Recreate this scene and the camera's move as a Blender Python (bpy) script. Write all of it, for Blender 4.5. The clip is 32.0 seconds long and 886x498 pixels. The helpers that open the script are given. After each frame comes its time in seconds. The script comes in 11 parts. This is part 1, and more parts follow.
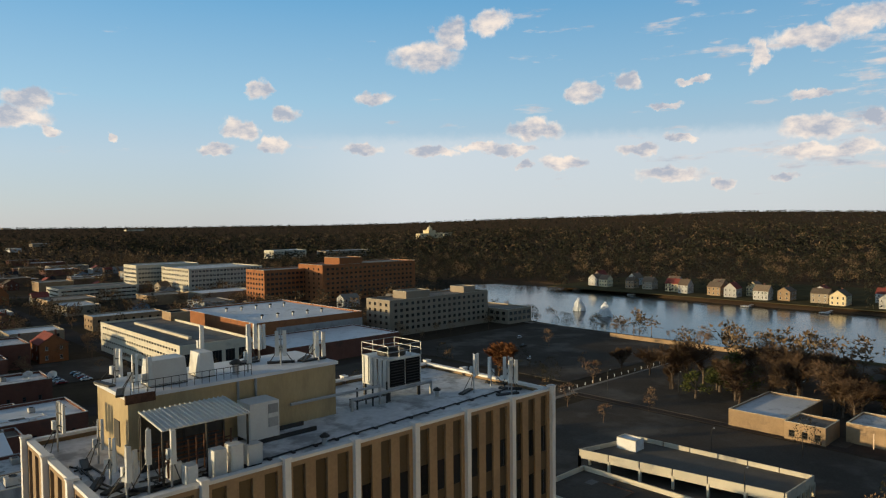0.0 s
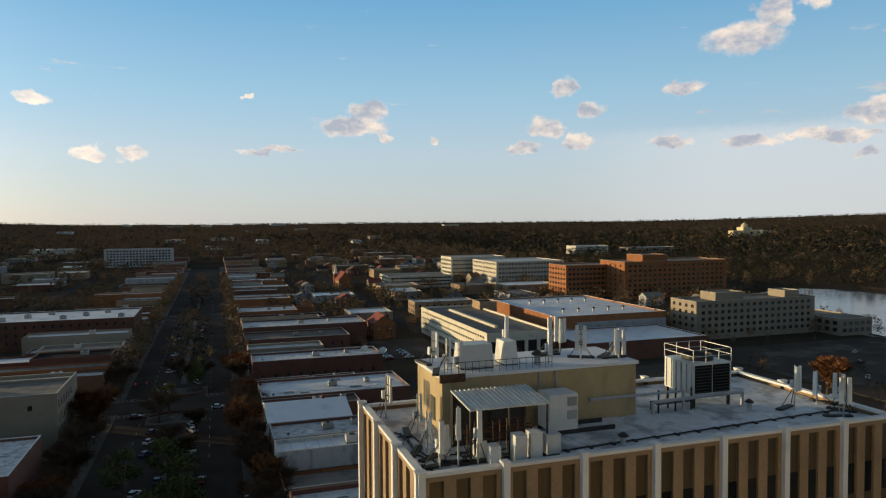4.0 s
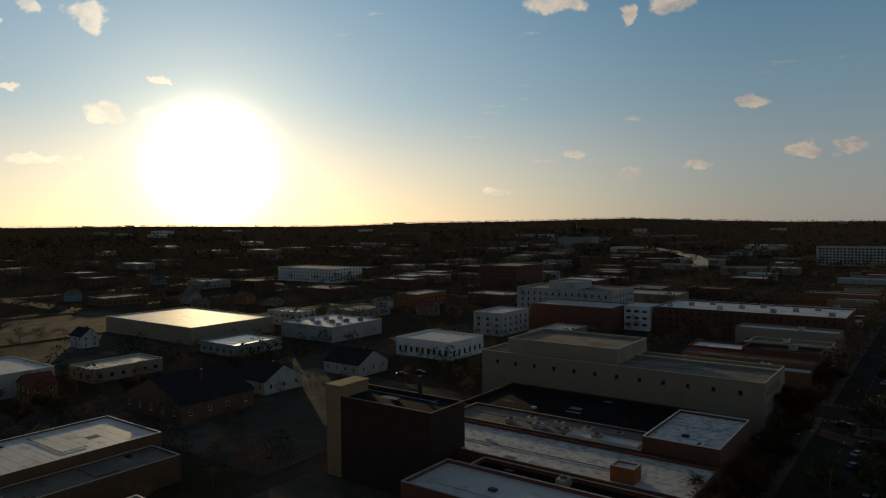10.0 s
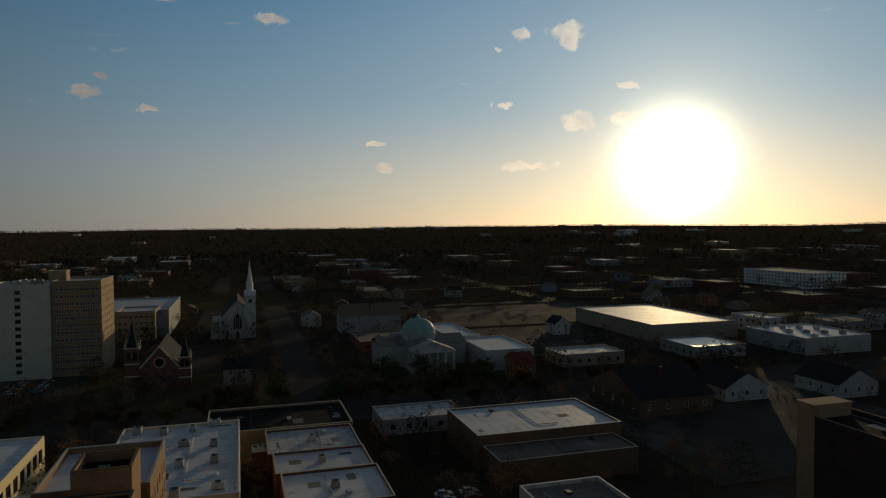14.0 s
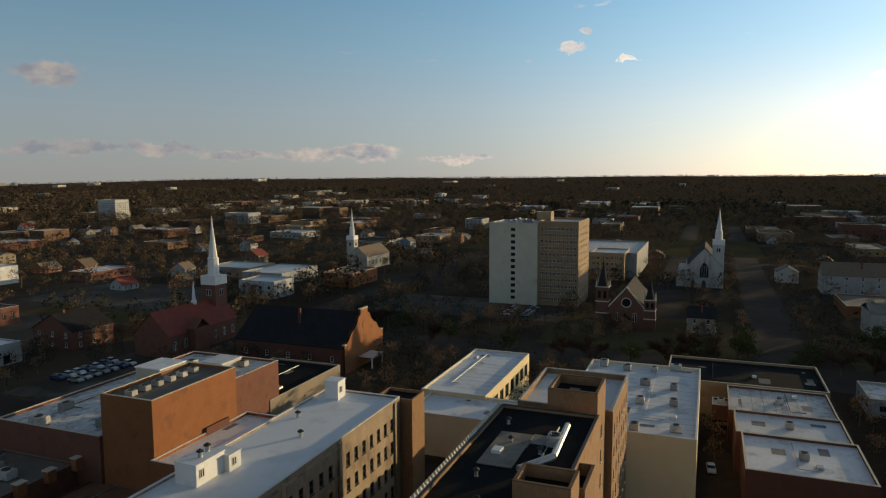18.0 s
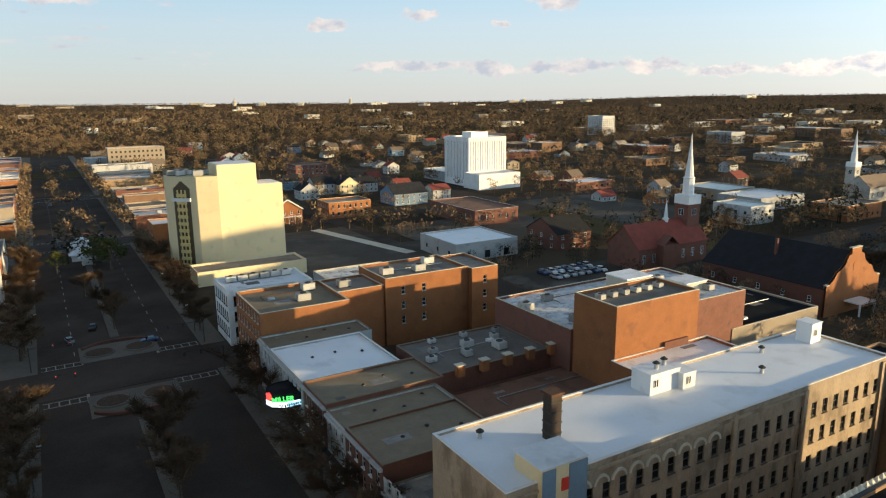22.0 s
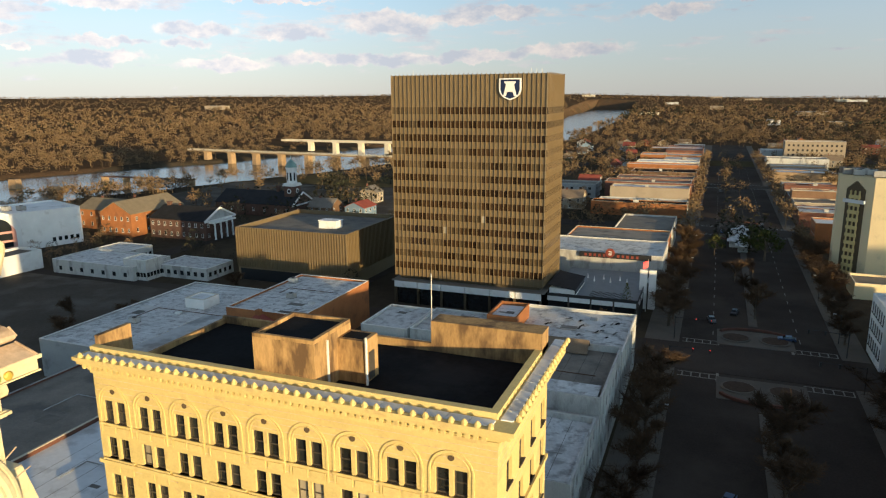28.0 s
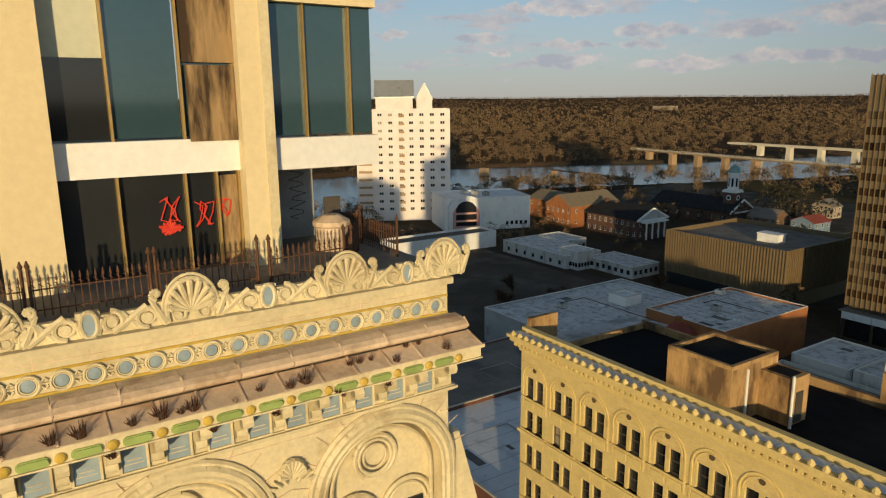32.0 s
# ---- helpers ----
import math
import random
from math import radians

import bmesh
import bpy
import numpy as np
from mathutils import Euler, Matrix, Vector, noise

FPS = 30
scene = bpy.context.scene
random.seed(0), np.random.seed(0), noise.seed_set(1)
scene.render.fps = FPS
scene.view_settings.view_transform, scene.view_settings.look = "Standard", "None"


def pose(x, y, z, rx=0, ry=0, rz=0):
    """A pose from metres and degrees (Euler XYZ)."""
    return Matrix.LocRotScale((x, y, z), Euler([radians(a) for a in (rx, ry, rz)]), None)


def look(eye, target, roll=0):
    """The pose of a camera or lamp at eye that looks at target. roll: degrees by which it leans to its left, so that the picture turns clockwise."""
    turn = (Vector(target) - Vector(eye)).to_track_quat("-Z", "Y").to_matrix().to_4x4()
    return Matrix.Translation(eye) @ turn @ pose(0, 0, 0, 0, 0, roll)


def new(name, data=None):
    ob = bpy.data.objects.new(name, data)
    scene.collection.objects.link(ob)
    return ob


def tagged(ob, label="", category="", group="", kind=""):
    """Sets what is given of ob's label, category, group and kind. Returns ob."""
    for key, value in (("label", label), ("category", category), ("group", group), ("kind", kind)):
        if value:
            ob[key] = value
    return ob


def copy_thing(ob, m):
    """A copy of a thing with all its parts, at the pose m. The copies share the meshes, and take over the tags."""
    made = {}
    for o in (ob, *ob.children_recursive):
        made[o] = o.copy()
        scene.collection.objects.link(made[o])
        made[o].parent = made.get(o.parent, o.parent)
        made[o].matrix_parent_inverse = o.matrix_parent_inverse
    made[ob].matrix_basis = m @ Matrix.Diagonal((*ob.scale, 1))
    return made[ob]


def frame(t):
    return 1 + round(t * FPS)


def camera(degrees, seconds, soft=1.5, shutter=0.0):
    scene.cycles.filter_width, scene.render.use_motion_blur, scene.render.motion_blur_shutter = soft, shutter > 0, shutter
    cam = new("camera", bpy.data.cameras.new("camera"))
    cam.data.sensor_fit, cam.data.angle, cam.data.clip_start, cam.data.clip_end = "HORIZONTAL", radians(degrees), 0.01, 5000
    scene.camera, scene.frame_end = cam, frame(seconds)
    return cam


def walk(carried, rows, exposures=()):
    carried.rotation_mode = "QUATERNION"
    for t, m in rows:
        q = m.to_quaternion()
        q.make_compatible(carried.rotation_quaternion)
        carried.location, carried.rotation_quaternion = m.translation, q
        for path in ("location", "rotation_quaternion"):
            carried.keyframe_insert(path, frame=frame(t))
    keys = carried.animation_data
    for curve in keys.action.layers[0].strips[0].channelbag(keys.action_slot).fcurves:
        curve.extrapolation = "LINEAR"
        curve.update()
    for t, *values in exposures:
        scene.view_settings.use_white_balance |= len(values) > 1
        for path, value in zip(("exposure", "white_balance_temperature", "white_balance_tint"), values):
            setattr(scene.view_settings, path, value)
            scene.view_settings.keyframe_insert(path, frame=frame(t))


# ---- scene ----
cam = camera(65.54, 32.0, soft=1.2)
# seconds, rise in metres, yaw, pitch, roll: a slow turn on the spot above the street
PATH = (
    (0.0, 0, -43.13, -2.14, 0.57),
    (0.5, 0, -39.73, -2.12, 0.55),
    (1.0, 0, -36.84, -2.15, 0.57),
    (1.5, 0, -33.79, -2.18, 0.51),
    (2.0, 0, -30.73, -2.21, 0.41),
    (2.5, 0, -27.67, -2.25, 0.37),
    (3.0, 0, -24.56, -2.26, 0.34),
    (3.5, 0, -21.47, -2.28, 0.33),
    (5.5, 0, -8.68, -2.25, 0.48),
    (6.0, 0, -5.32, -2.24, 0.5),
    (6.5, 0, -1.58, -2.23, 0.53),
    (7.0, 0, 3.83, -2.25, 0.63),
    (7.5, 0, 9.5, -2.22, 0.7),
    (8.0, 0, 15.09, -2.2, 0.59),
    (8.5, 0, 20.57, -2.21, 0.57),
    (9.0, 0, 25.92, -2.17, 0.56),
    (9.5, 0, 31.12, -2.15, 0.55),
    (10.0, 0, 36.38, -2.11, 0.57),
    (10.5, 0, 41.65, -2.07, 0.59),
    (11.0, 0, 46.91, -2.03, 0.61),
    (11.5, 0, 51.84, -1.96, 0.55),
    (12.0, 0, 55.99, -1.91, 0.53),
    (12.5, 0, 61.18, -1.84, 0.52),
    (13.0, 0, 65.06, -1.84, 0.51),
    (13.5, 0, 69.16, -1.84, 0.48),
    (15.5, 0, 87.13, -1.89, 0.51),
    (16.0, 0, 91.67, -1.89, 0.44),
    (16.5, 0, 96.18, -1.89, 0.4),
    (17.0, 0, 101.4, -2.2, 0.34),
    (17.5, 0, 106.87, -3.58, 0.29),
    (18.0, 0, 111.2, -6.03, 0.26),
    (18.5, 0, 114.56, -10.32, 0.22),
    (19.0, 0, 118.4, -12.44, 0.21),
    (19.5, 0, 121.71, -12.47, 0.27),
    (20.0, 0, 127.07, -12.49, 0.32),
    (20.5, 0, 132.85, -12.49, 0.44),
    (21.0, 0, 138.58, -12.49, 0.46),
    (21.5, 0, 144.13, -12.51, 0.48),
    (22.0, 0, 149.48, -12.51, 0.53),
    (22.5, 0, 154.84, -12.53, 0.6),
    (23.0, 0, 160.14, -12.55, 0.64),
    (23.5, 0, 164.49, -12.55, 0.62),
    (24.0, 0, 168.25, -12.57, 0.61),
    (24.5, 0, 172.28, -12.61, 0.63),
    (25.0, 0, 176.59, -12.65, 0.63),
    (25.5, 0, 180.63, -12.69, 0.62),
    (27.5, 0, 197.04, -12.65, 0.54),
    (28.0, 0, 201.54, -12.63, 0.49),
    (28.5, 0.03, 206.04, -12.62, 0.5),
    (29.0, 0.08, 210.58, -12.57, 0.51),
    (29.5, 0.09, 215.09, -12.52, 0.5),
    (30.0, 0.1, 219.62, -12.48, 0.51),
    (30.5, 0.19, 223.83, -12.41, 0.53),
    (31.0, 0.35, 228.55, -12.37, 0.54),
    (31.5, 0.5, 232.86, -12.33, 0.5),
    (32.0, 0.57, 236.9, -12.3, 0.53),
)
EXPOSURES = ((0, -0.1), (3, -0.1), (6, -0.2), (7.5, -0.45), (9, -0.95), (10.5, -1.55), (12, -1.85), (14, -1.7), (16, -1.05), (17, -0.7), (18, -0.3), (19, 0.4), (20, 0.7), (21, 0.8), (23, 0.98), (25.5, 0.92), (28, 0.58), (29, 0.33), (30, 0.1), (31, -0.12), (32, -0.3))
EXPOSURES = tuple((t, e, 6450 if t < 4 else 6950 if 5 < t < 11 else 6700, 10) for t, e in EXPOSURES)
walk(cam, [(t, pose(0, 0, 62.0 + dz, 90 + p, r, y)) for t, dz, y, p, r in PATH], EXPOSURES)

# ---- sky, sun, clouds ----
SUN_YAW, SUN_UP = 54.9, 4.8
world = bpy.data.worlds.new("sky")
scene.world = world
world.use_nodes = True
wt = world.node_tree
wt.nodes.clear()


def wmath(op, a, b=None, clamp=False):
    n = wt.nodes.new("ShaderNodeMath")
    n.operation, n.use_clamp = op, clamp
    for i, v in enumerate((a, b)):
        if v is None:
            continue
        if isinstance(v, (int, float)):
            n.inputs[i].default_value = v
        else:
            wt.links.new(v, n.inputs[i])
    return n.outputs[0]


def wvec(op, a, b=None):
    n = wt.nodes.new("ShaderNodeVectorMath")
    n.operation = op
    for i, v in enumerate((a, b)):
        if v is None:
            continue
        if isinstance(v, tuple):
            n.inputs[i].default_value = v
        else:
            wt.links.new(v, n.inputs[i])
    return n.outputs["Value"] if op in ("LENGTH", "DOT_PRODUCT") else n.outputs[0]


def wmix(fac, a, b, blend="MIX"):
    n = wt.nodes.new("ShaderNodeMix")
    n.data_type, n.blend_type = "RGBA", blend
    for i, v in ((0, fac), (6, a), (7, b)):
        if isinstance(v, (int, float, tuple)):
            n.inputs[i].default_value = v
        else:
            wt.links.new(v, n.inputs[i])
    return n.outputs[2]


def wnoise(vec, scale, detail=4.0, rough=0.55):
    n = wt.nodes.new("ShaderNodeTexNoise")
    n.inputs["Scale"].default_value, n.inputs["Detail"].default_value, n.inputs["Roughness"].default_value = scale, detail, rough
    wt.links.new(vec, n.inputs["Vector"])
    return n.outputs


def sun_way():
    a, e = radians(SUN_YAW), radians(SUN_UP)
    return Vector((-math.sin(a) * math.cos(e), math.cos(a) * math.cos(e), math.sin(e)))


sky = wt.nodes.new("ShaderNodeTexSky")
sky.sky_type, sky.sun_disc = "NISHITA", False
sky.sun_elevation, sky.sun_rotation = radians(SUN_UP), radians(-SUN_YAW)
sky.altitude, sky.air_density, sky.dust_density, sky.ozone_density = 100, 1.0, 0.4, 3.0
coord = wt.nodes.new("ShaderNodeTexCoord").outputs["Generated"]
unit = wvec("NORMALIZE", coord)
sep = wt.nodes.new("ShaderNodeSeparateXYZ")
wt.links.new(unit, sep.inputs[0])
dx, dy, dz_ = sep.outputs
yaw_deg = wmath("MULTIPLY", wmath("ARCTAN2", wmath("MULTIPLY", dx, -1.0), dy), 57.29578)
up_deg = wmath("MULTIPLY", wmath("ARCSINE", dz_), 57.29578)
flat = wt.nodes.new("ShaderNodeCombineXYZ")
wt.links.new(yaw_deg, flat.inputs[0])
wt.links.new(up_deg, flat.inputs[1])
# ragged outlines: the place in the sky is shaken by two sizes of noise
shake = wvec("SUBTRACT", wnoise(unit, 30.0, 5.0, 0.62)[1], (0.5, 0.5, 0.5))
spot = wvec("ADD", flat.outputs[0], wvec("MULTIPLY", shake, (3.4, 1.9, 0.0)))

# yaw, height, half width, half height of single clouds, in degrees
CLOUDS_NORTH_HIGH = (
    (-41.9, 13.5, 3.3, 1.2), (-44.0, 15.1, 1.7, 1.5), (-47.2, 16.1, 1.7, 1.2), (-28.4, 10.7, 1.1, 0.9), (-30.4, 8.8, 1.4, 0.8),
    (-26.9, 7.6, 1.5, 0.9), (-29.4, 6.5, 1.6, 0.7), (-24.9, 6.0, 1.7, 0.5), (-37.2, 10.2, 1.5, 0.6), (-36.5, 6.2, 1.9, 0.6), (-42.5, 5.8, 2.4, 0.6),
    (-46.3, 6.3, 2.1, 0.5), (-50.9, 7.6, 2.8, 1.0), (-48.8, 6.0, 2.3, 0.5), (-50.0, 4.7, 0.8, 0.4), (-53.2, 4.8, 2.1, 0.6), (-54.8, 10.3, 1.6, 0.9))
CLOUDS_NORTH_LOW = (
    (-58.1, 11.0, 1.3, 0.8), (-63.0, 10.7, 1.6, 0.3), (-61.1, 9.0, 1.7, 0.3), (-71.3, 9.0, 1.7, 0.4), (-67.6, 12.3, 1.0, 1.2),
    (-70.9, 13.1, 3.2, 0.9), (-74.1, 13.8, 2.0, 1.1), (-59.0, 5.6, 1.8, 0.6), (-62.0, 6.4, 1.2, 0.4), (-61.5, 3.8, 3.0, 0.7), (-65.5, 2.8, 1.0, 0.6),
    (-71.4, 6.7, 3.0, 1.0), (-75.2, 7.0, 1.4, 0.7), (-71.0, 4.9, 2.5, 0.7), (-73.9, 5.1, 2.1, 0.6), (-69.4, 3.3, 1.1, 0.4))
CLOUDS_WEST = (
    (-12.3, 9.0, 2.0, 0.9), (-11.0, 7.8, 3.1, 0.9), (-13.5, 7.0, 1.0, 0.5), (16.4, 4.3, 1.2, 0.4), (21.2, 4.0, 0.9, 0.4), (8.8, 5.2, 1.1, 0.6),
    (5.9, 5.2, 1.4, 0.6), (-4.1, 5.7, 2.9, 0.3), (12.3, 8.9, 1.1, 0.5), (-2.6, 9.9, 0.6, 0.2), (-17.7, 6.6, 0.6, 0.4), (27.0, 17.3, 2.8, 0.8),
    (21.5, 16.0, 0.8, 0.9), (18.3, 16.6, 1.8, 1.0), (58.6, 11.0, 0.9, 0.4), (62.4, 8.4, 1.3, 1.1), (58.4, 8.5, 1.8, 0.7), (32.0, 2.6, 1.5, 0.3),
    (25.4, 5.6, 1.0, 0.4), (21.4, 3.8, 1.1, 0.4), (12.0, 8.7, 1.1, 0.4), (62.8, 14.8, 1.2, 0.9))
CLOUDS_SUNSET = (
    (87.2, 16.2, 1.2, 0.4), (67.0, 15.2, 1.0, 0.6), (68.9, 14.4, 0.6, 0.2), (63.3, 15.4, 1.9, 0.8), (68.7, 9.9, 0.7, 0.4), (79.2, 6.8, 0.6, 0.3),
    (78.4, 4.8, 0.6, 0.6), (67.2, 5.0, 1.6, 0.5), (65.3, 4.9, 1.3, 0.4), (87.6, 16.3, 1.5, 0.4), (101.0, 10.1, 1.0, 0.5), (99.7, 11.3, 0.7, 0.3),
    (96.4, 9.0, 0.9, 0.2), (109.2, 1.4, 2.2, 0.3))
CLOUDS_SOUTH = (
    (140.5, 7.4, 2.5, 1.1), (144.9, 5.6, 1.0, 0.2), (145.4, 2.2, 2.4, 0.6), (138.9, 2.3, 2.7, 0.7), (132.9, 2.2, 3.2, 0.6), (127.8, 1.8, 3.1, 0.5),
    (122.5, 1.6, 3.0, 0.5), (117.3, 1.9, 3.2, 0.7), (110.1, 1.4, 3.1, 0.3), (151.4, 6.3, 1.8, 0.5), (158.8, 5.6, 1.6, 0.4), (151.5, 2.4, 5.8, 0.4),
    (139.7, 2.2, 4.9, 0.5), (118.4, 2.0, 4.0, 0.6), (-154.0, 5.9, 4.0, 0.7), (-162.8, 6.4, 5.0, 0.6), (-176.2, 6.1, 3.7, 0.6),
    (178.5, 6.9, 3.8, 0.5), (-181.5, 6.9, 3.8, 0.5), (183.8, 6.1, 3.7, 0.6), (-161.7, 3.1, 5.1, 0.4), (-168.7, 3.4, 5.1, 0.6), (158.9, 5.4, 1.7, 0.4), (153.6, 2.3, 3.8, 0.3))

CLOUDS_EAST = (
    (-129.7, 6.9, 2.3, 0.4), (-133.5, 6.7, 3.9, 0.6), (-119.1, 5.1, 1.7, 0.4), (-126.4, 4.7, 2.3, 0.5), (-127.8, 3.5, 1.2, 0.3), (-133.3, 4.0, 3.3, 0.4), (-132.8, 2.9, 3.9, 0.6),
    (-138.3, 4.9, 1.8, 0.6), (-138.6, 3.9, 2.1, 0.4), (-139.7, 4.9, 3.7, 0.7), (-146.7, 4.8, 3.0, 0.7), (-154.5, 5.3, 4.4, 0.8), (-159.4, 5.8, 3.6, 0.6), (-164.0, 6.1, 2.2, 0.4),
    (-151.4, 2.8, 8.2, 0.6), (-160.1, 2.9, 6.0, 0.4), (-168.0, 3.4, 4.5, 0.5), (-141.7, 2.4, 4.4, 0.6), (-146.0, 7.2, 5.0, 0.2))


def cloud_body(rows, before):
    for yaw, up, w, h in rows:
        d = wvec("MULTIPLY", wvec("SUBTRACT", spot, (yaw, up, 0)), (1 / w, 1 / h, 0))
        body = wmath("SUBTRACT", 1.0, wvec("LENGTH", d))
        before = body if before is None else wmath("MAXIMUM", before, body)
    return before


solo = None
for rows_ in (CLOUDS_NORTH_HIGH, CLOUDS_NORTH_LOW, CLOUDS_WEST, CLOUDS_SUNSET, CLOUDS_SOUTH, CLOUDS_EAST):
    solo = cloud_body(rows_, solo)
# flat banks of small broken cloud low over the river side
def wspan(v, a, b, lo, hi, smooth=True):
    n = wt.nodes.new("ShaderNodeMapRange")
    n.interpolation_type = "SMOOTHSTEP" if smooth else "LINEAR"
    wt.links.new(v, n.inputs[0])
    for i, x in enumerate((a, b, lo, hi)):
        n.inputs[i + 1].default_value = x
    return n.outputs[0]


bank_noise = wnoise(wvec("MULTIPLY", unit, (9.0, 9.0, 52.0)), 1.0, 6.0, 0.6)[0]
north_east = wvec("DOT_PRODUCT", unit, (0.80, -0.60, 0.0))
where = wspan(north_east, -0.15, 0.85, -0.12, 0.02)
thin_low = wspan(up_deg, 1.2, 3.4, -0.10, 0.0)
bank = wmath("MULTIPLY", wmath("ADD", wmath("ADD", wmath("SUBTRACT", bank_noise, 0.545), where), thin_low), 6.0)
mass = wmath("MAXIMUM", wmath("MULTIPLY", solo, 2.2), bank)
wisp = wnoise(unit, 80.0, 5.0, 0.62)[0]
edge = wmath("ADD", mass, wmath("MULTIPLY", wmath("SUBTRACT", wisp, 0.5), 0.55))
cover = wspan(edge, -0.08, 0.85, 0.0, 0.92)
# lit tops, grey bases: the top is where less cloud lies just above
to_sun = wvec("DOT_PRODUCT", unit, tuple(sun_way()))
shade_n = wnoise(wvec("MULTIPLY", unit, (1.0, 1.0, 1.7)), 26.0, 5.0, 0.6)[0]
lit = wspan(wmath("SUBTRACT", shade_n, wmath("MULTIPLY", wmath("MINIMUM", mass, 1.0), 0.10)), 0.30, 0.54, 0.0, 1.0, False)
lit = wmath("MULTIPLY", lit, wspan(wmath("SUBTRACT", bank, wmath("MULTIPLY", solo, 1.9)), -0.2, 0.3, 1.0, 0.6))
lit = wmath("MULTIPLY", lit, wspan(wvec("DOT_PRODUCT", unit, (0.25, -0.968, 0.0)), 0.1, 0.75, 1.0, 0.5))
cloud_colour = wmix(lit, (0.40, 0.43, 0.50, 1), (0.90, 0.77, 0.66, 1))

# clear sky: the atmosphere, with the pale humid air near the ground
SKY_GAIN = 0.05
sky_light = wmix(1.0, sky.outputs[0], (SKY_GAIN, SKY_GAIN, SKY_GAIN * 1.15, 1), "MULTIPLY")
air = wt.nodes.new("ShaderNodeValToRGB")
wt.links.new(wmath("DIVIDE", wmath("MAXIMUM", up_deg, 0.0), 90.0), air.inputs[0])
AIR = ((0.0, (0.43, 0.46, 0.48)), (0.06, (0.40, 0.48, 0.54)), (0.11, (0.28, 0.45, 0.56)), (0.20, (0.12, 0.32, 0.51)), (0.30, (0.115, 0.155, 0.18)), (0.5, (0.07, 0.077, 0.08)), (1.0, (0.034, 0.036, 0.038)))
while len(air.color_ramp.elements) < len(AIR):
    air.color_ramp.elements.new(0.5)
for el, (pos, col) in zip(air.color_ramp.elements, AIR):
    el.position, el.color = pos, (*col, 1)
# brighter and warmer towards the low sun
ahead = wmath("MAXIMUM", to_sun, 0.0)


def lobe(power, colour, gain):
    return wmix(1.0, (*colour, 1), wmath("MULTIPLY", wmath("POWER", ahead, power), gain), "MULTIPLY")


low = wspan(up_deg, 0.0, 11.0, 1.0, 0.0)
warm = wmix(1.0, (1.0, 0.62, 0.12, 1), wmath("MULTIPLY", wmath("POWER", ahead, 8.0), wmath("MULTIPLY", low, 0.80)), "MULTIPLY")
halo = wmix(1.0, lobe(9.0, (0.42, 0.47, 0.44), 0.80), warm, "ADD")
halo = wmix(1.0, halo, lobe(90.0, (0.62, 0.52, 0.30), 1.0), "ADD")
halo = wmix(1.0, halo, lobe(750.0, (10.0, 8.8, 6.2), 1.0), "ADD")
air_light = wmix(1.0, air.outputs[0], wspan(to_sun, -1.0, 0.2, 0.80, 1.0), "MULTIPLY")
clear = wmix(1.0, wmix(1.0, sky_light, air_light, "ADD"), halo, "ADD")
bright = wmix(1.0, halo, lobe(4.0, (0.55, 0.48, 0.36), 1.0), "ADD")
# a thin pale sheet of high cloud with a straight upper edge, far over the river
veil = wmath("MULTIPLY", wspan(wmath("ADD", up_deg, wmath("MULTIPLY", wmath("SUBTRACT", wisp, 0.5), 0.8)), 6.4, 7.6, 0.55, 0.0),
             wmath("MULTIPLY", wspan(yaw_deg, -100.0, -66.0, 0.0, 1.0), wspan(yaw_deg, -42.0, -24.0, 1.0, 0.0)))
clear = wmix(veil, clear, (0.66, 0.70, 0.73, 1))
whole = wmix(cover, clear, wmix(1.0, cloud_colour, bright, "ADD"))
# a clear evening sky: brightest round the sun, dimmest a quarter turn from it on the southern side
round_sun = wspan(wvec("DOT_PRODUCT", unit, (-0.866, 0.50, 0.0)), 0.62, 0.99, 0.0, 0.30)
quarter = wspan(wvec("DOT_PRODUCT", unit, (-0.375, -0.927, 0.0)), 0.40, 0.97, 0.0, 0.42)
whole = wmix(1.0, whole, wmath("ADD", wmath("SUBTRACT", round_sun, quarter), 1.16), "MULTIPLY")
back = wt.nodes.new("ShaderNodeBackground")
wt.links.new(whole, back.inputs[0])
back.inputs[1].default_value = 1.0
wout = wt.nodes.new("ShaderNodeOutputWorld")
wt.links.new(back.outputs[0], wout.inputs[0])

sun_data = bpy.data.lights.new("sun", "SUN")
sun_data.energy, sun_data.angle, sun_data.color = 5.0, radians(0.6), (1.0, 0.76, 0.41)
sun = new("sun", sun_data)
sun.matrix_world = look(tuple(sun_way() * 300), (0, 0, 0))

# ---- materials ----


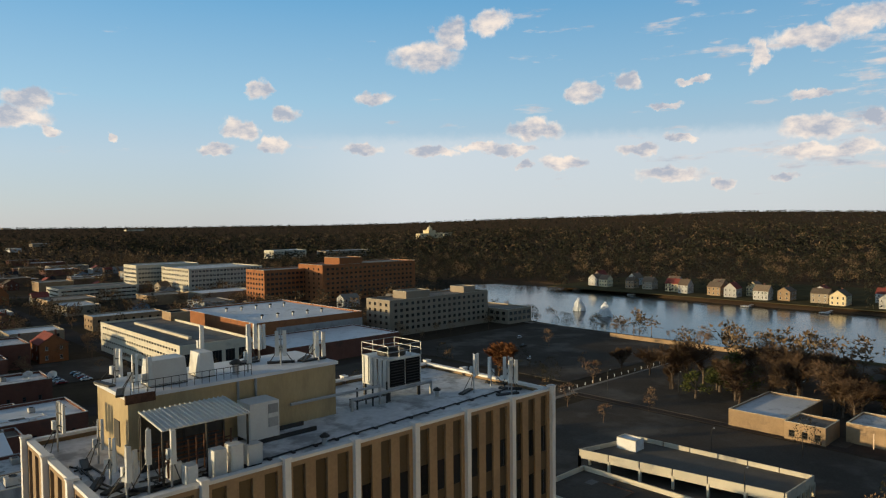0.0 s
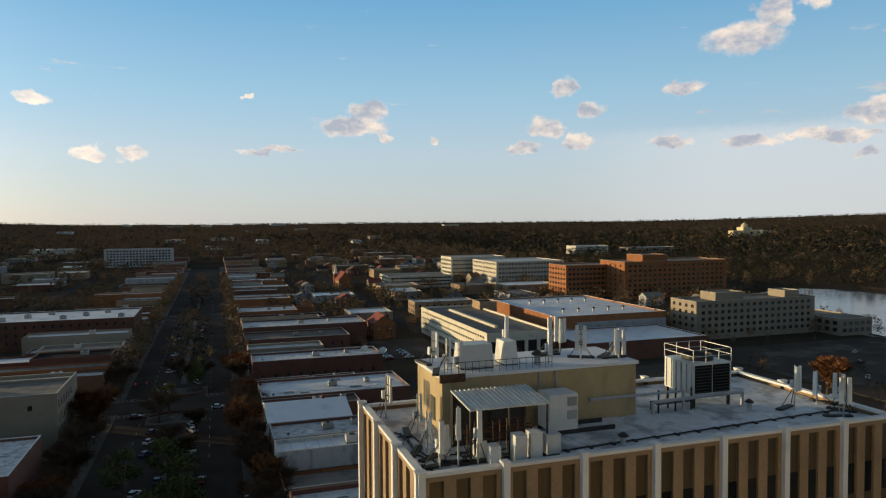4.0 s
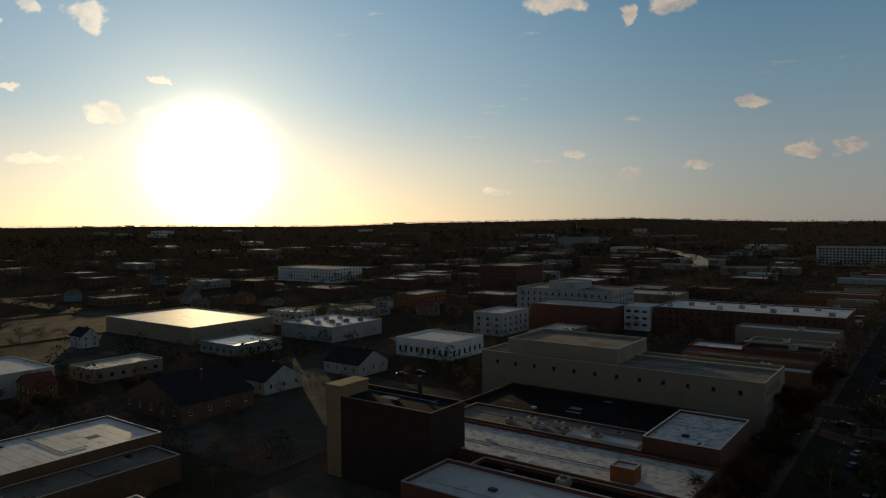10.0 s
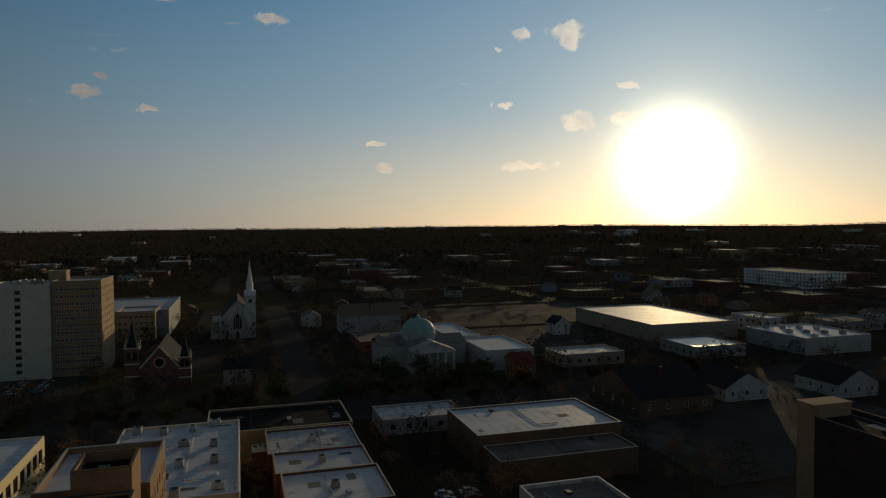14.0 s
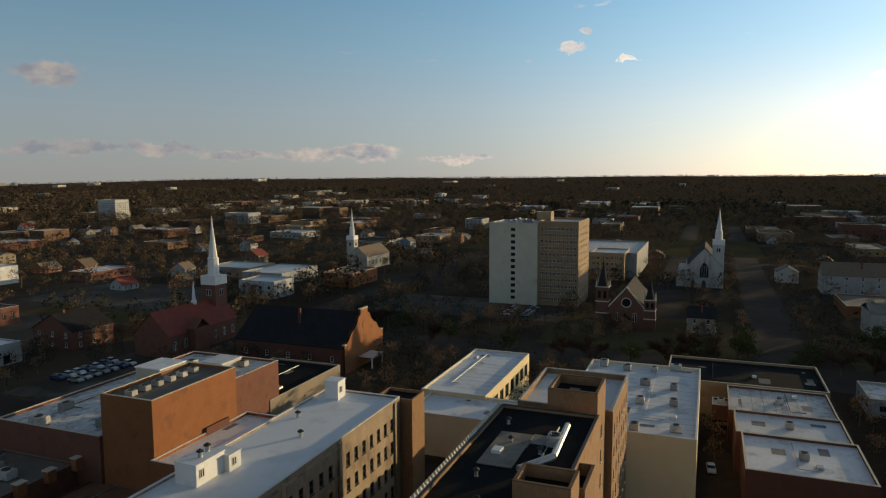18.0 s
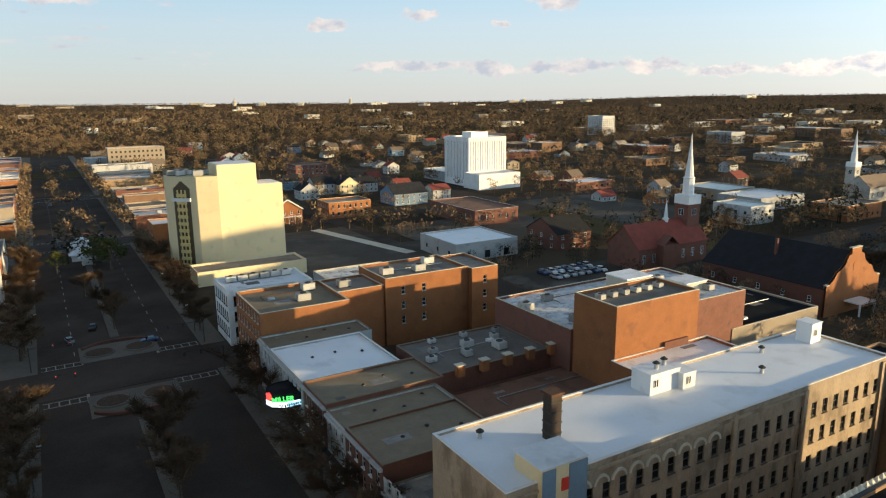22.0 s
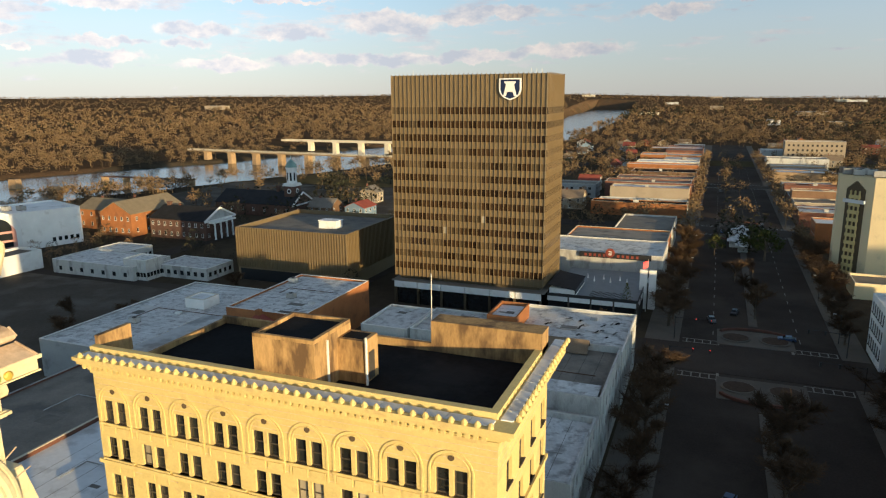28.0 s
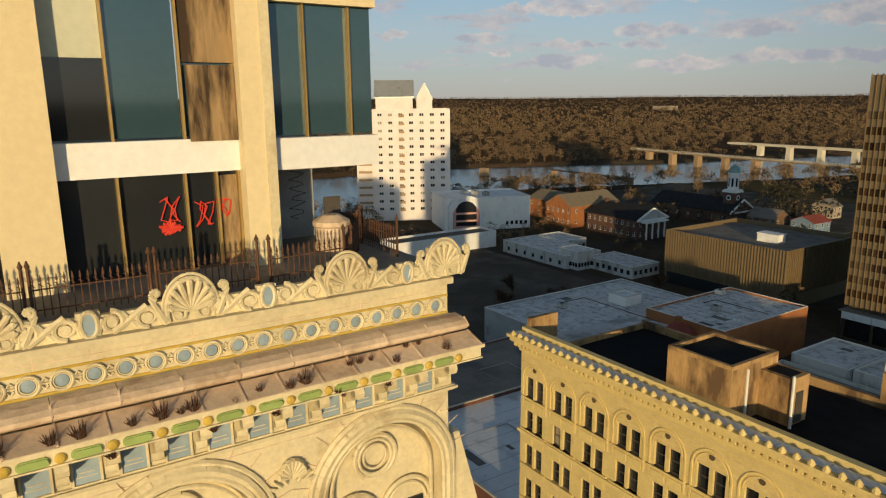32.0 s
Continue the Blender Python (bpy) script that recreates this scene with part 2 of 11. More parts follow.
def mat(name, col, rough=0.8, metal=0.0, var=0.14, scale=0.35, fine=6.0, bump=0.1, stain=None, amount=0.0, stain_scale=0.25, rand=0.1,
        streak=1.0, spec=0.25, island=0.0):
    """A weathered surface: two sizes of noise, stains, fine relief, and a little difference from object to object."""
    m = bpy.data.materials.new(name)
    m.use_nodes = True
    nt = m.node_tree
    b = nt.nodes["Principled BSDF"]
    b.inputs["Roughness"].default_value, b.inputs["Metallic"].default_value = rough, metal
    b.inputs["Specular IOR Level"].default_value = spec
    tc = nt.nodes.new("ShaderNodeTexCoord").outputs["Object"]
    info = nt.nodes.new("ShaderNodeObjectInfo")
    mp = nt.nodes.new("ShaderNodeVectorMath")
    mp.operation = "MULTIPLY_ADD"
    nt.links.new(tc, mp.inputs[0])
    mp.inputs[1].default_value = (1, 1, streak)
    off = nt.nodes.new("ShaderNodeMath")
    off.operation = "MULTIPLY"
    nt.links.new(info.outputs["Random"], off.inputs[0])
    off.inputs[1].default_value = 90.0
    nt.links.new(off.outputs[0], mp.inputs[2])

    def noise_at(s, detail=3.0):
        n = nt.nodes.new("ShaderNodeTexNoise")
        n.inputs["Scale"].default_value, n.inputs["Detail"].default_value, n.inputs["Roughness"].default_value = s, detail, 0.6
        nt.links.new(mp.outputs[0], n.inputs["Vector"])
        return n.outputs[0]

    def span(v, a, c, lo, hi):
        r = nt.nodes.new("ShaderNodeMapRange")
        nt.links.new(v, r.inputs[0])
        for i, x in enumerate((a, c, lo, hi)):
            r.inputs[i + 1].default_value = x
        return r.outputs[0]

    def mul(a, c):
        x = nt.nodes.new("ShaderNodeMath")
        x.operation = "MULTIPLY"
        nt.links.new(a, x.inputs[0])
        nt.links.new(c, x.inputs[1])
        return x.outputs[0]

    big, small = noise_at(scale), noise_at(fine, 2.0)
    value = mul(mul(span(big, 0.25, 0.75, 1 - var, 1 + var), span(small, 0.25, 0.75, 1 - var * 0.7, 1 + var * 0.7)),
                span(info.outputs["Random"], 0, 1, 1 - rand, 1 + rand))
    if island:
        geo = nt.nodes.new("ShaderNodeNewGeometry")
        value = mul(value, span(geo.outputs["Random Per Island"], 0, 1, 1 - island, 1 + island))
    hsv = nt.nodes.new("ShaderNodeHueSaturation")
    hsv.inputs["Color"].default_value = (*col, 1)
    nt.links.new(value, hsv.inputs["Value"])
    out = hsv.outputs[0]
    if stain:
        mx = nt.nodes.new("ShaderNodeMix")
        mx.data_type = "RGBA"
        nt.links.new(span(noise_at(stain_scale, 5.0), 0.62 - amount * 0.3, 0.72 - amount * 0.2, 0.0, min(1.0, 0.4 + amount)), mx.inputs[0])
        nt.links.new(out, mx.inputs[6])
        mx.inputs[7].default_value = (*stain, 1)
        out = mx.outputs[2]
    nt.links.new(out, b.inputs["Base Color"])
    if bump:
        bp = nt.nodes.new("ShaderNodeBump")
        bp.inputs["Strength"].default_value, bp.inputs["Distance"].default_value = bump, 0.05
        nt.links.new(small, bp.inputs["Height"])
        nt.links.new(bp.outputs[0], b.inputs["Normal"])
    return m


def hued(m, spread):
    """Lets the hue and tone of a leafy or woody surface differ from clump to clump: spread is a list of colours."""
    nt = m.node_tree
    geo = nt.nodes.new("ShaderNodeNewGeometry")
    info = nt.nodes.new("ShaderNodeObjectInfo")
    add = nt.nodes.new("ShaderNodeMath")
    add.operation = "ADD"
    nt.links.new(geo.outputs["Random Per Island"], add.inputs[0])
    nt.links.new(info.outputs["Random"], add.inputs[1])
    fr = nt.nodes.new("ShaderNodeMath")
    fr.operation = "FRACT"
    nt.links.new(add.outputs[0], fr.inputs[0])
    ramp = nt.nodes.new("ShaderNodeValToRGB")
    ramp.color_ramp.interpolation = "LINEAR"
    while len(ramp.color_ramp.elements) < len(spread):
        ramp.color_ramp.elements.new(0.5)
    for i, c in enumerate(spread):
        ramp.color_ramp.elements[i].position = i / max(1, len(spread) - 1)
        ramp.color_ramp.elements[i].color = (*c, 1)
    nt.links.new(fr.outputs[0], ramp.inputs[0])
    hsv = [n for n in nt.nodes if n.type == "HUE_SAT"][0]
    nt.links.new(ramp.outputs[0], hsv.inputs["Color"])
    return m


M = {}
M["brick"] = mat("red_brick", (0.155, 0.068, 0.047), 0.9, var=0.2, scale=0.25, fine=3.5, bump=0.25, stain=(0.08, 0.05, 0.04), amount=0.25, rand=0.2)
M["brick_orange"] = mat("orange_brick", (0.29, 0.115, 0.045), 0.9, var=0.14, scale=0.3, fine=3.5, bump=0.2, stain=(0.16, 0.07, 0.04), amount=0.2, rand=0.1)
M["brick_brown"] = mat("brown_brick", (0.17, 0.10, 0.06), 0.9, var=0.16, fine=3.5, bump=0.2, stain=(0.08, 0.055, 0.04), amount=0.2, rand=0.12)
M["brick_sooty"] = mat("darkest_brown_brick", (0.05, 0.035, 0.028), 0.92, var=0.2, fine=3.5, bump=0.2)
M["brick_tan"] = mat("tan_brick", (0.33, 0.225, 0.13), 0.88, var=0.14, fine=3.5, bump=0.2, stain=(0.2, 0.14, 0.09), amount=0.25, rand=0.1)
M["beige"] = mat("beige_render", (0.30, 0.245, 0.18), 0.9, var=0.1, scale=0.12, stain=(0.25, 0.2, 0.15), amount=0.2, rand=0.08)
M["cream"] = mat("cream_render", (0.68, 0.56, 0.34), 0.85, var=0.07, scale=0.1, bump=0.08, stain=(0.5, 0.42, 0.28), amount=0.1, rand=0.05)
M["terracotta"] = mat("cream_terracotta", (0.64, 0.55, 0.35), 0.55, var=0.13, scale=0.9, fine=9, bump=0.16, stain=(0.36, 0.27, 0.15), amount=0.22, stain_scale=0.8, rand=0.08)
M["terracotta_dark"] = mat("weathered_terracotta", (0.62, 0.47, 0.33), 0.75, var=0.16, scale=1.3, fine=9, bump=0.25, stain=(0.34, 0.22, 0.13), amount=0.3, stain_scale=1.0)
M["terracotta_green"] = mat("green_glazed_terracotta", (0.28, 0.36, 0.12), 0.35, var=0.15, scale=2, bump=0.1)
M["terracotta_gold"] = mat("gold_glazed_terracotta", (0.52, 0.36, 0.07), 0.4, var=0.15, scale=2, bump=0.1)
M["terracotta_blue"] = mat("blue_grey_glazed_terracotta", (0.26, 0.33, 0.38), 0.35, var=0.12, scale=2, bump=0.1)
M["joint"] = mat("dark_joint", (0.10, 0.07, 0.045), 0.95, bump=0)
M["yellow_stone"] = mat("buff_terracotta_blocks", (0.62, 0.49, 0.21), 0.7, var=0.12, scale=0.5, fine=7, bump=0.18, stain=(0.42, 0.30, 0.15), amount=0.2, stain_scale=0.5, rand=0.05)
M["rusty"] = mat("stained_render", (0.40, 0.25, 0.11), 0.92, var=0.25, scale=0.5, fine=5, bump=0.25, stain=(0.10, 0.06, 0.035), amount=0.5, stain_scale=0.6, streak=0.35)
M["white"] = mat("white_painted_wall", (0.72, 0.71, 0.68), 0.7, var=0.07, scale=0.2, stain=(0.5, 0.47, 0.42), amount=0.12, rand=0.06)
M["white_dirty"] = mat("dirty_white_stucco", (0.46, 0.455, 0.43), 0.85, var=0.14, scale=0.3, stain=(0.2, 0.19, 0.18), amount=0.35, stain_scale=0.3, streak=0.4, rand=0.1)
M["grey_wall"] = mat("grey_render", (0.33, 0.33, 0.32), 0.88, var=0.12, scale=0.2, stain=(0.16, 0.15, 0.14), amount=0.25, rand=0.12)
M["concrete"] = mat("concrete", (0.38, 0.36, 0.32), 0.9, var=0.12, scale=0.3, fine=5, bump=0.15, stain=(0.2, 0.19, 0.17), amount=0.25)
M["pale_concrete"] = mat("pale_precast_concrete", (0.56, 0.51, 0.40), 0.85, var=0.08, scale=0.2, stain=(0.36, 0.32, 0.25), amount=0.15)
M["ochre_render"] = mat("stained_ochre_render", (0.42, 0.32, 0.175), 0.9, var=0.12, scale=0.5, stain=(0.26, 0.19, 0.11), amount=0.3, stain_scale=0.6, streak=0.3)
M["path"] = mat("pale_path_concrete", (0.27, 0.24, 0.20), 0.92, var=0.12, spec=0.05)
M["terrace_grey"] = mat("blue_grey_deck", (0.22, 0.25, 0.27), 0.7, var=0.1)
M["forest_floor"] = mat("leaf_litter", (0.105, 0.068, 0.042), 0.97, var=0.25, scale=0.02, fine=0.5, bump=0.2, stain=(0.07, 0.055, 0.035), amount=0.4, stain_scale=0.02, spec=0.0)
M["stone_brown"] = mat("brown_weathered_stone", (0.36, 0.28, 0.20), 0.9, var=0.2, scale=0.35, fine=4, bump=0.2, stain=(0.16, 0.12, 0.085), amount=0.4, stain_scale=0.3, streak=0.5)
M["brick_hotel"] = mat("brown_orange_brick", (0.30, 0.175, 0.09), 0.9, var=0.2, scale=0.4, fine=4, bump=0.25, stain=(0.16, 0.085, 0.05), amount=0.3, stain_scale=0.4, streak=0.5)
M["membrane_clean"] = mat("clean_white_roof", (0.80, 0.81, 0.82), 0.6, var=0.05, scale=0.15, stain=(0.62, 0.62, 0.61), amount=0.15, stain_scale=0.2)
M["hotel_white"] = mat("pinkish_white_wall", (0.70, 0.63, 0.58), 0.8, var=0.06, scale=0.15, stain=(0.55, 0.46, 0.42), amount=0.12, rand=0.03)
M["pink"] = mat("pink_render", (0.50, 0.27, 0.23), 0.85, var=0.08)
M["navy"] = mat("navy_enamel", (0.012, 0.02, 0.055), 0.4, var=0.05, bump=0)
M["slate_blue"] = mat("blue_painted_boards", (0.16, 0.23, 0.30), 0.8, var=0.1)
M["membrane"] = mat("white_roof_membrane", (0.68, 0.69, 0.70), 0.6, var=0.09, scale=0.12, fine=1.4, bump=0.12, stain=(0.34, 0.34, 0.33), amount=0.2, stain_scale=0.2, rand=0.1)
M["membrane_dirty"] = mat("patched_white_roof", (0.57, 0.575, 0.57), 0.7, var=0.16, scale=0.25, fine=2.0, bump=0.15, stain=(0.25, 0.25, 0.245), amount=0.42, stain_scale=0.55, rand=0.12)
M["gravel_roof"] = mat("grey_gravel_roof", (0.22, 0.195, 0.165), 0.95, var=0.2, scale=0.2, fine=4, bump=0.2, stain=(0.11, 0.105, 0.1), amount=0.35, stain_scale=0.15, rand=0.25)
M["tar_roof"] = mat("black_tar_roof", (0.016, 0.016, 0.017), 0.95, spec=0.05, var=0.25, scale=0.2, fine=3, bump=0.1, stain=(0.035, 0.033, 0.032), amount=0.2, stain_scale=0.15, rand=0.2)
M["roof_patch"] = mat("roof_repair_felt", (0.19, 0.18, 0.165), 0.9, var=0.25, scale=0.5, rand=0.5)
M["roof_patch_pale"] = mat("pale_roof_repair", (0.62, 0.61, 0.58), 0.7, var=0.1, rand=0.2)
M["tan_roof"] = mat("tan_roof_sheet", (0.40, 0.345, 0.27), 0.85, var=0.12, scale=0.2, stain=(0.2, 0.18, 0.15), amount=0.2)
M["brown_roof"] = mat("brown_shingles", (0.16, 0.12, 0.085), 0.9, var=0.18, scale=0.8, fine=4, bump=0.3, rand=0.3)
M["earth_roof"] = mat("reddish_gravel_roof", (0.23, 0.125, 0.08), 0.95, var=0.25, scale=0.2, fine=3, bump=0.2, stain=(0.09, 0.06, 0.045), amount=0.4, stain_scale=0.2)
M["red_roof"] = mat("red_shingles", (0.22, 0.055, 0.04), 0.88, var=0.18, fine=4, bump=0.3, rand=0.15)
M["slate"] = mat("dark_slate_roof", (0.028, 0.028, 0.03), 0.9, spec=0.1, var=0.2, fine=4, bump=0.3, rand=0.2)
M["metal_roof"] = mat("ribbed_metal_roof", (0.55, 0.56, 0.55), 0.42, 0.6, var=0.08, stain=(0.3, 0.26, 0.2), amount=0.15)
M["copper"] = mat("green_copper", (0.22, 0.36, 0.33), 0.6, var=0.12, stain=(0.12, 0.2, 0.18), amount=0.2)
M["bronze"] = mat("bronze_panels", (0.185, 0.135, 0.074), 0.5, 0.2, var=0.1, scale=0.4, bump=0.05, rand=0.06)
M["bronze_dark"] = mat("dark_bronze_frame", (0.10, 0.075, 0.045), 0.5, 0.3, var=0.1, bump=0)
M["glass"] = mat("dark_window_glass", (0.018, 0.02, 0.022), 0.08, var=0.05, bump=0, spec=0.6, rand=0.5)
M["tan_roof"] = mat("tan_shingle_roof", (0.21, 0.17, 0.115), 0.9, var=0.15, scale=0.4, fine=5, bump=0.2, rand=0.1)
M["brick_dark"] = mat("dark_brown_brick", (0.115, 0.062, 0.045), 0.9, var=0.2, scale=0.5, fine=6, bump=0.15)
M["rust_pale"] = mat("weathered_tan_steel", (0.26, 0.19, 0.12), 0.8, var=0.25, scale=0.3, bump=0.1)
# paler bronze: the sheen of reflecting panes is put into the base colour
M["glass_bronze"] = mat("bronze_sheen_glass", (0.10, 0.07, 0.038), 0.25, 0.2, var=0.08, bump=0, rand=0.5)
M["glass_brown"] = mat("bronze_tinted_glass", (0.035, 0.02, 0.01), 0.1, var=0.05, bump=0, spec=0.5, rand=0.6)
M["glass_blue"] = mat("tinted_blue_glass", (0.05, 0.10, 0.125), 0.06, 0.3, var=0.06, bump=0, spec=0.9, rand=0.15)
M["drawn_cloth"] = mat("pale_drawn_cloth", (0.5, 0.5, 0.38), 0.6, var=0.08, bump=0)
M["blind"] = mat("drawn_blind", (0.34, 0.30, 0.23), 0.8, var=0.05, bump=0, rand=0.25)
M["frame_white"] = mat("white_window_frame", (0.6, 0.58, 0.53), 0.6, bump=0)
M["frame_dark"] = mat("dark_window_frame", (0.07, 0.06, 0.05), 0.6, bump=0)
M["frame_gold"] = mat("gold_anodised_frame", (0.40, 0.27, 0.10), 0.45, 0.4, bump=0)
M["steel"] = mat("galvanised_steel", (0.42, 0.43, 0.43), 0.5, 0.7, var=0.12, stain=(0.2, 0.14, 0.09), amount=0.2)
M["dark_steel"] = mat("dark_steel", (0.05, 0.048, 0.045), 0.6, 0.4, var=0.2, bump=0.05)
M["white_metal"] = mat("white_enamelled_metal", (0.62, 0.62, 0.59), 0.5, var=0.06, stain=(0.34, 0.30, 0.24), amount=0.12)
M["unit_metal"] = mat("dull_grey_casing", (0.38, 0.37, 0.34), 0.6, var=0.14, stain=(0.2, 0.16, 0.12), amount=0.25, stain_scale=0.8, rand=0.4)
M["rust"] = mat("rusty_iron", (0.10, 0.05, 0.03), 0.9, var=0.3, scale=1.5, bump=0.3)
M["plywood"] = mat("weathered_plywood", (0.33, 0.22, 0.11), 0.9, var=0.2, scale=1.2, fine=7, bump=0.25, stain=(0.05, 0.032, 0.02), amount=0.6, stain_scale=2.2, streak=0.16)
M["spray"] = mat("red_spray_paint", (0.62, 0.05, 0.03), 0.6, var=0.1, bump=0)
M["spray_dark"] = mat("black_spray_paint", (0.02, 0.02, 0.025), 0.6, bump=0)
M["asphalt"] = mat("asphalt", spec=0.02, col=(0.064, 0.052, 0.044), rough=0.95, var=0.22, scale=0.06, fine=2.5, bump=0.15, stain=(0.085, 0.07, 0.058), amount=0.4, stain_scale=0.05)
M["lot"] = mat("worn_parking_asphalt", spec=0.02, col=(0.085, 0.073, 0.06), rough=0.93, var=0.2, scale=0.06, fine=1.5, bump=0.1, stain=(0.15, 0.135, 0.115), amount=0.38, stain_scale=0.05, rand=0.2)
M["pavement"] = mat("concrete_pavement", spec=0.05, col=(0.15, 0.132, 0.11), rough=0.92, var=0.15, scale=0.2, fine=3, bump=0.12, stain=(0.13, 0.12, 0.11), amount=0.3)
M["paint"] = mat("road_marking", (0.26, 0.25, 0.22), 0.8, var=0.15, scale=1, bump=0.05)
M["grass"] = mat("winter_grass", spec=0.0, col=(0.10, 0.084, 0.045), rough=0.95, var=0.25, scale=0.07, fine=1.5, bump=0.3, stain=(0.09, 0.07, 0.04), amount=0.4, stain_scale=0.05)
M["earth"] = mat("town_ground", (0.062, 0.050, 0.036), 0.96, var=0.25, scale=0.015, fine=0.3, bump=0.2, stain=(0.095, 0.075, 0.05), amount=0.4, stain_scale=0.012, spec=0.0)
M["mulch"] = mat("brown_planting", (0.07, 0.045, 0.03), 0.95, var=0.3, scale=1, bump=0.4)
M["bark"] = mat("grey_brown_bark", spec=0.0, col=(0.13, 0.10, 0.075), rough=0.95, var=0.25, fine=5, bump=0.3, rand=0.25)
M["twigs"] = hued(mat("bare_twigs", spec=0.0, col=(0.15, 0.10, 0.06), rough=0.95, var=0.2, rand=0.2, bump=0), [(0.085, 0.055, 0.036), (0.11, 0.066, 0.036), (0.07, 0.05, 0.035), (0.10, 0.07, 0.05)])
M["rust_leaf"] = hued(mat("rust_leaves", spec=0.0, col=(0.24, 0.10, 0.035), rough=0.9, var=0.2, bump=0), [(0.15, 0.065, 0.03), (0.20, 0.085, 0.032), (0.11, 0.055, 0.03)])
M["green_leaf"] = hued(mat("evergreen_leaves", spec=0.05, col=(0.05, 0.065, 0.02), rough=0.85, var=0.2, bump=0), [(0.045, 0.06, 0.02), (0.075, 0.085, 0.025), (0.09, 0.085, 0.03)])
M["woods"] = hued(mat("winter_woods", spec=0.0, col=(0.13, 0.09, 0.05), rough=0.95, var=0.2, bump=0, rand=0.0),
                  [(0.162, 0.110, 0.064), (0.185, 0.125, 0.073), (0.145, 0.104, 0.058), (0.172, 0.110, 0.062), (0.152, 0.101, 0.066), (0.136, 0.101, 0.056), (0.168, 0.113, 0.066), (0.154, 0.107, 0.068)])
M["town_woods"] = hued(mat("bare_town_trees", spec=0.0, col=(0.2, 0.13, 0.08), rough=0.95, var=0.2, bump=0, rand=0.0), [(0.24, 0.155, 0.09), (0.20, 0.135, 0.085), (0.27, 0.16, 0.08), (0.17, 0.12, 0.075), (0.22, 0.14, 0.085)])
M["pine_woods"] = hued(mat("pine_woods", spec=0.0, col=(0.05, 0.06, 0.03), rough=0.95, var=0.2, bump=0), [(0.028, 0.031, 0.019), (0.038, 0.036, 0.024), (0.050, 0.042, 0.030), (0.031, 0.033, 0.021)])
M["neon"] = mat("black_sign_face", (0.02, 0.02, 0.022), 0.5, bump=0)


def glowing(name, col, power):
    m = bpy.data.materials.new(name)
    m.use_nodes = True
    b = m.node_tree.nodes["Principled BSDF"]
    b.inputs["Base Color"].default_value = (*col, 1)
    b.inputs["Emission Color"].default_value, b.inputs["Emission Strength"].default_value = (*col, 1), power
    return m


M["sign_green"] = glowing("green_neon", (0.08, 0.9, 0.15), 1.2)
M["sign_blue"] = glowing("blue_lightbox", (0.35, 0.75, 1.0), 1.0)
M["sign_white"] = glowing("white_lightbox", (0.9, 0.93, 1.0), 0.9)
M["sign_red"] = glowing("red_glow", (0.95, 0.06, 0.05), 1.0)


def water_material():
    m = bpy.data.materials.new("river_water")
    m.use_nodes = True
    nt = m.node_tree
    b = nt.nodes["Principled BSDF"]
    b.inputs["Base Color"].default_value = (0.035, 0.035, 0.028, 1)
    b.inputs["Roughness"].default_value, b.inputs["Specular IOR Level"].default_value = 0.16, 0.38
    tc = nt.nodes.new("ShaderNodeTexCoord")
    n = nt.nodes.new("ShaderNodeTexNoise")
    n.inputs["Scale"].default_value, n.inputs["Detail"].default_value = 0.22, 4.0
    nt.links.new(tc.outputs["Object"], n.inputs["Vector"])
    bp = nt.nodes.new("ShaderNodeBump")
    bp.inputs["Strength"].default_value, bp.inputs["Distance"].default_value = 0.25, 0.5
    nt.links.new(n.outputs[0], bp.inputs["Height"])
    nt.links.new(bp.outputs[0], b.inputs["Normal"])
    return m


M["water"] = water_material()

# ---- mesh tools ----


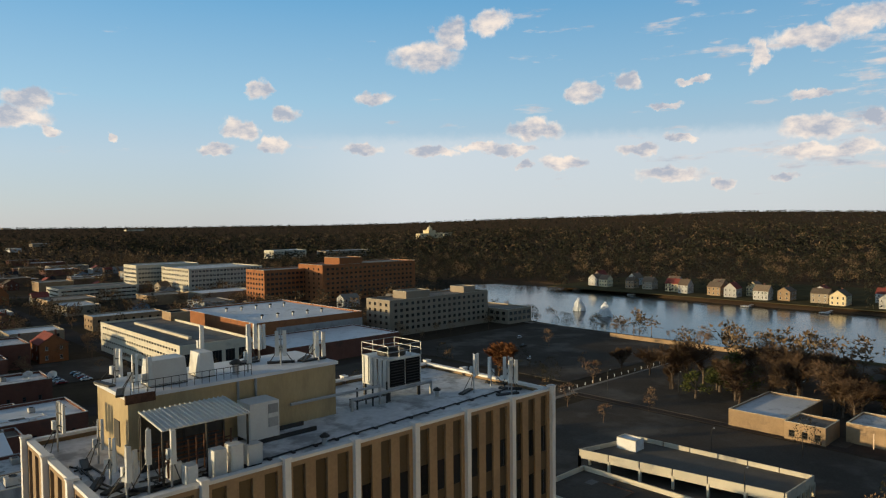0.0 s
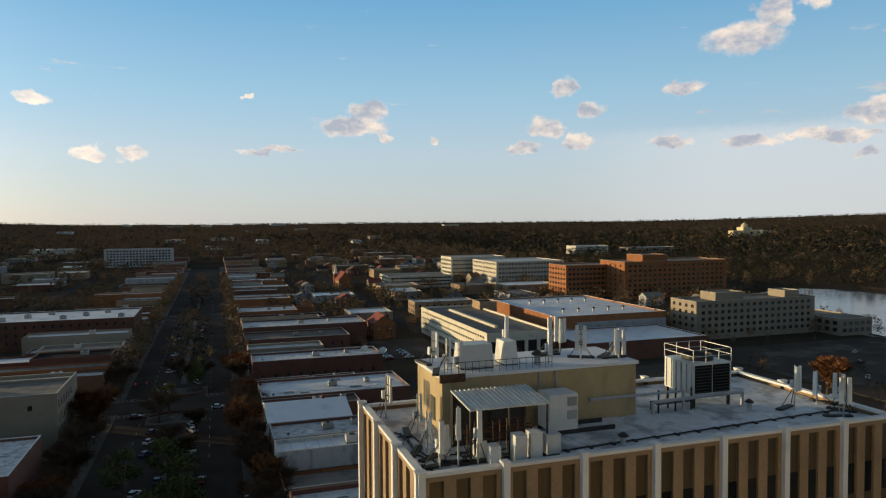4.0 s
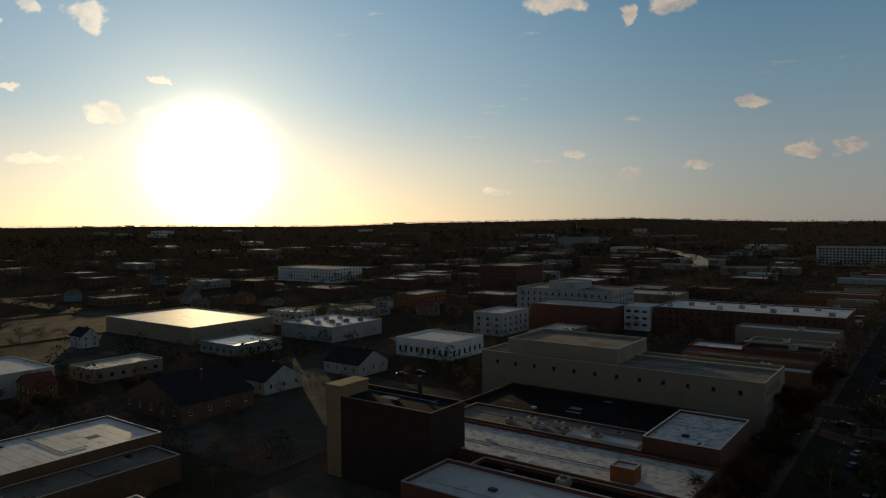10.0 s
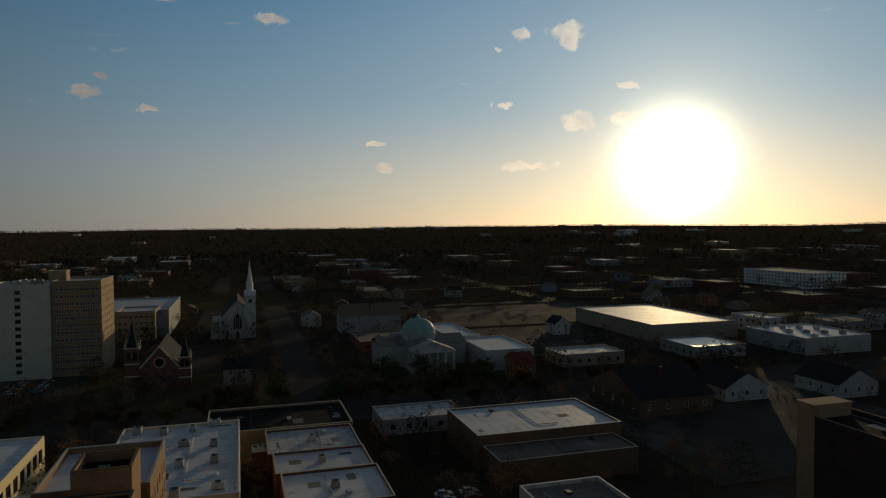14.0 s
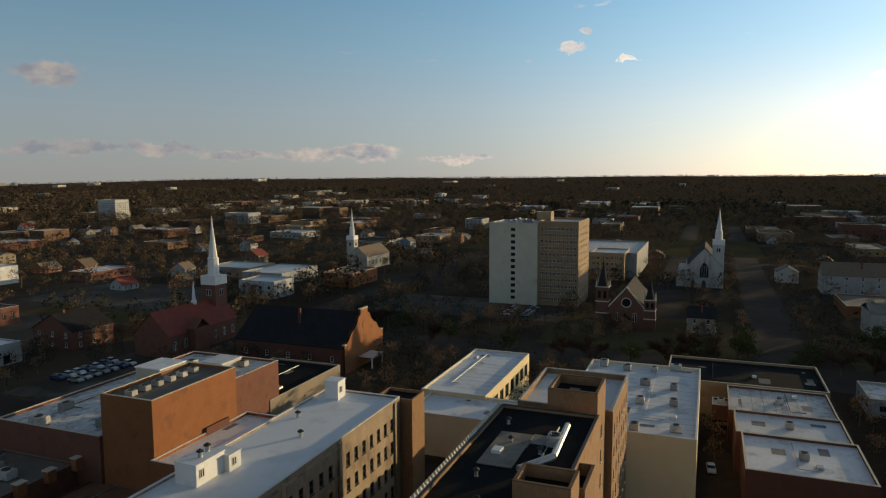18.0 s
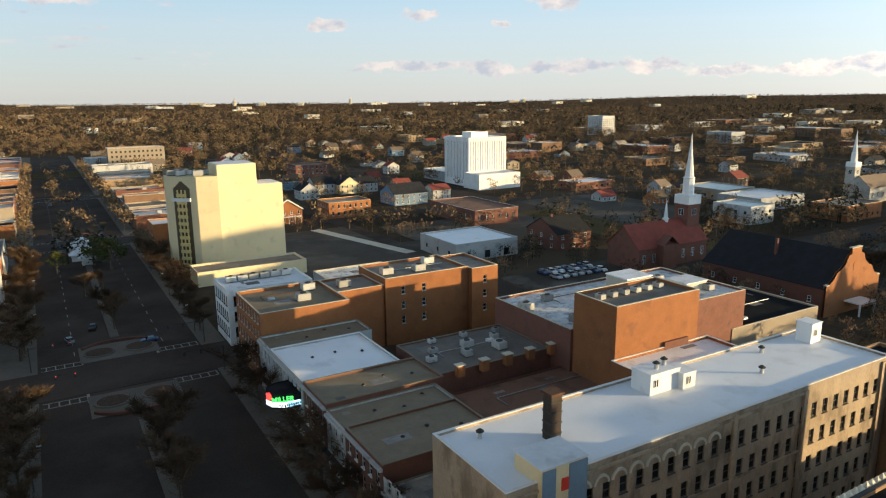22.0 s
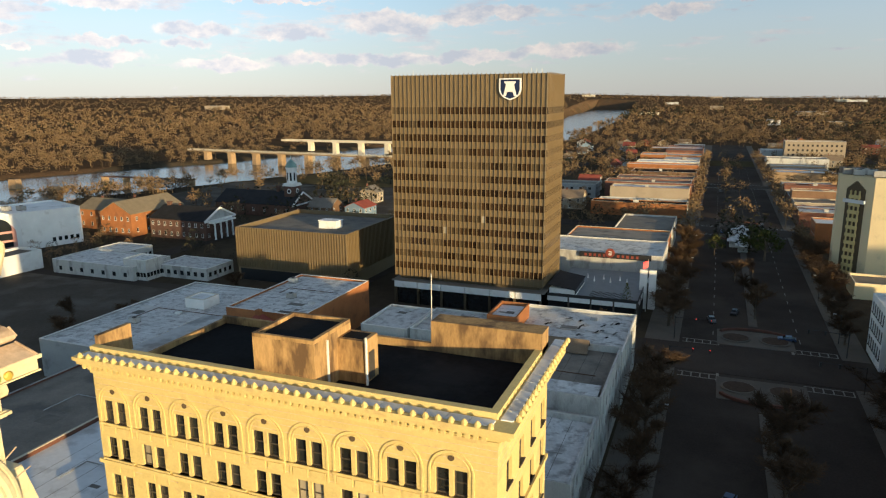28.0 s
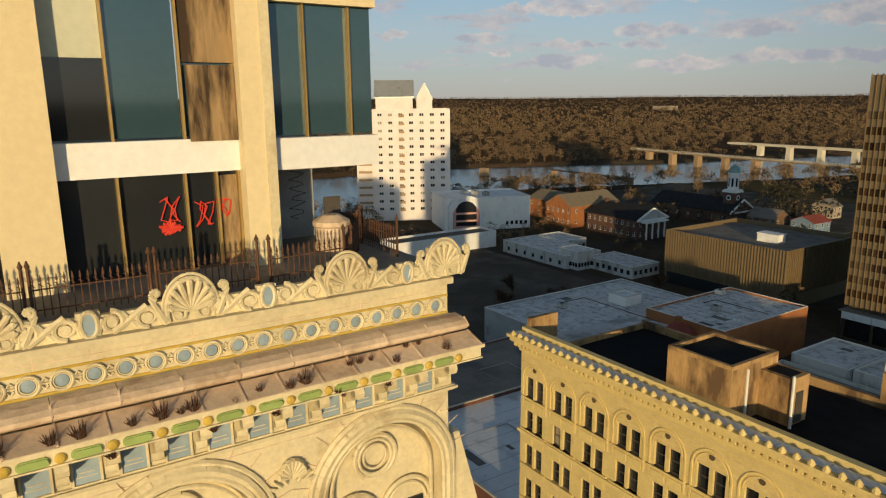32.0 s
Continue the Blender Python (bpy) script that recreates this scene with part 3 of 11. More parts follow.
class Shape:
    """Collects faces, then becomes one mesh."""

    def __init__(self):
        self.v, self.f, self.m = [], [], []

    def face(self, pts, m=0):
        n = len(self.v)
        self.v.extend(tuple(p) for p in pts)
        self.f.append(tuple(range(n, n + len(pts))))
        self.m.append(m)
        return self

    def box(self, x0, x1, y0, y1, z0, z1, m=0, top=None, inset=0.0):
        n, i = len(self.v), inset
        self.v.extend([(x0, y0, z0), (x1, y0, z0), (x1, y1, z0), (x0, y1, z0),
                       (x0 + i, y0 + i, z1), (x1 - i, y0 + i, z1), (x1 - i, y1 - i, z1), (x0 + i, y1 - i, z1)])
        for q in ((3, 2, 1, 0), (0, 1, 5, 4), (1, 2, 6, 5), (2, 3, 7, 6), (3, 0, 4, 7)):
            self.f.append(tuple(n + k for k in q))
            self.m.append(m)
        self.f.append((n + 4, n + 5, n + 6, n + 7))
        self.m.append(m if top is None else top)
        return self

    def tube(self, p, q, r, r2=None, n=6, m=0, caps=True):
        p, q = Vector(p), Vector(q)
        r2 = r if r2 is None else r2
        d = q - p
        if d.length < 1e-6:
            return self
        a = d.orthogonal().normalized()
        b = d.normalized().cross(a)
        s = len(self.v)
        for c, rad in ((p, r), (q, r2)):
            for k in range(n):
                w = 2 * math.pi * k / n
                self.v.append(tuple(c + rad * (math.cos(w) * a + math.sin(w) * b)))
        for k in range(n):
            self.f.append((s + k, s + (k + 1) % n, s + n + (k + 1) % n, s + n + k))
            self.m.append(m)
        if caps:
            self.f.append(tuple(s + k for k in reversed(range(n))))
            self.f.append(tuple(s + n + k for k in range(n)))
            self.m += [m, m]
        return self

    def prism(self, pts, z0, z1, m=0, top=None):
        n, k = len(self.v), len(pts)
        self.v.extend((x, y, z0) for x, y in pts)
        self.v.extend((x, y, z1) for x, y in pts)
        for i in range(k):
            self.f.append((n + i, n + (i + 1) % k, n + k + (i + 1) % k, n + k + i))
            self.m.append(m)
        self.f.append(tuple(n + k + i for i in range(k)))
        self.f.append(tuple(n + i for i in reversed(range(k))))
        self.m += [m if top is None else top, m]
        return self

    def spin(self, prof, cx=0.0, cy=0.0, n=12, m=0):
        """A turned shape: profile of (radius, z) from bottom to top."""
        s = len(self.v)
        for r, z in prof:
            for k in range(n):
                w = 2 * math.pi * k / n
                self.v.append((cx + r * math.cos(w), cy + r * math.sin(w), z))
        for j in range(len(prof) - 1):
            for k in range(n):
                a, b = s + j * n + k, s + j * n + (k + 1) % n
                self.f.append((a, b, b + n, a + n))
                self.m.append(m)
        self.f.append(tuple(s + (len(prof) - 1) * n + k for k in range(n)))
        self.m.append(m)
        return self

    def gable(self, x0, x1, y0, y1, z0, z1, along="x", over=0.4, thick=0.2, m=0):
        """A pitched roof of two slabs whose ridge runs along x or y."""
        for s in (-1, 1):
            if along == "x":
                yc, ye = (y0 + y1) / 2, (y0 - over if s < 0 else y1 + over)
                drop = (z1 - z0) * over / max(0.1, (y1 - y0) / 2)
                a = [(x0 - over, ye, z0 - drop), (x1 + over, ye, z0 - drop), (x1 + over, yc, z1), (x0 - over, yc, z1)]
            else:
                xc, xe = (x0 + x1) / 2, (x0 - over if s < 0 else x1 + over)
                drop = (z1 - z0) * over / max(0.1, (x1 - x0) / 2)
                a = [(xe, y1 + over, z0 - drop), (xe, y0 - over, z0 - drop), (xc, y0 - over, z1), (xc, y1 + over, z1)]
            if s > 0:
                a = [a[1], a[0], a[3], a[2]]
            n = len(self.v)
            self.v.extend(a)
            self.v.extend((x, y, z + thick) for x, y, z in a)
            for q in ((3, 2, 1, 0), (4, 5, 6, 7), (0, 1, 5, 4), (1, 2, 6, 5), (2, 3, 7, 6), (3, 0, 4, 7)):
                self.f.append(tuple(n + k for k in q))
                self.m.append(m)
        return self

    def rim(self, a, b, t, z0, z1, m=0):
        """A closed rectangular band, outer half sizes a and b, t wide."""
        n = len(self.v)
        for d, z in ((0, z0), (0, z1), (t, z1), (t, z0)):
            self.v.extend([(-a + d, -b + d, z), (a - d, -b + d, z), (a - d, b - d, z), (-a + d, b - d, z)])
        for k in range(4):
            for i in range(4):
                j = (i + 1) % 4
                k2 = (k + 1) % 4
                self.f.append((n + 4 * k + i, n + 4 * k + j, n + 4 * k2 + j, n + 4 * k2 + i))
                self.m.append(m)
        return self

    def mesh(self, name, mats):
        me = bpy.data.meshes.new(name)
        me.from_pydata(self.v, [], self.f)
        for x in mats if isinstance(mats, (list, tuple)) else [mats]:
            me.materials.append(M[x] if isinstance(x, str) else x)
        if any(self.m):
            me.polygons.foreach_set("material_index", self.m)
        me.update()
        return me


def thing(name, label, category, group="", x=0.0, y=0.0, z=0.0, rz=0.0):
    ob = tagged(new(name), label, category, group)
    ob.empty_display_size = 0.2
    ob.location, ob.rotation_euler = (x, y, z), (0, 0, radians(rz))
    return ob


def part(name, shape, mats, parent, label="", at=(0, 0, 0), rz=0.0):
    """Links a Shape, or a mesh that others share, as one mesh object under a thing or a part."""
    ob = new(name, shape.mesh(name, mats) if isinstance(shape, Shape) else shape)
    ob.parent = parent
    ob.location, ob.rotation_euler = at, (0, 0, radians(rz))
    if label:
        tagged(ob, label)
    return ob


FOOT = []


def taken(x0, x1, y0, y1, gap=3.0):
    return any(x0 < b + gap and x1 > a - gap and y0 < d + gap and y1 > c - gap for a, b, c, d in FOOT)


def setting(name, shape, mats, label, category=""):
    return tagged(new(name, shape.mesh(name, mats)), label, category or name.split("_")[0], kind="structure")


WINDOW_MESHES = {}


def window_mesh(w, h, kind, frame="frame_white", glass="glass"):
    key = (round(w, 2), round(h, 2), kind, frame, glass)
    if key not in WINDOW_MESHES:
        s = Shape()
        f = min(0.09, w * 0.09)
        s.face([(-w / 2, 0, -h / 2), (w / 2, 0, -h / 2), (w / 2, 0, h / 2), (-w / 2, 0, h / 2)], 1)
        if kind != "plain":
            for x in (-w / 2, w / 2 - f):
                s.box(x, x + f, -0.07, 0.02, -h / 2, h / 2)
            for z in (-h / 2, h / 2 - f):
                s.box(-w / 2 + f, w / 2 - f, -0.07, 0.02, z, z + f)
        if kind in ("sash", "pair"):
            s.box(-w / 2 + f, w / 2 - f, -0.06, 0.02, -f * 0.5, f * 0.5)
        if kind in ("pair", "two"):
            s.box(-f, f, -0.08, 0.02, -h / 2 + f, h / 2 - f)
        if kind == "grid":
            for k in (-1, 1):
                s.box(k * w / 6 - f / 2, k * w / 6 + f / 2, -0.06, 0.02, -h / 2 + f, h / 2 - f)
        if kind == "sash":
            s.box(-w / 2 - 0.08, w / 2 + 0.08, -0.36, 0.0, -h / 2 - 0.12, -h / 2)
        WINDOW_MESHES[key] = s.mesh("window", [frame, glass])
    return WINDOW_MESHES[key]


FACES = {"S": ((-1, 1), (0, -1)), "N": ((1, -1), (0, 1)), "W": ((1, 1), (-1, 0)), "E": ((-1, -1), (1, 0))}


def wall_face(s, a, b, face, z0, z1, cols, rows, depth=0.25, m=0):
    """One outer wall with openings cut through its skin: cols and rows are spans along the wall and up it."""
    (sx, sy), (ux, uy) = FACES[face]
    ox, oy = sx * a, sy * b
    long = 2 * (b if face in "SN" else a)
    nx, ny = uy, -ux

    def at(u, z, d=0.0):
        return (ox + ux * u - nx * d, oy + uy * u - ny * d, z)

    us, zs = [0.0], [z0]
    for p, q in cols:
        us += [p, q]
    for p, q in rows:
        zs += [p, q]
    us.append(long)
    zs.append(z1)
    for j in range(len(zs) - 1):
        if j % 2 == 0 or not cols:
            if zs[j + 1] - zs[j] > 1e-4:
                s.face([at(0, zs[j]), at(long, zs[j]), at(long, zs[j + 1]), at(0, zs[j + 1])], m)
            continue
        for i in range(len(us) - 1):
            u0, u1, a0, a1 = us[i], us[i + 1], zs[j], zs[j + 1]
            if i % 2 == 0:
                if u1 - u0 > 1e-4:
                    s.face([at(u0, a0), at(u1, a0), at(u1, a1), at(u0, a1)], m)
            else:
                s.face([at(u0, a0), at(u1, a0), at(u1, a0, depth), at(u0, a0, depth)], m)
                s.face([at(u0, a1, depth), at(u1, a1, depth), at(u1, a1), at(u0, a1)], m)
                s.face([at(u0, a0), at(u0, a0, depth), at(u0, a1, depth), at(u0, a1)], m)
                s.face([at(u1, a0, depth), at(u1, a0), at(u1, a1), at(u1, a1, depth)], m)
    return at


def grid(long, n, w, lo=0.0, hi=None):
    """n spans of width w, evenly laid between lo and hi."""
    hi = long if hi is None else hi
    step = (hi - lo) / n
    return [(lo + step * (i + 0.5) - w / 2, lo + step * (i + 0.5) + w / 2) for i in range(n)]


def levels(n, h, sill, pitch):
    return [(sill + pitch * i, sill + pitch * i + h) for i in range(n)]


def building(name, label, category, x0, x1, y0, y1, h, wall, roof, rz=0.0, windows=(), parapet=0.7, group="", coping="pale_concrete",
             z0=0.0, depth=0.25, skip=0.0):
    """A flat-roofed block. windows: rows of (faces, columns, rows, width, height, sill, pitch, kind, frame, glass[, lo, hi])."""
    a, b = abs(x1 - x0) / 2, abs(y1 - y0) / 2
    ob = thing(name, label, category, group, (x0 + x1) / 2, (y0 + y1) / 2, z0, rz)
    FOOT.append((min(x0, x1), max(x0, x1), min(y0, y1), max(y0, y1)))
    far_off = math.hypot(min(abs(x0), abs(x1)), min(abs(y0), abs(y1))) > 215
    h -= z0
    s = Shape()
    todo = []
    for face in "SNWE":
        spec = [w for w in windows if face in w[0]]
        if spec:
            _, n, r, w, wh, sill, pitch, kind, fr, gl, *span = spec[0]
            long = 2 * (b if face in "SN" else a)
            lo, hi = span if span else (0.03 * long, 0.97 * long)
            cols, rows = grid(long, n, min(w, (hi - lo) / n * 0.92), lo, hi), levels(r, wh, sill, pitch)
            at = wall_face(s, a, b, face, 0, h, cols, rows, depth)
            ang = math.degrees(math.atan2(FACES[face][1][1], FACES[face][1][0]))
            for p, q in cols:
                for e, f in rows:
                    if random.random() >= skip:
                        todo.append((at((p + q) / 2, (e + f) / 2, depth * 0.8), ang, window_mesh(q - p, f - e, kind, fr, gl)))
                    else:
                        todo.append((at((p + q) / 2, (e + f) / 2, depth * 0.8), ang, window_mesh(q - p, f - e, kind, fr, "blind")))
        else:
            wall_face(s, a, b, face, 0, h, [], [])
    t = min(0.35, a * 0.2)
    zr = h - parapet
    ring = s if far_off else Shape()
    ring.rim(a, b, t, h + 0.002, h + 0.12, 1 if far_off else 0)
    if not far_off:
        part("coping", ring, coping, ob)
    s.face([(-a + t, -b + t, zr), (-a + t, b - t, zr), (-a + t, b - t, h), (-a + t, -b + t, h)])
    s.face([(a - t, b - t, zr), (a - t, -b + t, zr), (a - t, -b + t, h), (a - t, b - t, h)])
    s.face([(a - t, -b + t, zr), (-a + t, -b + t, zr), (-a + t, -b + t, h), (a - t, -b + t, h)])
    s.face([(-a + t, b - t, zr), (a - t, b - t, zr), (a - t, b - t, h), (-a + t, b - t, h)])
    part("wall", s, [wall, coping], ob)
    part("roof", Shape().box(-a + t, a - t, -b + t, b - t, zr - 0.3, zr), roof, ob)
    if not far_off and min(a, b) > 3 and z0 < 12:
        roof_repairs(ob, a - t, b - t, zr, roof)
    if far_off and len(todo) > 6:
        joined_windows(ob, todo)
        return ob
    for at_, ang, me in todo:
        part("window", me, None, ob, at=at_, rz=ang)
    return ob


rrng = random.Random(77)


def roof_repairs(ob, a, b, z, roof):
    """Seams between sheets, felt patches and a pipe run on a near flat roof."""
    pale = roof.startswith("membrane")
    if roof == "membrane_clean":
        return
    s = Shape()
    step = rrng.uniform(2.4, 3.4)
    if a < b:
        for k in range(1, int(2 * b / step)):
            s.box(-a, a, -b + k * step, -b + k * step + 0.07, z - 0.01, z + 0.012)
    else:
        for k in range(1, int(2 * a / step)):
            s.box(-a + k * step, -a + k * step + 0.07, -b, b, z - 0.01, z + 0.012)
    if s.v and roof not in ("tar_roof", "brown_roof", "earth_roof") and rrng.random() < 0.5:
        tagged(part("seams", s, "roof_patch" if pale else "dark_steel", ob), kind="stuff")
    for k in range(min(7, 2 + int(a * b / 60))):
        w, d = rrng.uniform(0.6, min(5.0, a * 0.8)), rrng.uniform(0.5, min(3.2, b * 0.6))
        x, y = rrng.uniform(-a + w, a - w) if a > w else 0, rrng.uniform(-b + d, b - d) if b > d else 0
        part("roof_patch", Shape().box(x - w / 2, x + w / 2, y - d / 2, y + d / 2, z - 0.02, z + 0.016 + 0.004 * k), ("roof_patch" if rrng.random() < 0.55 else "roof_patch_pale") if pale else ("gravel_roof" if rrng.random() < 0.5 else "roof_patch"), ob)
    if a * b > 90:
        y = rrng.uniform(-b * 0.7, b * 0.7)
        s = Shape().tube((-a * 0.8, y, z + 0.16), (a * 0.6, y, z + 0.16), 0.09, n=5).tube((a * 0.6, y, z + 0.16), (a * 0.6, y + b * 0.3, z + 0.16), 0.09, n=5)
        part("pipe_run", s, "steel" if rrng.random() < 0.6 else "rust", ob)
        x, y = rrng.uniform(-a * 0.7, a * 0.7), rrng.uniform(-b * 0.7, b * 0.7)
        part("roof_hatch", Shape().box(x - 0.8, x + 0.8, y - 0.6, y + 0.6, z, z + 0.5, inset=0.08), rrng.choice(("white_metal", "dark_steel", "steel")), ob)


def joined_windows(ob, todo):
    """Windows of a far facade: real panes and bars in one mesh."""
    v, f, mi, mats = [], [], [], []
    for (x, y, z), ang, me in todo:
        if len(me.materials) == 2 and not mats:
            mats = [me.materials[0], me.materials[1], M["blind"]]
        c, s_ = math.cos(radians(ang)), math.sin(radians(ang))
        n = len(v)
        v.extend((x + c * q.co.x - s_ * q.co.y, y + s_ * q.co.x + c * q.co.y, z + q.co.z) for q in me.vertices)
        for q in me.polygons:
            f.append(tuple(n + k for k in q.vertices))
            mi.append(2 if q.material_index == 1 and me.materials[1] == M["blind"] else q.material_index)
    me2 = bpy.data.meshes.new("window_panes")
    me2.from_pydata(v, [], f)
    for m in mats:
        me2.materials.append(m)
    me2.polygons.foreach_set("material_index", mi)
    me2.update()
    tagged(part("window_panes", me2, None, ob), kind="stuff")

# ---- ground, river, streets ----
# the middle line of the river (x, y, half width) from upstream to downstream
RIVER = ((530, 500, 10), (492, 445, 56), (446, 340, 84), (434, 250, 84), (434, 120, 86), (440, -60, 80), (462, -220, 80),
         (470, -340, 78), (425, -450, 78), (385, -540, 72), (345, -700, 70), (270, -980, 70), (275, -1400, 60), (300, -1750, 75), (350, -2250, 85), (400, -2900, 80))
# yaw in degrees and the height in degrees of the skyline above the level
SKYLINE = ((-180, -.25), (-168, .08), (-153, .1), (-122, .12), (-95, .3), (-76, .6), (-66, .75), (-53, .45), (-40, .15), (-34, 0), (-10, 0), (0, -.05),
           (10, 0), (21, .35), (30, .25), (37, .2), (45, 0), (64, .12), (100, 0), (128, -.05), (147, -.4), (160, -.35), (180, -.25))


def river_distance(x, y):
    """How far outside the river's edge each point lies (negative: in the water)."""
    best = np.full(np.shape(x), 1e9)
    for (ax, ay, aw), (bx, by, bw) in zip(RIVER, RIVER[1:]):
        dx, dy = bx - ax, by - ay
        k = np.clip(((x - ax) * dx + (y - ay) * dy) / (dx * dx + dy * dy), 0, 1)
        d = np.hypot(x - ax - k * dx, y - ay - k * dy) - (aw + k * (bw - aw))
        best = np.minimum(best, d)
    return best


def ground_height(x, y):
    x, y = np.asarray(x, float), np.asarray(y, float)
    r, a = np.hypot(x, y), np.degrees(np.arctan2(-x, y))
    sky_ = np.interp(a, [q[0] for q in SKYLINE], [q[1] for q in SKYLINE])
    top = 62 + 4500 * np.tan(np.radians(sky_)) - 9
    k = np.clip((r - 900) / 3500, 0, 1)
    z = top * (k * k * (3 - 2 * k)) + 3.0 * np.sin(x / 310.0) * np.sin(y / 270.0) * np.clip((r - 900) / 900, 0, 1)
    z = np.where(r > 4600, z - (r - 4600) * 0.06, z)
    d = river_distance(x, y)
    bank_ = np.clip(d / 16.0, 0, 1)
    return np.where(d < 16, z * bank_ - 6.0 * (1 - bank_), z)


def ground_sheet():
    c = [0.0]
    while c[-1] < 4960:
        c.append(c[-1] + (12.0 if c[-1] < 900 else 12.0 + (c[-1] - 900) * 0.06))
    c = np.array(sorted({-v for v in c} | set(c)))
    xs, ys = np.meshgrid(c, c)
    n = len(c)
    v = np.stack([xs.ravel(), ys.ravel(), ground_height(xs.ravel(), ys.ravel())], 1)
    i = np.arange(n * n).reshape(n, n)
    f = np.stack([i[:-1, :-1].ravel(), i[:-1, 1:].ravel(), i[1:, 1:].ravel(), i[1:, :-1].ravel()], 1)
    me = bpy.data.meshes.new("ground")
    me.from_pydata(v.tolist(), [], f.tolist())
    me.materials.append(M["earth"])
    me.materials.append(M["forest_floor"])
    cx, cy = v[f, 0].mean(1), v[f, 1].mean(1)
    wild = (np.hypot(cx, cy) > 1500) | (cx > 520) | (cy < -760)
    me.polygons.foreach_set("material_index", wild.astype(np.int32))
    me.update()
    return tagged(new("ground", me), "brown winter ground of town and woods", "ground", kind="structure")


ground_sheet()


def ribbon(name, pts, z, material, label, category):
    s = Shape()
    sides = []
    for i, (x, y, w) in enumerate(pts):
        (ax, ay, _), (bx, by, _) = pts[max(0, i - 1)], pts[min(len(pts) - 1, i + 1)]
        d = Vector((bx - ax, by - ay, 0)).normalized()
        n = Vector((-d.y, d.x, 0))
        sides.append((Vector((x, y, z)) - n * w, Vector((x, y, z)) + n * w))
    for (a, b), (c, e) in zip(sides, sides[1:]):
        s.face([a, c, e, b])
    return setting(name, s, material, label, category)


ribbon("water", [(x, y, w + 14) for x, y, w in RIVER], -3.0, "water", "calm brown river reflecting the evening sky", "river")


def sheet(name, x0, x1, y0, y1, z, material, label, category):
    return setting(name, Shape().box(x0, x1, y0, y1, z - 0.4, z), material, label, category)


# the wide main street runs along y; side streets cross it
ROAD_W, ROAD_E = -31.0, 5.5
sheet("road_main", ROAD_W, ROAD_E, -900, 1300, 0.06, "asphalt", "wide dark asphalt main street with faded lines", "road")
sheet("pavement_north", ROAD_E, 14, -890, 1290, 0.16, "pavement", "pale concrete pavement with kerb along the shops", "pavement")
sheet("pavement_south", -37, ROAD_W, -890, 1290, 0.16, "pavement", "pale concrete pavement with kerb along the shops", "pavement")
CROSS = ((-19, 16), (-167, 18), (-335, 16), (-500, 14), (25, 17), (250, 16), (480, 15), (700, 14), (930, 14))
for k, (y, w) in enumerate(CROSS):
    sheet(f"road_cross_{k + 1}", -900, ROAD_W - 6.1, y - w / 2, y + w / 2, 0.05, "asphalt", "dark asphalt side street", "road")
    sheet(f"road_cross_north_{k + 1}", ROAD_E + 8.6, 300, y - w / 2, y + w / 2, 0.05, "asphalt", "dark asphalt side street", "road")
    sheet(f"road_crossing_{k + 1}", -37.2, 14.2, y - w / 2, y + w / 2, 0.19, "asphalt", "asphalt crossing of two streets", "road")
for k, (x, w) in enumerate(((-128, 9), (-232, 26), (-385, 14), (-520, 12), (-660, 12), (112, 12), (206, 9))):
    sheet(f"road_parallel_{k + 1}", x - w / 2, x + w / 2, -880, 1280, 0.075, "asphalt", "dark asphalt street under bare trees", "road")
lots = ((-120, -60, 40, 66), (-128, -40, 45, 118), (-225, -134, -160, -190), (-205, -112, -262, -224), (-125, -60, -310, -220), (-222, -136, 108, 205),
        (-330, -285, -150, -60), (118, 200, 40, 140), (215, 330, 160, 270), (205, 330, 60, 150), (118, 205, 150, 250), (120, 240, -170, -75),
        (160, 330, -420, -300), (-310, -245, -330, -235), (-220, -140, -300, -262), (70, 104, 300, 350), (-380, -300, 120, 230), (-500, -400, 120, 260))
for k, (x0, x1, y0, y1) in enumerate(lots):
    sheet(f"pavement_lot_{k + 1}", min(x0, x1), max(x0, x1), min(y0, y1), max(y0, y1), 0.10 + 0.006 * k, "lot", "worn grey parking lot", "parking lot")
lawns = ((-310, -248, -60, 10), (-310, -245, 45, 110), (245, 335, -40, 60), (228, 338, 62, 150), (200, 300, -480, -425), (-380, -250, -520, -440), (530, 700, 60, 420),
         (-700, -560, -200, 40), (-247, -217, -300, -180), (-330, -250, 112, 118), (-200, 330, -690, -640))
for k, (x0, x1, y0, y1) in enumerate(lawns):
    sheet(f"ground_lawn_{k + 1}", x0, x1, y0, y1, 0.085, "grass", "faded winter lawn", "lawn")

# lines on the main street, crossings, planted islands
s = Shape()
for y in range(-620, 900, 9):
    if not any(abs(y - c) < w for c, w in CROSS) and not -150 < y < 190:
        s.box(-23.1, -22.9, y, y + 3, 0.05, 0.075)
        s.box(-2.6, -2.4, y, y + 3, 0.05, 0.075)
for c, w in CROSS[1:4] + CROSS[5:7]:
    for yy in (c - w / 2 - 4, c + w / 2 + 1):
        for x0, x1 in ((-30.5, -21), (-4, 4.8)):
            for dy in (0, 2.6):
                s.box(x0, x1, yy + dy, yy + dy + 0.25, 0.05, 0.078)
            for x in np.arange(x0, x1, 1.9):
                s.box(x, x + 0.25, yy + 0.3, yy + 2.55, 0.05, 0.078)
for x, y0, y1 in ((-4, -158, -153), (-21, -181, -176)):
    s.box(x, x + 0.6, y0, y1, 0.05, 0.08)
setting("road_marking", s, "paint", "worn white road lines and crosswalk bars", "road marking")


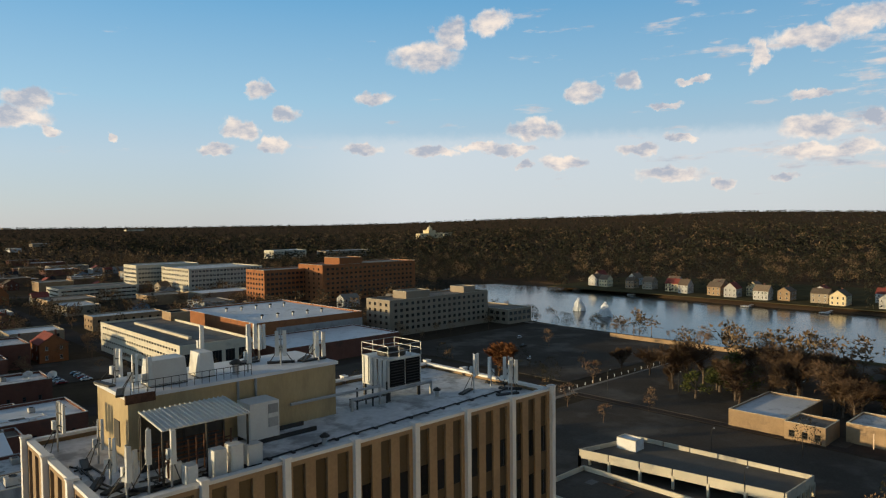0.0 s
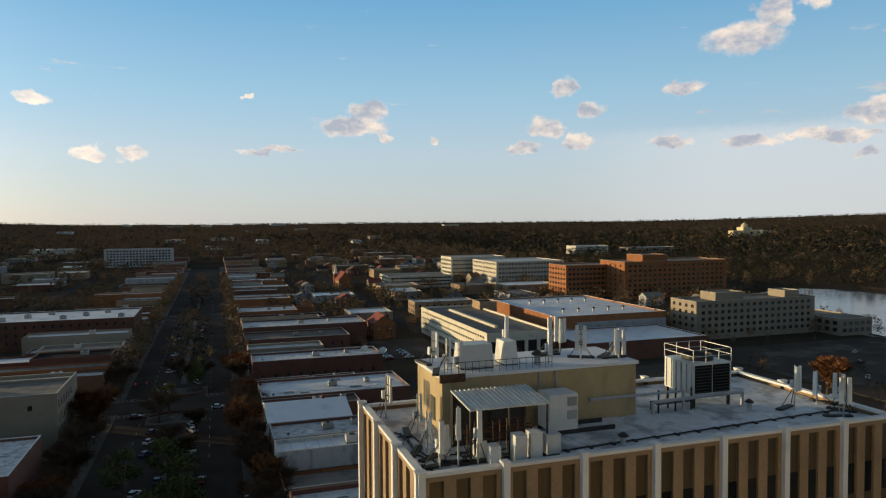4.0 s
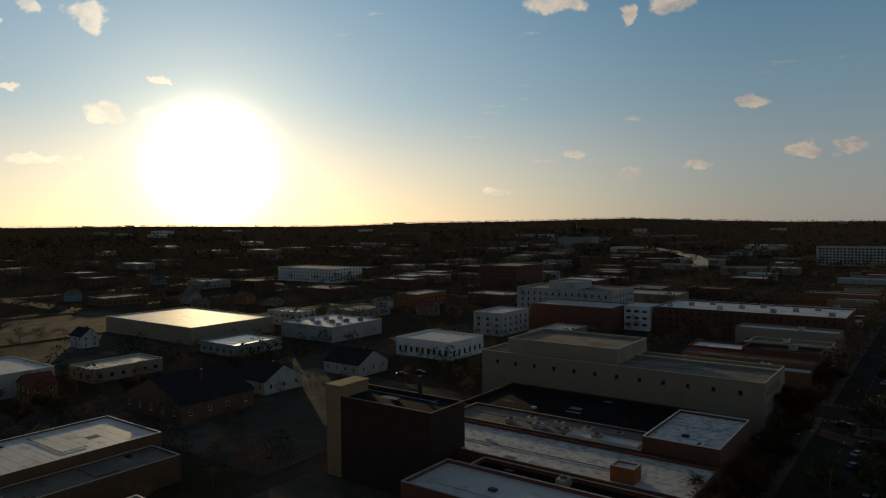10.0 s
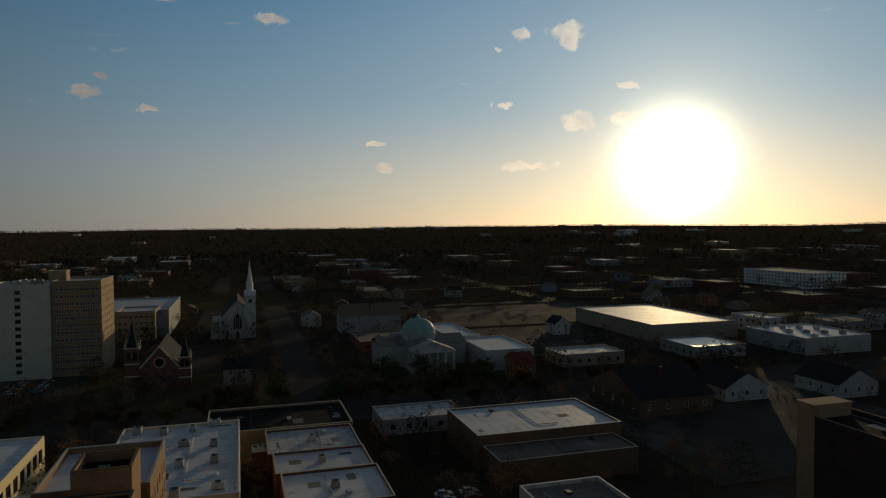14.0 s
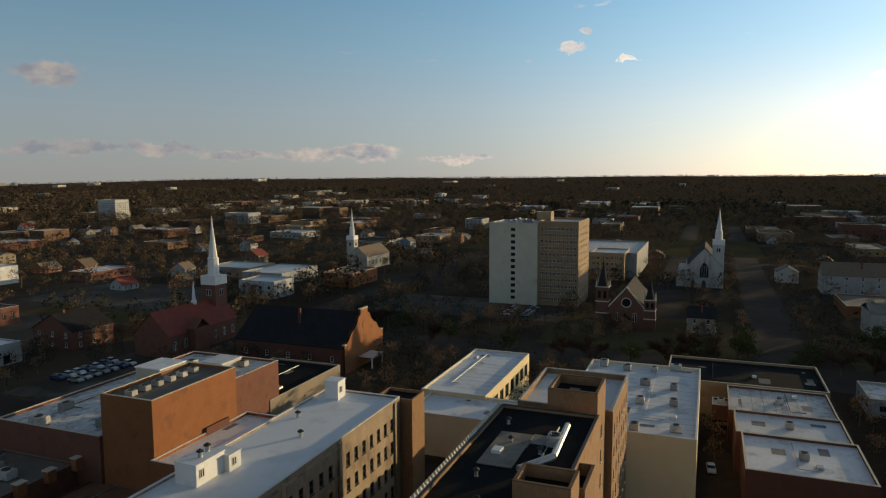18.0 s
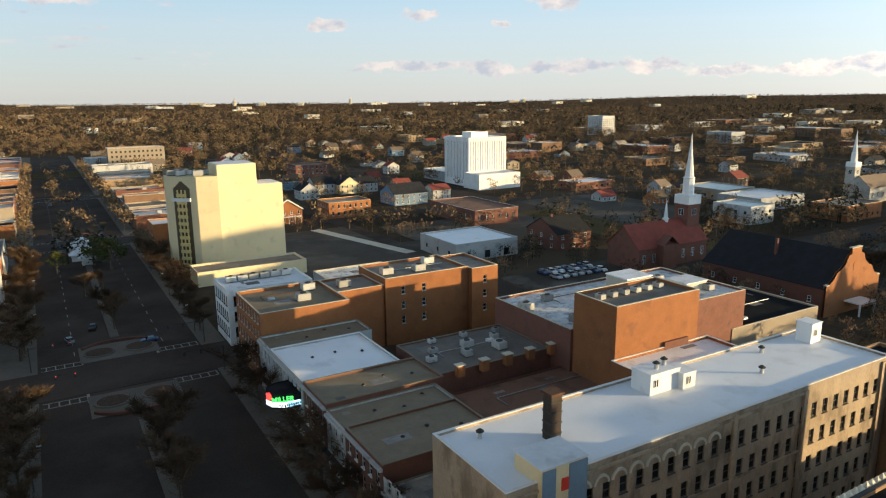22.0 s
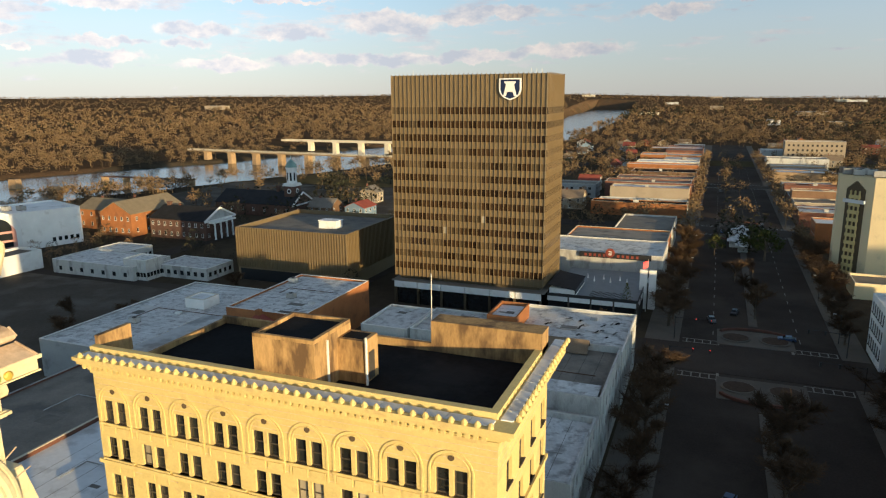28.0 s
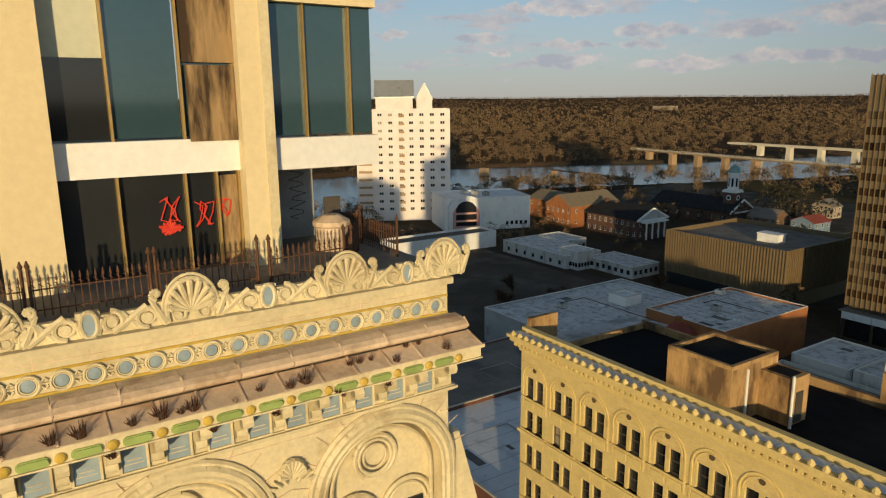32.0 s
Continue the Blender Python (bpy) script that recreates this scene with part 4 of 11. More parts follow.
def island(y, turn):
    """A planted island in the middle of the street with a curved low wall and round beds."""
    ob = thing("street_island", "planted street island with curved brick kerb and round beds", "traffic island", "islands along the main street", -12.5, y, 0.08, turn)
    part("paving", Shape().box(-9, 9, -6, 6, -0.05, 0.12), "pavement", ob)
    for x in (-4.6, 4.6):
        pts = [(x + 3.6 * math.cos(a), 0.6 + 3.2 * math.sin(a)) for a in np.linspace(0, 2 * math.pi, 18)[:-1]]
        part("bed", Shape().prism(pts, 0.1, 0.45), "pavement", ob)
        part("planting", Shape().prism([(x + 0.86 * (p - x), 0.6 + 0.86 * (q - 0.6)) for p, q in pts], 0.45, 0.55), "mulch", ob)
    s = Shape()
    bend = [radians(200 + k * 8.75) for k in range(17)]
    s.prism([(9 * math.cos(a), -2 + 5.5 * math.sin(a)) for a in bend] + [(8.3 * math.cos(a), -2 + 4.9 * math.sin(a)) for a in bend[::-1]], 0.1, 0.7)
    part("curved_wall", s, "brick", ob)


for y, turn in ((-150, 180), (-184, 0), (232, 180), (268, 0), (-320, 180), (-352, 0)):
    island(y, turn)
for k, (y0, y1) in enumerate(((-140, -45), (-310, -195), (45, 222), (280, 460), (500, 690))):
    sheet(f"pavement_median_{k + 1}", -13.6, -11.4, y0, y1, 0.22, "pavement", "long concrete median with kerb between parked cars", "median")

# ---- the main buildings round the crossing ----


def unit(x, y, z, w=2.2, d=1.6, h=1.3, rz=0.0):
    """A rooftop air conditioner on rails."""
    ob = thing("rooftop_unit", "grey-white rooftop air conditioner on a flat roof", "air conditioner", "rooftop units", x, y, z, rz)
    part("casing", Shape().box(-w / 2, w / 2, -d / 2, d / 2, 0.15, h), "unit_metal", ob)
    part("fan", Shape().spin([(d * 0.36, h), (d * 0.36, h + 0.12), (d * 0.30, h + 0.12), (d * 0.28, h + 0.05)], 0, 0, 10), "dark_steel", ob)
    part("rail", Shape().box(-w / 2, w / 2, -d / 2 + 0.1, -d / 2 + 0.25, 0, 0.15).box(-w / 2, w / 2, d / 2 - 0.25, d / 2 - 0.1, 0, 0.15), "dark_steel", ob)
    return ob


UNIT = []


def place_unit(x, y, z, rz=0.0, size=1.0):
    if not UNIT:
        UNIT.append(unit(x, y, z, rz=rz))
        return UNIT[0]
    ob = copy_thing(UNIT[0], pose(x, y, z, 0, 0, rz))
    ob.scale = (size, size, size)
    return ob


VENT = []


def place_vent(x, y, z, size=1.0):
    if not VENT:
        ob = thing("roof_vent", "small round metal roof vent with a cap", "roof vent", "roof vents", x, y, z)
        part("shaft", Shape().spin([(0.22, 0), (0.18, 0.1), (0.18, 0.6)], 0, 0, 8), "steel", ob)
        part("cap", Shape().spin([(0.34, 0.55), (0.34, 0.62), (0.08, 0.8)], 0, 0, 8), "dark_steel", ob)
        VENT.append(ob)
        return ob
    ob = copy_thing(VENT[0], pose(x, y, z))
    ob.scale = (size, size, size)
    return ob


def tan_office():
    """The tall tan office block with white fins, and the plant on its roof."""
    x0, x1, y0, y1, h = 10.4, 45.4, 35.5, 51.0, 48.2
    ob = thing("office_tower", "tan brick office block with white fins and cluttered white roof", "office building", "", (x0 + x1) / 2, (y0 + y1) / 2)
    a, b = (x1 - x0) / 2, (y1 - y0) / 2
    s = Shape()
    glass_rows = levels(12, 2.1, 3.4, 3.6)
    for face, bays in (("E", 7), ("S", 3), ("N", 3), ("W", 7)):
        long = 2 * (b if face in "SN" else a)
        step = long / bays
        cols = [(i * step + step * f, i * step + step * f + step * 0.17) for i in range(bays) for f in (0.10, 0.415, 0.73)]
        at = wall_face(s, a, b, face, 0, h - 0.2, cols if face in "ES" else [], [(2.5, h - 0.5)] if face in "ES" else [], 0.22)
        ang = math.degrees(math.atan2(FACES[face][1][1], FACES[face][1][0]))
        if face in "ES":
            strip = Shape()
            for zz, ze in glass_rows:
                if ze < h - 0.9:
                    strip.box(-step * 0.085, step * 0.085, -0.02, 0.02, zz, ze, 1).box(-step * 0.085, step * 0.085, -0.05, 0.02, zz - 1.5, zz)
            strip.box(-step * 0.084, step * 0.084, 0.021, 0.06, 2.5, h - 0.45)
            strip = strip.mesh("window_strip", ["bronze_dark", "glass"])
            for p, q in cols:
                part("window_strip", strip, None, ob, at=at((p + q) / 2, 0, 0.2), rz=ang)
        fin = Shape().box(-0.2, 0.2, -0.32, 0.0, 0, h + 0.1).box(-0.24, 0.24, -0.36, 0.3, h + 0.1, h + 0.22)
        me = fin.mesh("fin", "white")
        for i in range(bays + 1):
            part("fin", me, None, ob, at=at(i * step, 0, 0), rz=ang)
    part("wall", s, ["brick_tan"], ob)
    s = Shape()
    for q in ((-a - 0.05, a + 0.05, -b - 0.05, -b + 0.4), (-a - 0.05, a + 0.05, b - 0.4, b + 0.05), (-a - 0.05, -a + 0.4, -b + 0.4, b - 0.4), (a - 0.4, a + 0.05, -b + 0.4, b - 0.4)):
        s.box(*q, h - 0.2, h)
    part("parapet", s, "white", ob)
    part("roof", Shape().box(-a + 0.3, a - 0.3, -b + 0.3, b - 0.3, h - 1.1, h - 0.5), "membrane_dirty", ob)
    zr = h - 0.5
    # penthouse
    px0, px1, py0, py1, ph = 14.2, 29.2, 43.2, 49.0, 51.5
    p = thing("roof_penthouse", "tan rendered lift penthouse with a white roof and rusty edge", "penthouse", "", (px0 + px1) / 2, (py0 + py1) / 2, zr)
    w, d, hh = (px1 - px0) / 2, (py1 - py0) / 2, ph - zr
    part("wall", Shape().box(-w, w, -d, d, 0, hh), "ochre_render", p)
    part("roof", Shape().box(-w - 0.15, w + 0.15, -d - 0.15, d + 0.15, hh, hh + 0.22), "membrane", p)
    part("stained_edge", Shape().box(-w - 0.2, -w + 1.6, -d - 0.2, -d - 0.05, hh - 0.25, hh + 0.3), "rust", p)
    for x in (-0.4, 0.9):
        part("downpipe", Shape().tube((x, -d - 0.1, 0), (x, -d - 0.1, hh), 0.09), "grey_wall", p)
    part("louvre", Shape().box(-w - 0.06, -w, -1.4, -0.4, 0.6, 2.2), "dark_steel", p)
    part("pipe", Shape().tube((3.5, -d - 0.25, 1.5), (w + 4, -d - 0.25, 1.5), 0.12).tube((w + 4, -d - 0.25, 1.5), (w + 4, -d - 0.25, 0), 0.12), "steel", p)
    # shelter with ribbed roof on posts
    c = thing("equipment_shelter", "open steel shelter with a ribbed white metal roof over pipework", "shelter", "", 16.4, 39.6, zr)
    s = Shape()
    corners = [(-2.4, -2.2, 3.15), (2.9, -2.2, 3.15), (2.9, 1.3, 3.5), (-2.4, 1.3, 3.5)]
    s.v = corners + [(x, y, z + 0.05) for x, y, z in corners]
    s.f = [(3, 2, 1, 0), (4, 5, 6, 7), (0, 1, 5, 4), (1, 2, 6, 5), (2, 3, 7, 6), (3, 0, 4, 7)]
    s.m = [0] * 6
    rib_m = Shape().box(0, 0.06, -2.2, 1.3, 0, 0.08)
    rib_m.v = [(x, y, z + 3.195 + (y + 2.2) * 0.1) for x, y, z in rib_m.v]
    rib_m = rib_m.mesh("roof_rib", "metal_roof")
    for i in range(18):
        part("roof_rib", rib_m, None, c, at=(-2.4 + i * 0.3, 0, 0))
    part("roof", s, "metal_roof", c)
    for x in (-2.3, 0.2, 2.7):
        for y in (-2.05, 1.15):
            part("post", Shape().tube((x, y, 0), (x, y, 3.15 + (y + 2.2) * 0.1), 0.07), "dark_steel", c)
    s = Shape()
    for i in range(9):
        s.tube((-2.3 + i * 0.55, -1.5 + 0.2 * (i % 3), 0.2), (-2.3 + i * 0.55, -1.5 + 0.2 * (i % 3), 2.2), 0.05)
        s.tube((-2.4, -1.6 + i * 0.4, 1.2 + 0.1 * (i % 4)), (2.4, -1.6 + i * 0.4, 1.2 + 0.1 * (i % 4)), 0.05)
    part("pipework", s, "rust", c)
    part("back_panel", Shape().box(-2.4, 2.8, 1.2, 1.28, 0, 3.2), "dark_steel", c)
    for x, y, w, h2 in ((16.9, 36.9, .75, 1.7), (18.0, 37.1, .75, 1.7), (19.4, 37.6, .95, 1.3), (15.3, 36.9, .6, 1.2), (15.0, 38.4, .6, 1.1)):
        e = thing("equipment_cabinet", "white metal equipment cabinet on a roof", "cabinet", "roof cabinets", x, y, zr)
        part("body", Shape().box(-w / 2, w / 2, -0.4, 0.4, 0.1, h2), "white_metal", e)
        part("door", Shape().box(-w / 2 + 0.06, w / 2 - 0.06, -0.43, -0.4, 0.2, h2 - 0.1), "white_metal", e)
        part("plinth", Shape().box(-w / 2 + 0.05, w / 2 - 0.05, -0.35, 0.35, 0, 0.1), "dark_steel", e)
    e = thing("generator_box", "tall white metal plant box with louvres and a steel stand", "plant box", "", 22.4, 41.6, zr)
    part("body", Shape().box(-1.5, 0.6, -0.9, 0.9, 0.3, 2.7), "white_metal", e)
    for z in (1.0, 1.9):
        part("louvre", Shape().box(-0.2, 0.5, -0.94, -0.9, z, z + 0.6), "grey_wall", e)
    part("stand", Shape().box(-1.5, 3.5, -0.9, -0.8, 0, 0.3).box(-1.5, 3.5, 0.8, 0.9, 0, 0.3), "dark_steel", e)
    # cooling tower on steel legs with a railing
    e = thing("cooling_tower", "grey cooling tower on steel legs with dark louvres and railing", "cooling tower", "", 35.9, 44.8, zr)
    part("body", Shape().box(-1.75, 1.75, -1.75, 1.75, 1.0, 3.4), "white_metal", e)
    for i in range(2):
        part("louvre", Shape().box(-1.6 + i * 1.65, -0.1 + i * 1.65, -1.82, -1.75, 1.15, 3.25), "tar_roof", e, "dark louvred side")
        for k in range(9):
            part("slat", Shape().box(-1.6 + i * 1.65, -0.1 + i * 1.65, -1.88, -1.82, 1.2 + k * 0.23, 1.26 + k * 0.23), "dark_steel", e)
    for i in range(6):
        part("rib", Shape().box(-1.82, -1.75, -1.65 + i * 0.62, -1.55 + i * 0.62, 1.1, 3.3), "steel", e)
    for x in (-1.6, 1.6):
        for y in (-1.6, 1.6):
            part("leg", Shape().box(x - 0.1, x + 0.1, y - 0.1, y + 0.1, 0, 1.0), "dark_steel", e)
    s = Shape()
    for k in (3.95, 4.45):
        for p_, q_ in (((-1.75, -1.75), (1.75, -1.75)), ((-1.75, 1.75), (1.75, 1.75)), ((-1.75, -1.75), (-1.75, 1.75)), ((1.75, -1.75), (1.75, 1.75))):
            s.tube((*p_, k), (*q_, k), 0.03, n=4)
    for x in (-1.75, -0.6, 0.6, 1.75):
        s.tube((x, -1.75, 3.4), (x, -1.75, 4.45), 0.03, n=4).tube((x, 1.75, 3.4), (x, 1.75, 4.45), 0.03, n=4)
    part("railing", s, "steel", e)
    part("top_fan", Shape().spin([(1.2, 3.4), (1.2, 3.8), (1.1, 3.8), (1.05, 3.5)], 0, 0, 16), "dark_steel", e)
    part("pipe", Shape().tube((-5.5, -2.0, 0.9), (2.6, -2.0, 1.0), 0.14).tube((-5.5, -2.0, 0), (-5.5, -2.0, 0.9), 0.14).tube((2.6, -2.0, 0), (2.6, -2.0, 1.0), 0.14), "steel", e)
    part("catwalk", Shape().box(-5.0, -1.9, -1.9, -0.9, 0.62, 0.68), "dark_steel", e)
    for x in (-4.9, -3.4, -2.0):
        part("catwalk_post", Shape().box(x - .05, x + .05, -1.9, -1.8, 0, 1.7).box(x - .05, x + .05, -1.0, -0.9, 0, 0.62), "dark_steel", e)
    # white rounded tank boxes on the penthouse
    for x, y, w in ((17.2, 45.2, 2.4), (19.9, 45.6, 1.1)):
        e = thing("roof_tank", "large white plastic tank housing on the penthouse roof", "tank", "roof tanks", x, y, ph + 0.22)
        part("shell", Shape().box(-w / 2, w / 2, -0.9, 0.9, 0.1, 1.7, inset=0.12), "white_metal", e)
        part("skid", Shape().box(-w / 2, w / 2, -0.8, 0.8, 0, 0.1), "dark_steel", e)
    s = Shape()
    for x in np.arange(14.4, 22.5, 0.5):
        s.tube((x, 43.3, ph + 0.2), (x, 43.3, ph + 1.0), 0.02, n=4)
    s.tube((14.4, 43.3, ph + 1.0), (22.4, 43.3, ph + 1.0), 0.025, n=4).tube((14.4, 43.3, ph + 0.6), (22.4, 43.3, ph + 0.6), 0.02, n=4)
    part("rail", s, "dark_steel", thing("roof_railing", "thin dark steel railing on the penthouse edge", "railing"))
    # cable runs along the roof
    s = Shape()
    for i in range(16):
        x = 17 + i * 1.7
        s.tube((x, 37.4 + 0.10 * i, zr + 0.08), (x + 1.7, 37.5 + 0.10 * (i + 1), zr + 0.08), 0.06, n=5)
        s.box(x, x + 0.2, 37.2 + 0.1 * i, 37.7 + 0.1 * i, zr, zr + 0.08)
    for k in range(26):
        x, y = 12.0 + random.random() * 7.5, 36.6 + random.random() * 3.0
        s.tube((x, y, zr + 0.05), (x + random.uniform(-1.8, 1.8), y + random.uniform(-.8, .8), zr + 0.05), 0.05, n=4)
    for k in range(14):
        x, y = 11.2 + random.random() * 2, 38 + random.random() * 10
        s.tube((x, y, zr + 0.05), (x + random.uniform(-.5, .5), y + random.uniform(-2.4, 2.4), zr + 0.05), 0.06, n=4)
    part("cable", s, "dark_steel", thing("roof_cables", "black cables and trays lying across a white roof", "cable"))
    for x, y in ((24.5, 37.6), (38, 41.5)):
        place_vent(x, y, zr)
    antenna_cluster(zr, ph)
    return ob


def antenna(x, y, z, h, panels=2, turn=0.0, frame_legs=True):
    """A mobile-phone mast: a pole, upright panels, radio boxes, a leaning frame."""
    ob = thing("phone_antenna", "white panel antennas on a steel pole with radio boxes", "antenna", "roof antennas", x, y, z, turn)
    part("pole", Shape().tube((0, 0, 0), (0, 0, h), 0.06), "steel", ob)
    for k in range(panels):
        px = 0.55 * (k - (panels - 1) / 2)
        part("panel", Shape().box(px - 0.15, px + 0.15, -0.32, -0.14, h - 1.9, h - 0.05, inset=0.02), "white_metal", ob)
        part("bracket", Shape().tube((px, -0.16, h - 0.7), (0, 0, h - 0.7), 0.03).tube((px, -0.16, h - 1.5), (0, 0, h - 1.5), 0.03), "dark_steel", ob)
    part("radio_box", Shape().box(-0.16, 0.16, 0.08, 0.3, h - 1.7, h - 1.15), "white_metal", ob)
    if frame_legs:
        part("brace", Shape().tube((0, 0, h * 0.55), (0.9, 0.7, 0), 0.03).tube((0, 0, h * 0.55), (-0.9, 0.7, 0), 0.03).tube((-0.9, 0.7, 0.04), (0.9, 0.7, 0.04), 0.03), "dark_steel", ob)
        part("ballast", Shape().box(-1.0, 1.0, 0.5, 0.95, 0, 0.14), "dark_steel", ob)
    return ob


def antenna_cluster(zr, ph):
    for x, y, h, n, t in ((12.0, 37.0, 3.0, 1, 10), (13.2, 37.2, 3.6, 1, -15), (14.3, 36.9, 3.4, 1, 5), (12.2, 40.2, 2.6, 1, 60), (12.8, 44.3, 2.7, 1, 80), (11.6, 48.4, 3.2, 3, 90),
                          (12.6, 38.6, 2.2, 2, 30), (42.4, 37.2, 3.1, 2, -20), (43.6, 38.6, 3.0, 2, -60), (41.0, 40.2, 3.4, 2, 20), (44.0, 41.0, 2.6, 1, -80)):
        antenna(x, y, zr, h, n, t)
    for x, y, h, n, t in ((14.8, 44.0, 2.4, 2, 70), (15.6, 43.8, 2.2, 1, 20), (14.9, 47.6, 2.3, 2, 100), (22.6, 44.2, 2.6, 1, 0), (24.0, 46.5, 3.1, 2, 0), (25.2, 47.4, 2.8, 2, 30), (25.6, 44.9, 2.6, 2, -30), (28.2, 43.9, 2.3, 2, 0), (28.4, 44.9, 2.2, 2, 40), (20.8, 47.8, 3.2, 1, 0)):
        antenna(x, y, ph + 0.22, h, n, t, frame_legs=n == 2)
    place_vent(21.8, 44.4, ph + 0.22, 1.3)


tan_office()


def yellow_block():
    """The buff terracotta corner block with a deep cornice and paired windows."""
    x0, x1, y0, y1, h = 10.1, 40.1, -45.4, -33.4, 43.6
    ob = thing("terracotta_block", "tall buff terracotta corner building with heavy cornice and paired arched windows", "building", "", (x0 + x1) / 2, (y0 + y1) / 2)
    a, b = (x1 - x0) / 2, (y1 - y0) / 2
    s = Shape()
    step = 3.2
    us = [x1 - (38.47 - i * step) for i in range(9)]
    cols = [(u + k - 0.43, u + k + 0.43) for u in us for k in (-0.57, 0.57)]
    rows = [(33.4 - 3.0 * i, 35.2 - 3.0 * i) for i in range(10, -1, -1)] + [(36.5, 38.15), (39.3, 41.0)]
    at = wall_face(s, a, b, "W", 0, h, cols, rows, 0.3)
    for j, (z0, z1) in enumerate(rows):
        for p, q in cols:
            me = window_mesh(q - p, z1 - z0, "sash", "frame_dark", "glass" if random.random() > 0.12 else "blind")
            part("window", me, None, ob, at=at((p + q) / 2, (z0 + z1) / 2, 0.26), rz=180)
    dx = [(u - 0.55, u + 0.55) for u in (2.4, 5.2, 8.0, 10.8)]
    at2 = wall_face(s, a, b, "S", 0, h, dx, rows, 0.3)
    for z0, z1 in rows:
        for p, q in dx:
            part("window", window_mesh(q - p, z1 - z0, "sash", "frame_dark", "glass"), None, ob, at=at2((p + q) / 2, (z0 + z1) / 2, 0.26), rz=-90)
    wall_face(s, a, b, "N", 0, h, [], [])
    wall_face(s, a, b, "E", 0, h, [], [])
    part("wall", s, ["yellow_stone"], ob)
    # round-headed hoods over each pair, with a roundel
    hood = Shape()
    for r0, r1, dep in ((1.42, 1.32, 0.07), (1.18, 1.10, 0.05)):
        for k in range(14):
            t0, t1 = math.pi * k / 14, math.pi * (k + 1) / 14
            for ra, rb in ((r0, r1),):
                p = [(ra * math.cos(t0), ra * math.sin(t0)), (ra * math.cos(t1), ra * math.sin(t1)), (rb * math.cos(t1), rb * math.sin(t1)), (rb * math.cos(t0), rb * math.sin(t0))]
                hood.face([(u, -dep, z) for u, z in p][::-1])
                hood.face([(p[0][0], -dep, p[0][1]), (p[1][0], -dep, p[1][1]), (p[1][0], 0, p[1][1]), (p[0][0], 0, p[0][1])])
                hood.face([(p[3][0], -dep, p[3][1]), (p[2][0], -dep, p[2][1]), (p[2][0], 0, p[2][1]), (p[3][0], 0, p[3][1])][::-1])
    for side in (-1, 1):
        hood.box(side * 1.36 - 0.07, side * 1.36 + 0.07, -0.06, 0, -2.4, 0)
    hm = hood.mesh("hood", "yellow_stone")
    disc = Shape().tube((0, 0.02, 0), (0, -0.05, 0), 0.2, n=12).mesh("roundel", "joint")
    sill = Shape().box(-1.45, 1.45, -0.16, 0, -0.14, 0).mesh("sill", "yellow_stone")
    panel = Shape().box(-1.2, -0.1, -0.06, 0, 0, 0.55).box(0.1, 1.2, -0.06, 0, 0, 0.55).mesh("panel", "yellow_stone")
    for u in us:
        part("hood", hm, None, ob, at=at(u, 40.8, 0), rz=180)
        part("roundel", disc, None, ob, at=at(u, 41.75, 0), rz=180)
        for z0, z1 in rows[-4:]:
            part("sill", sill, None, ob, at=at(u, z0, 0), rz=180)
        part("panel", panel, None, ob, at=at(u, 38.45, 0), rz=180)
        part("panel", panel, None, ob, at=at(u, 35.4, 0), rz=180)
    # string courses, thin joints
    s = Shape()
    for z, t, o in ((36.05, 0.28, 0.2), (43.0, 0.25, 0.14), (9.0, 0.5, 0.3)):
        s.box(-a - o, a + o, b, b + o, z, z + t).box(-a - o, -a, -b, b, z, z + t)
    part("string_course", s, "yellow_stone", ob)
    s = Shape()
    for i in range(36):
        z = 27.0 + i * 0.46
        if not any(z0 - 0.2 < z < z1 + 0.2 for z0, z1 in rows):
            s.box(-a, a, b, b + 0.012, z, z + 0.03).box(-a - 0.012, -a, -b, b, z, z + 0.03)
    part("block_joints", s, "terracotta_dark", ob)
    # cornice: steps, dentils, lion-head spouts and a tiled top
    s = Shape()
    for z0, z1, o in ((43.35, 43.6, 0.25), (43.6, 43.95, 0.55), (43.95, 44.3, 1.0), (44.3, 44.55, 1.25)):
        s.box(-a - o, a + o * 0.3, b, b + o, z0, z1).box(-a - o, -a, -b, b, z0, z1)
    part("cornice", s, "yellow_stone", ob)
    den = Shape().box(-0.12, 0.12, -0.42, 0, 0, 0.28).mesh("dentil", "yellow_stone")
    for i in range(62):
        part("dentil", den, None, ob, at=at(0.2 + i * 0.48, 43.62, -0.45), rz=180)
    for i in range(24):
        part("dentil", den, None, ob, at=at2(0.3 + i * 0.56, 43.62, -0.45), rz=-90)
    knob = Shape().spin([(0.17, 0), (0.2, 0.14), (0.1, 0.3), (0.02, 0.36)], 0, 0, 7).mesh("finial", "yellow_stone")
    for i in range(40):
        part("finial", knob, None, ob, at=at(0.3 + i * 0.76, 44.55, -1.1))
    for i in range(19):
        part("finial", knob, None, ob, at=at2(0.3 + i * 0.73, 44.55, -1.1))
    slab = Shape().box(-0.66, 0.66, -0.36, 0.36, 0, 0.07).mesh("gutter_sheet", "membrane")
    for i in range(22):
        part("gutter_sheet", slab, None, ob, at=at(0.7 + i * 1.36, 44.55, -0.5), rz=180)
    for i in range(10):
        part("gutter_sheet", slab, None, ob, at=at2(0.7 + i * 1.36, 44.55, -0.5), rz=-90)
    # low parapet, roof, rear walls, lift house
    s = Shape()
    for q in ((-a, a, b - 0.5, b), (-a, -a + 0.5, -b, b - 0.5)):
        s.box(*q, 43.5, 44.95)
    part("parapet", s, "yellow_stone", ob)
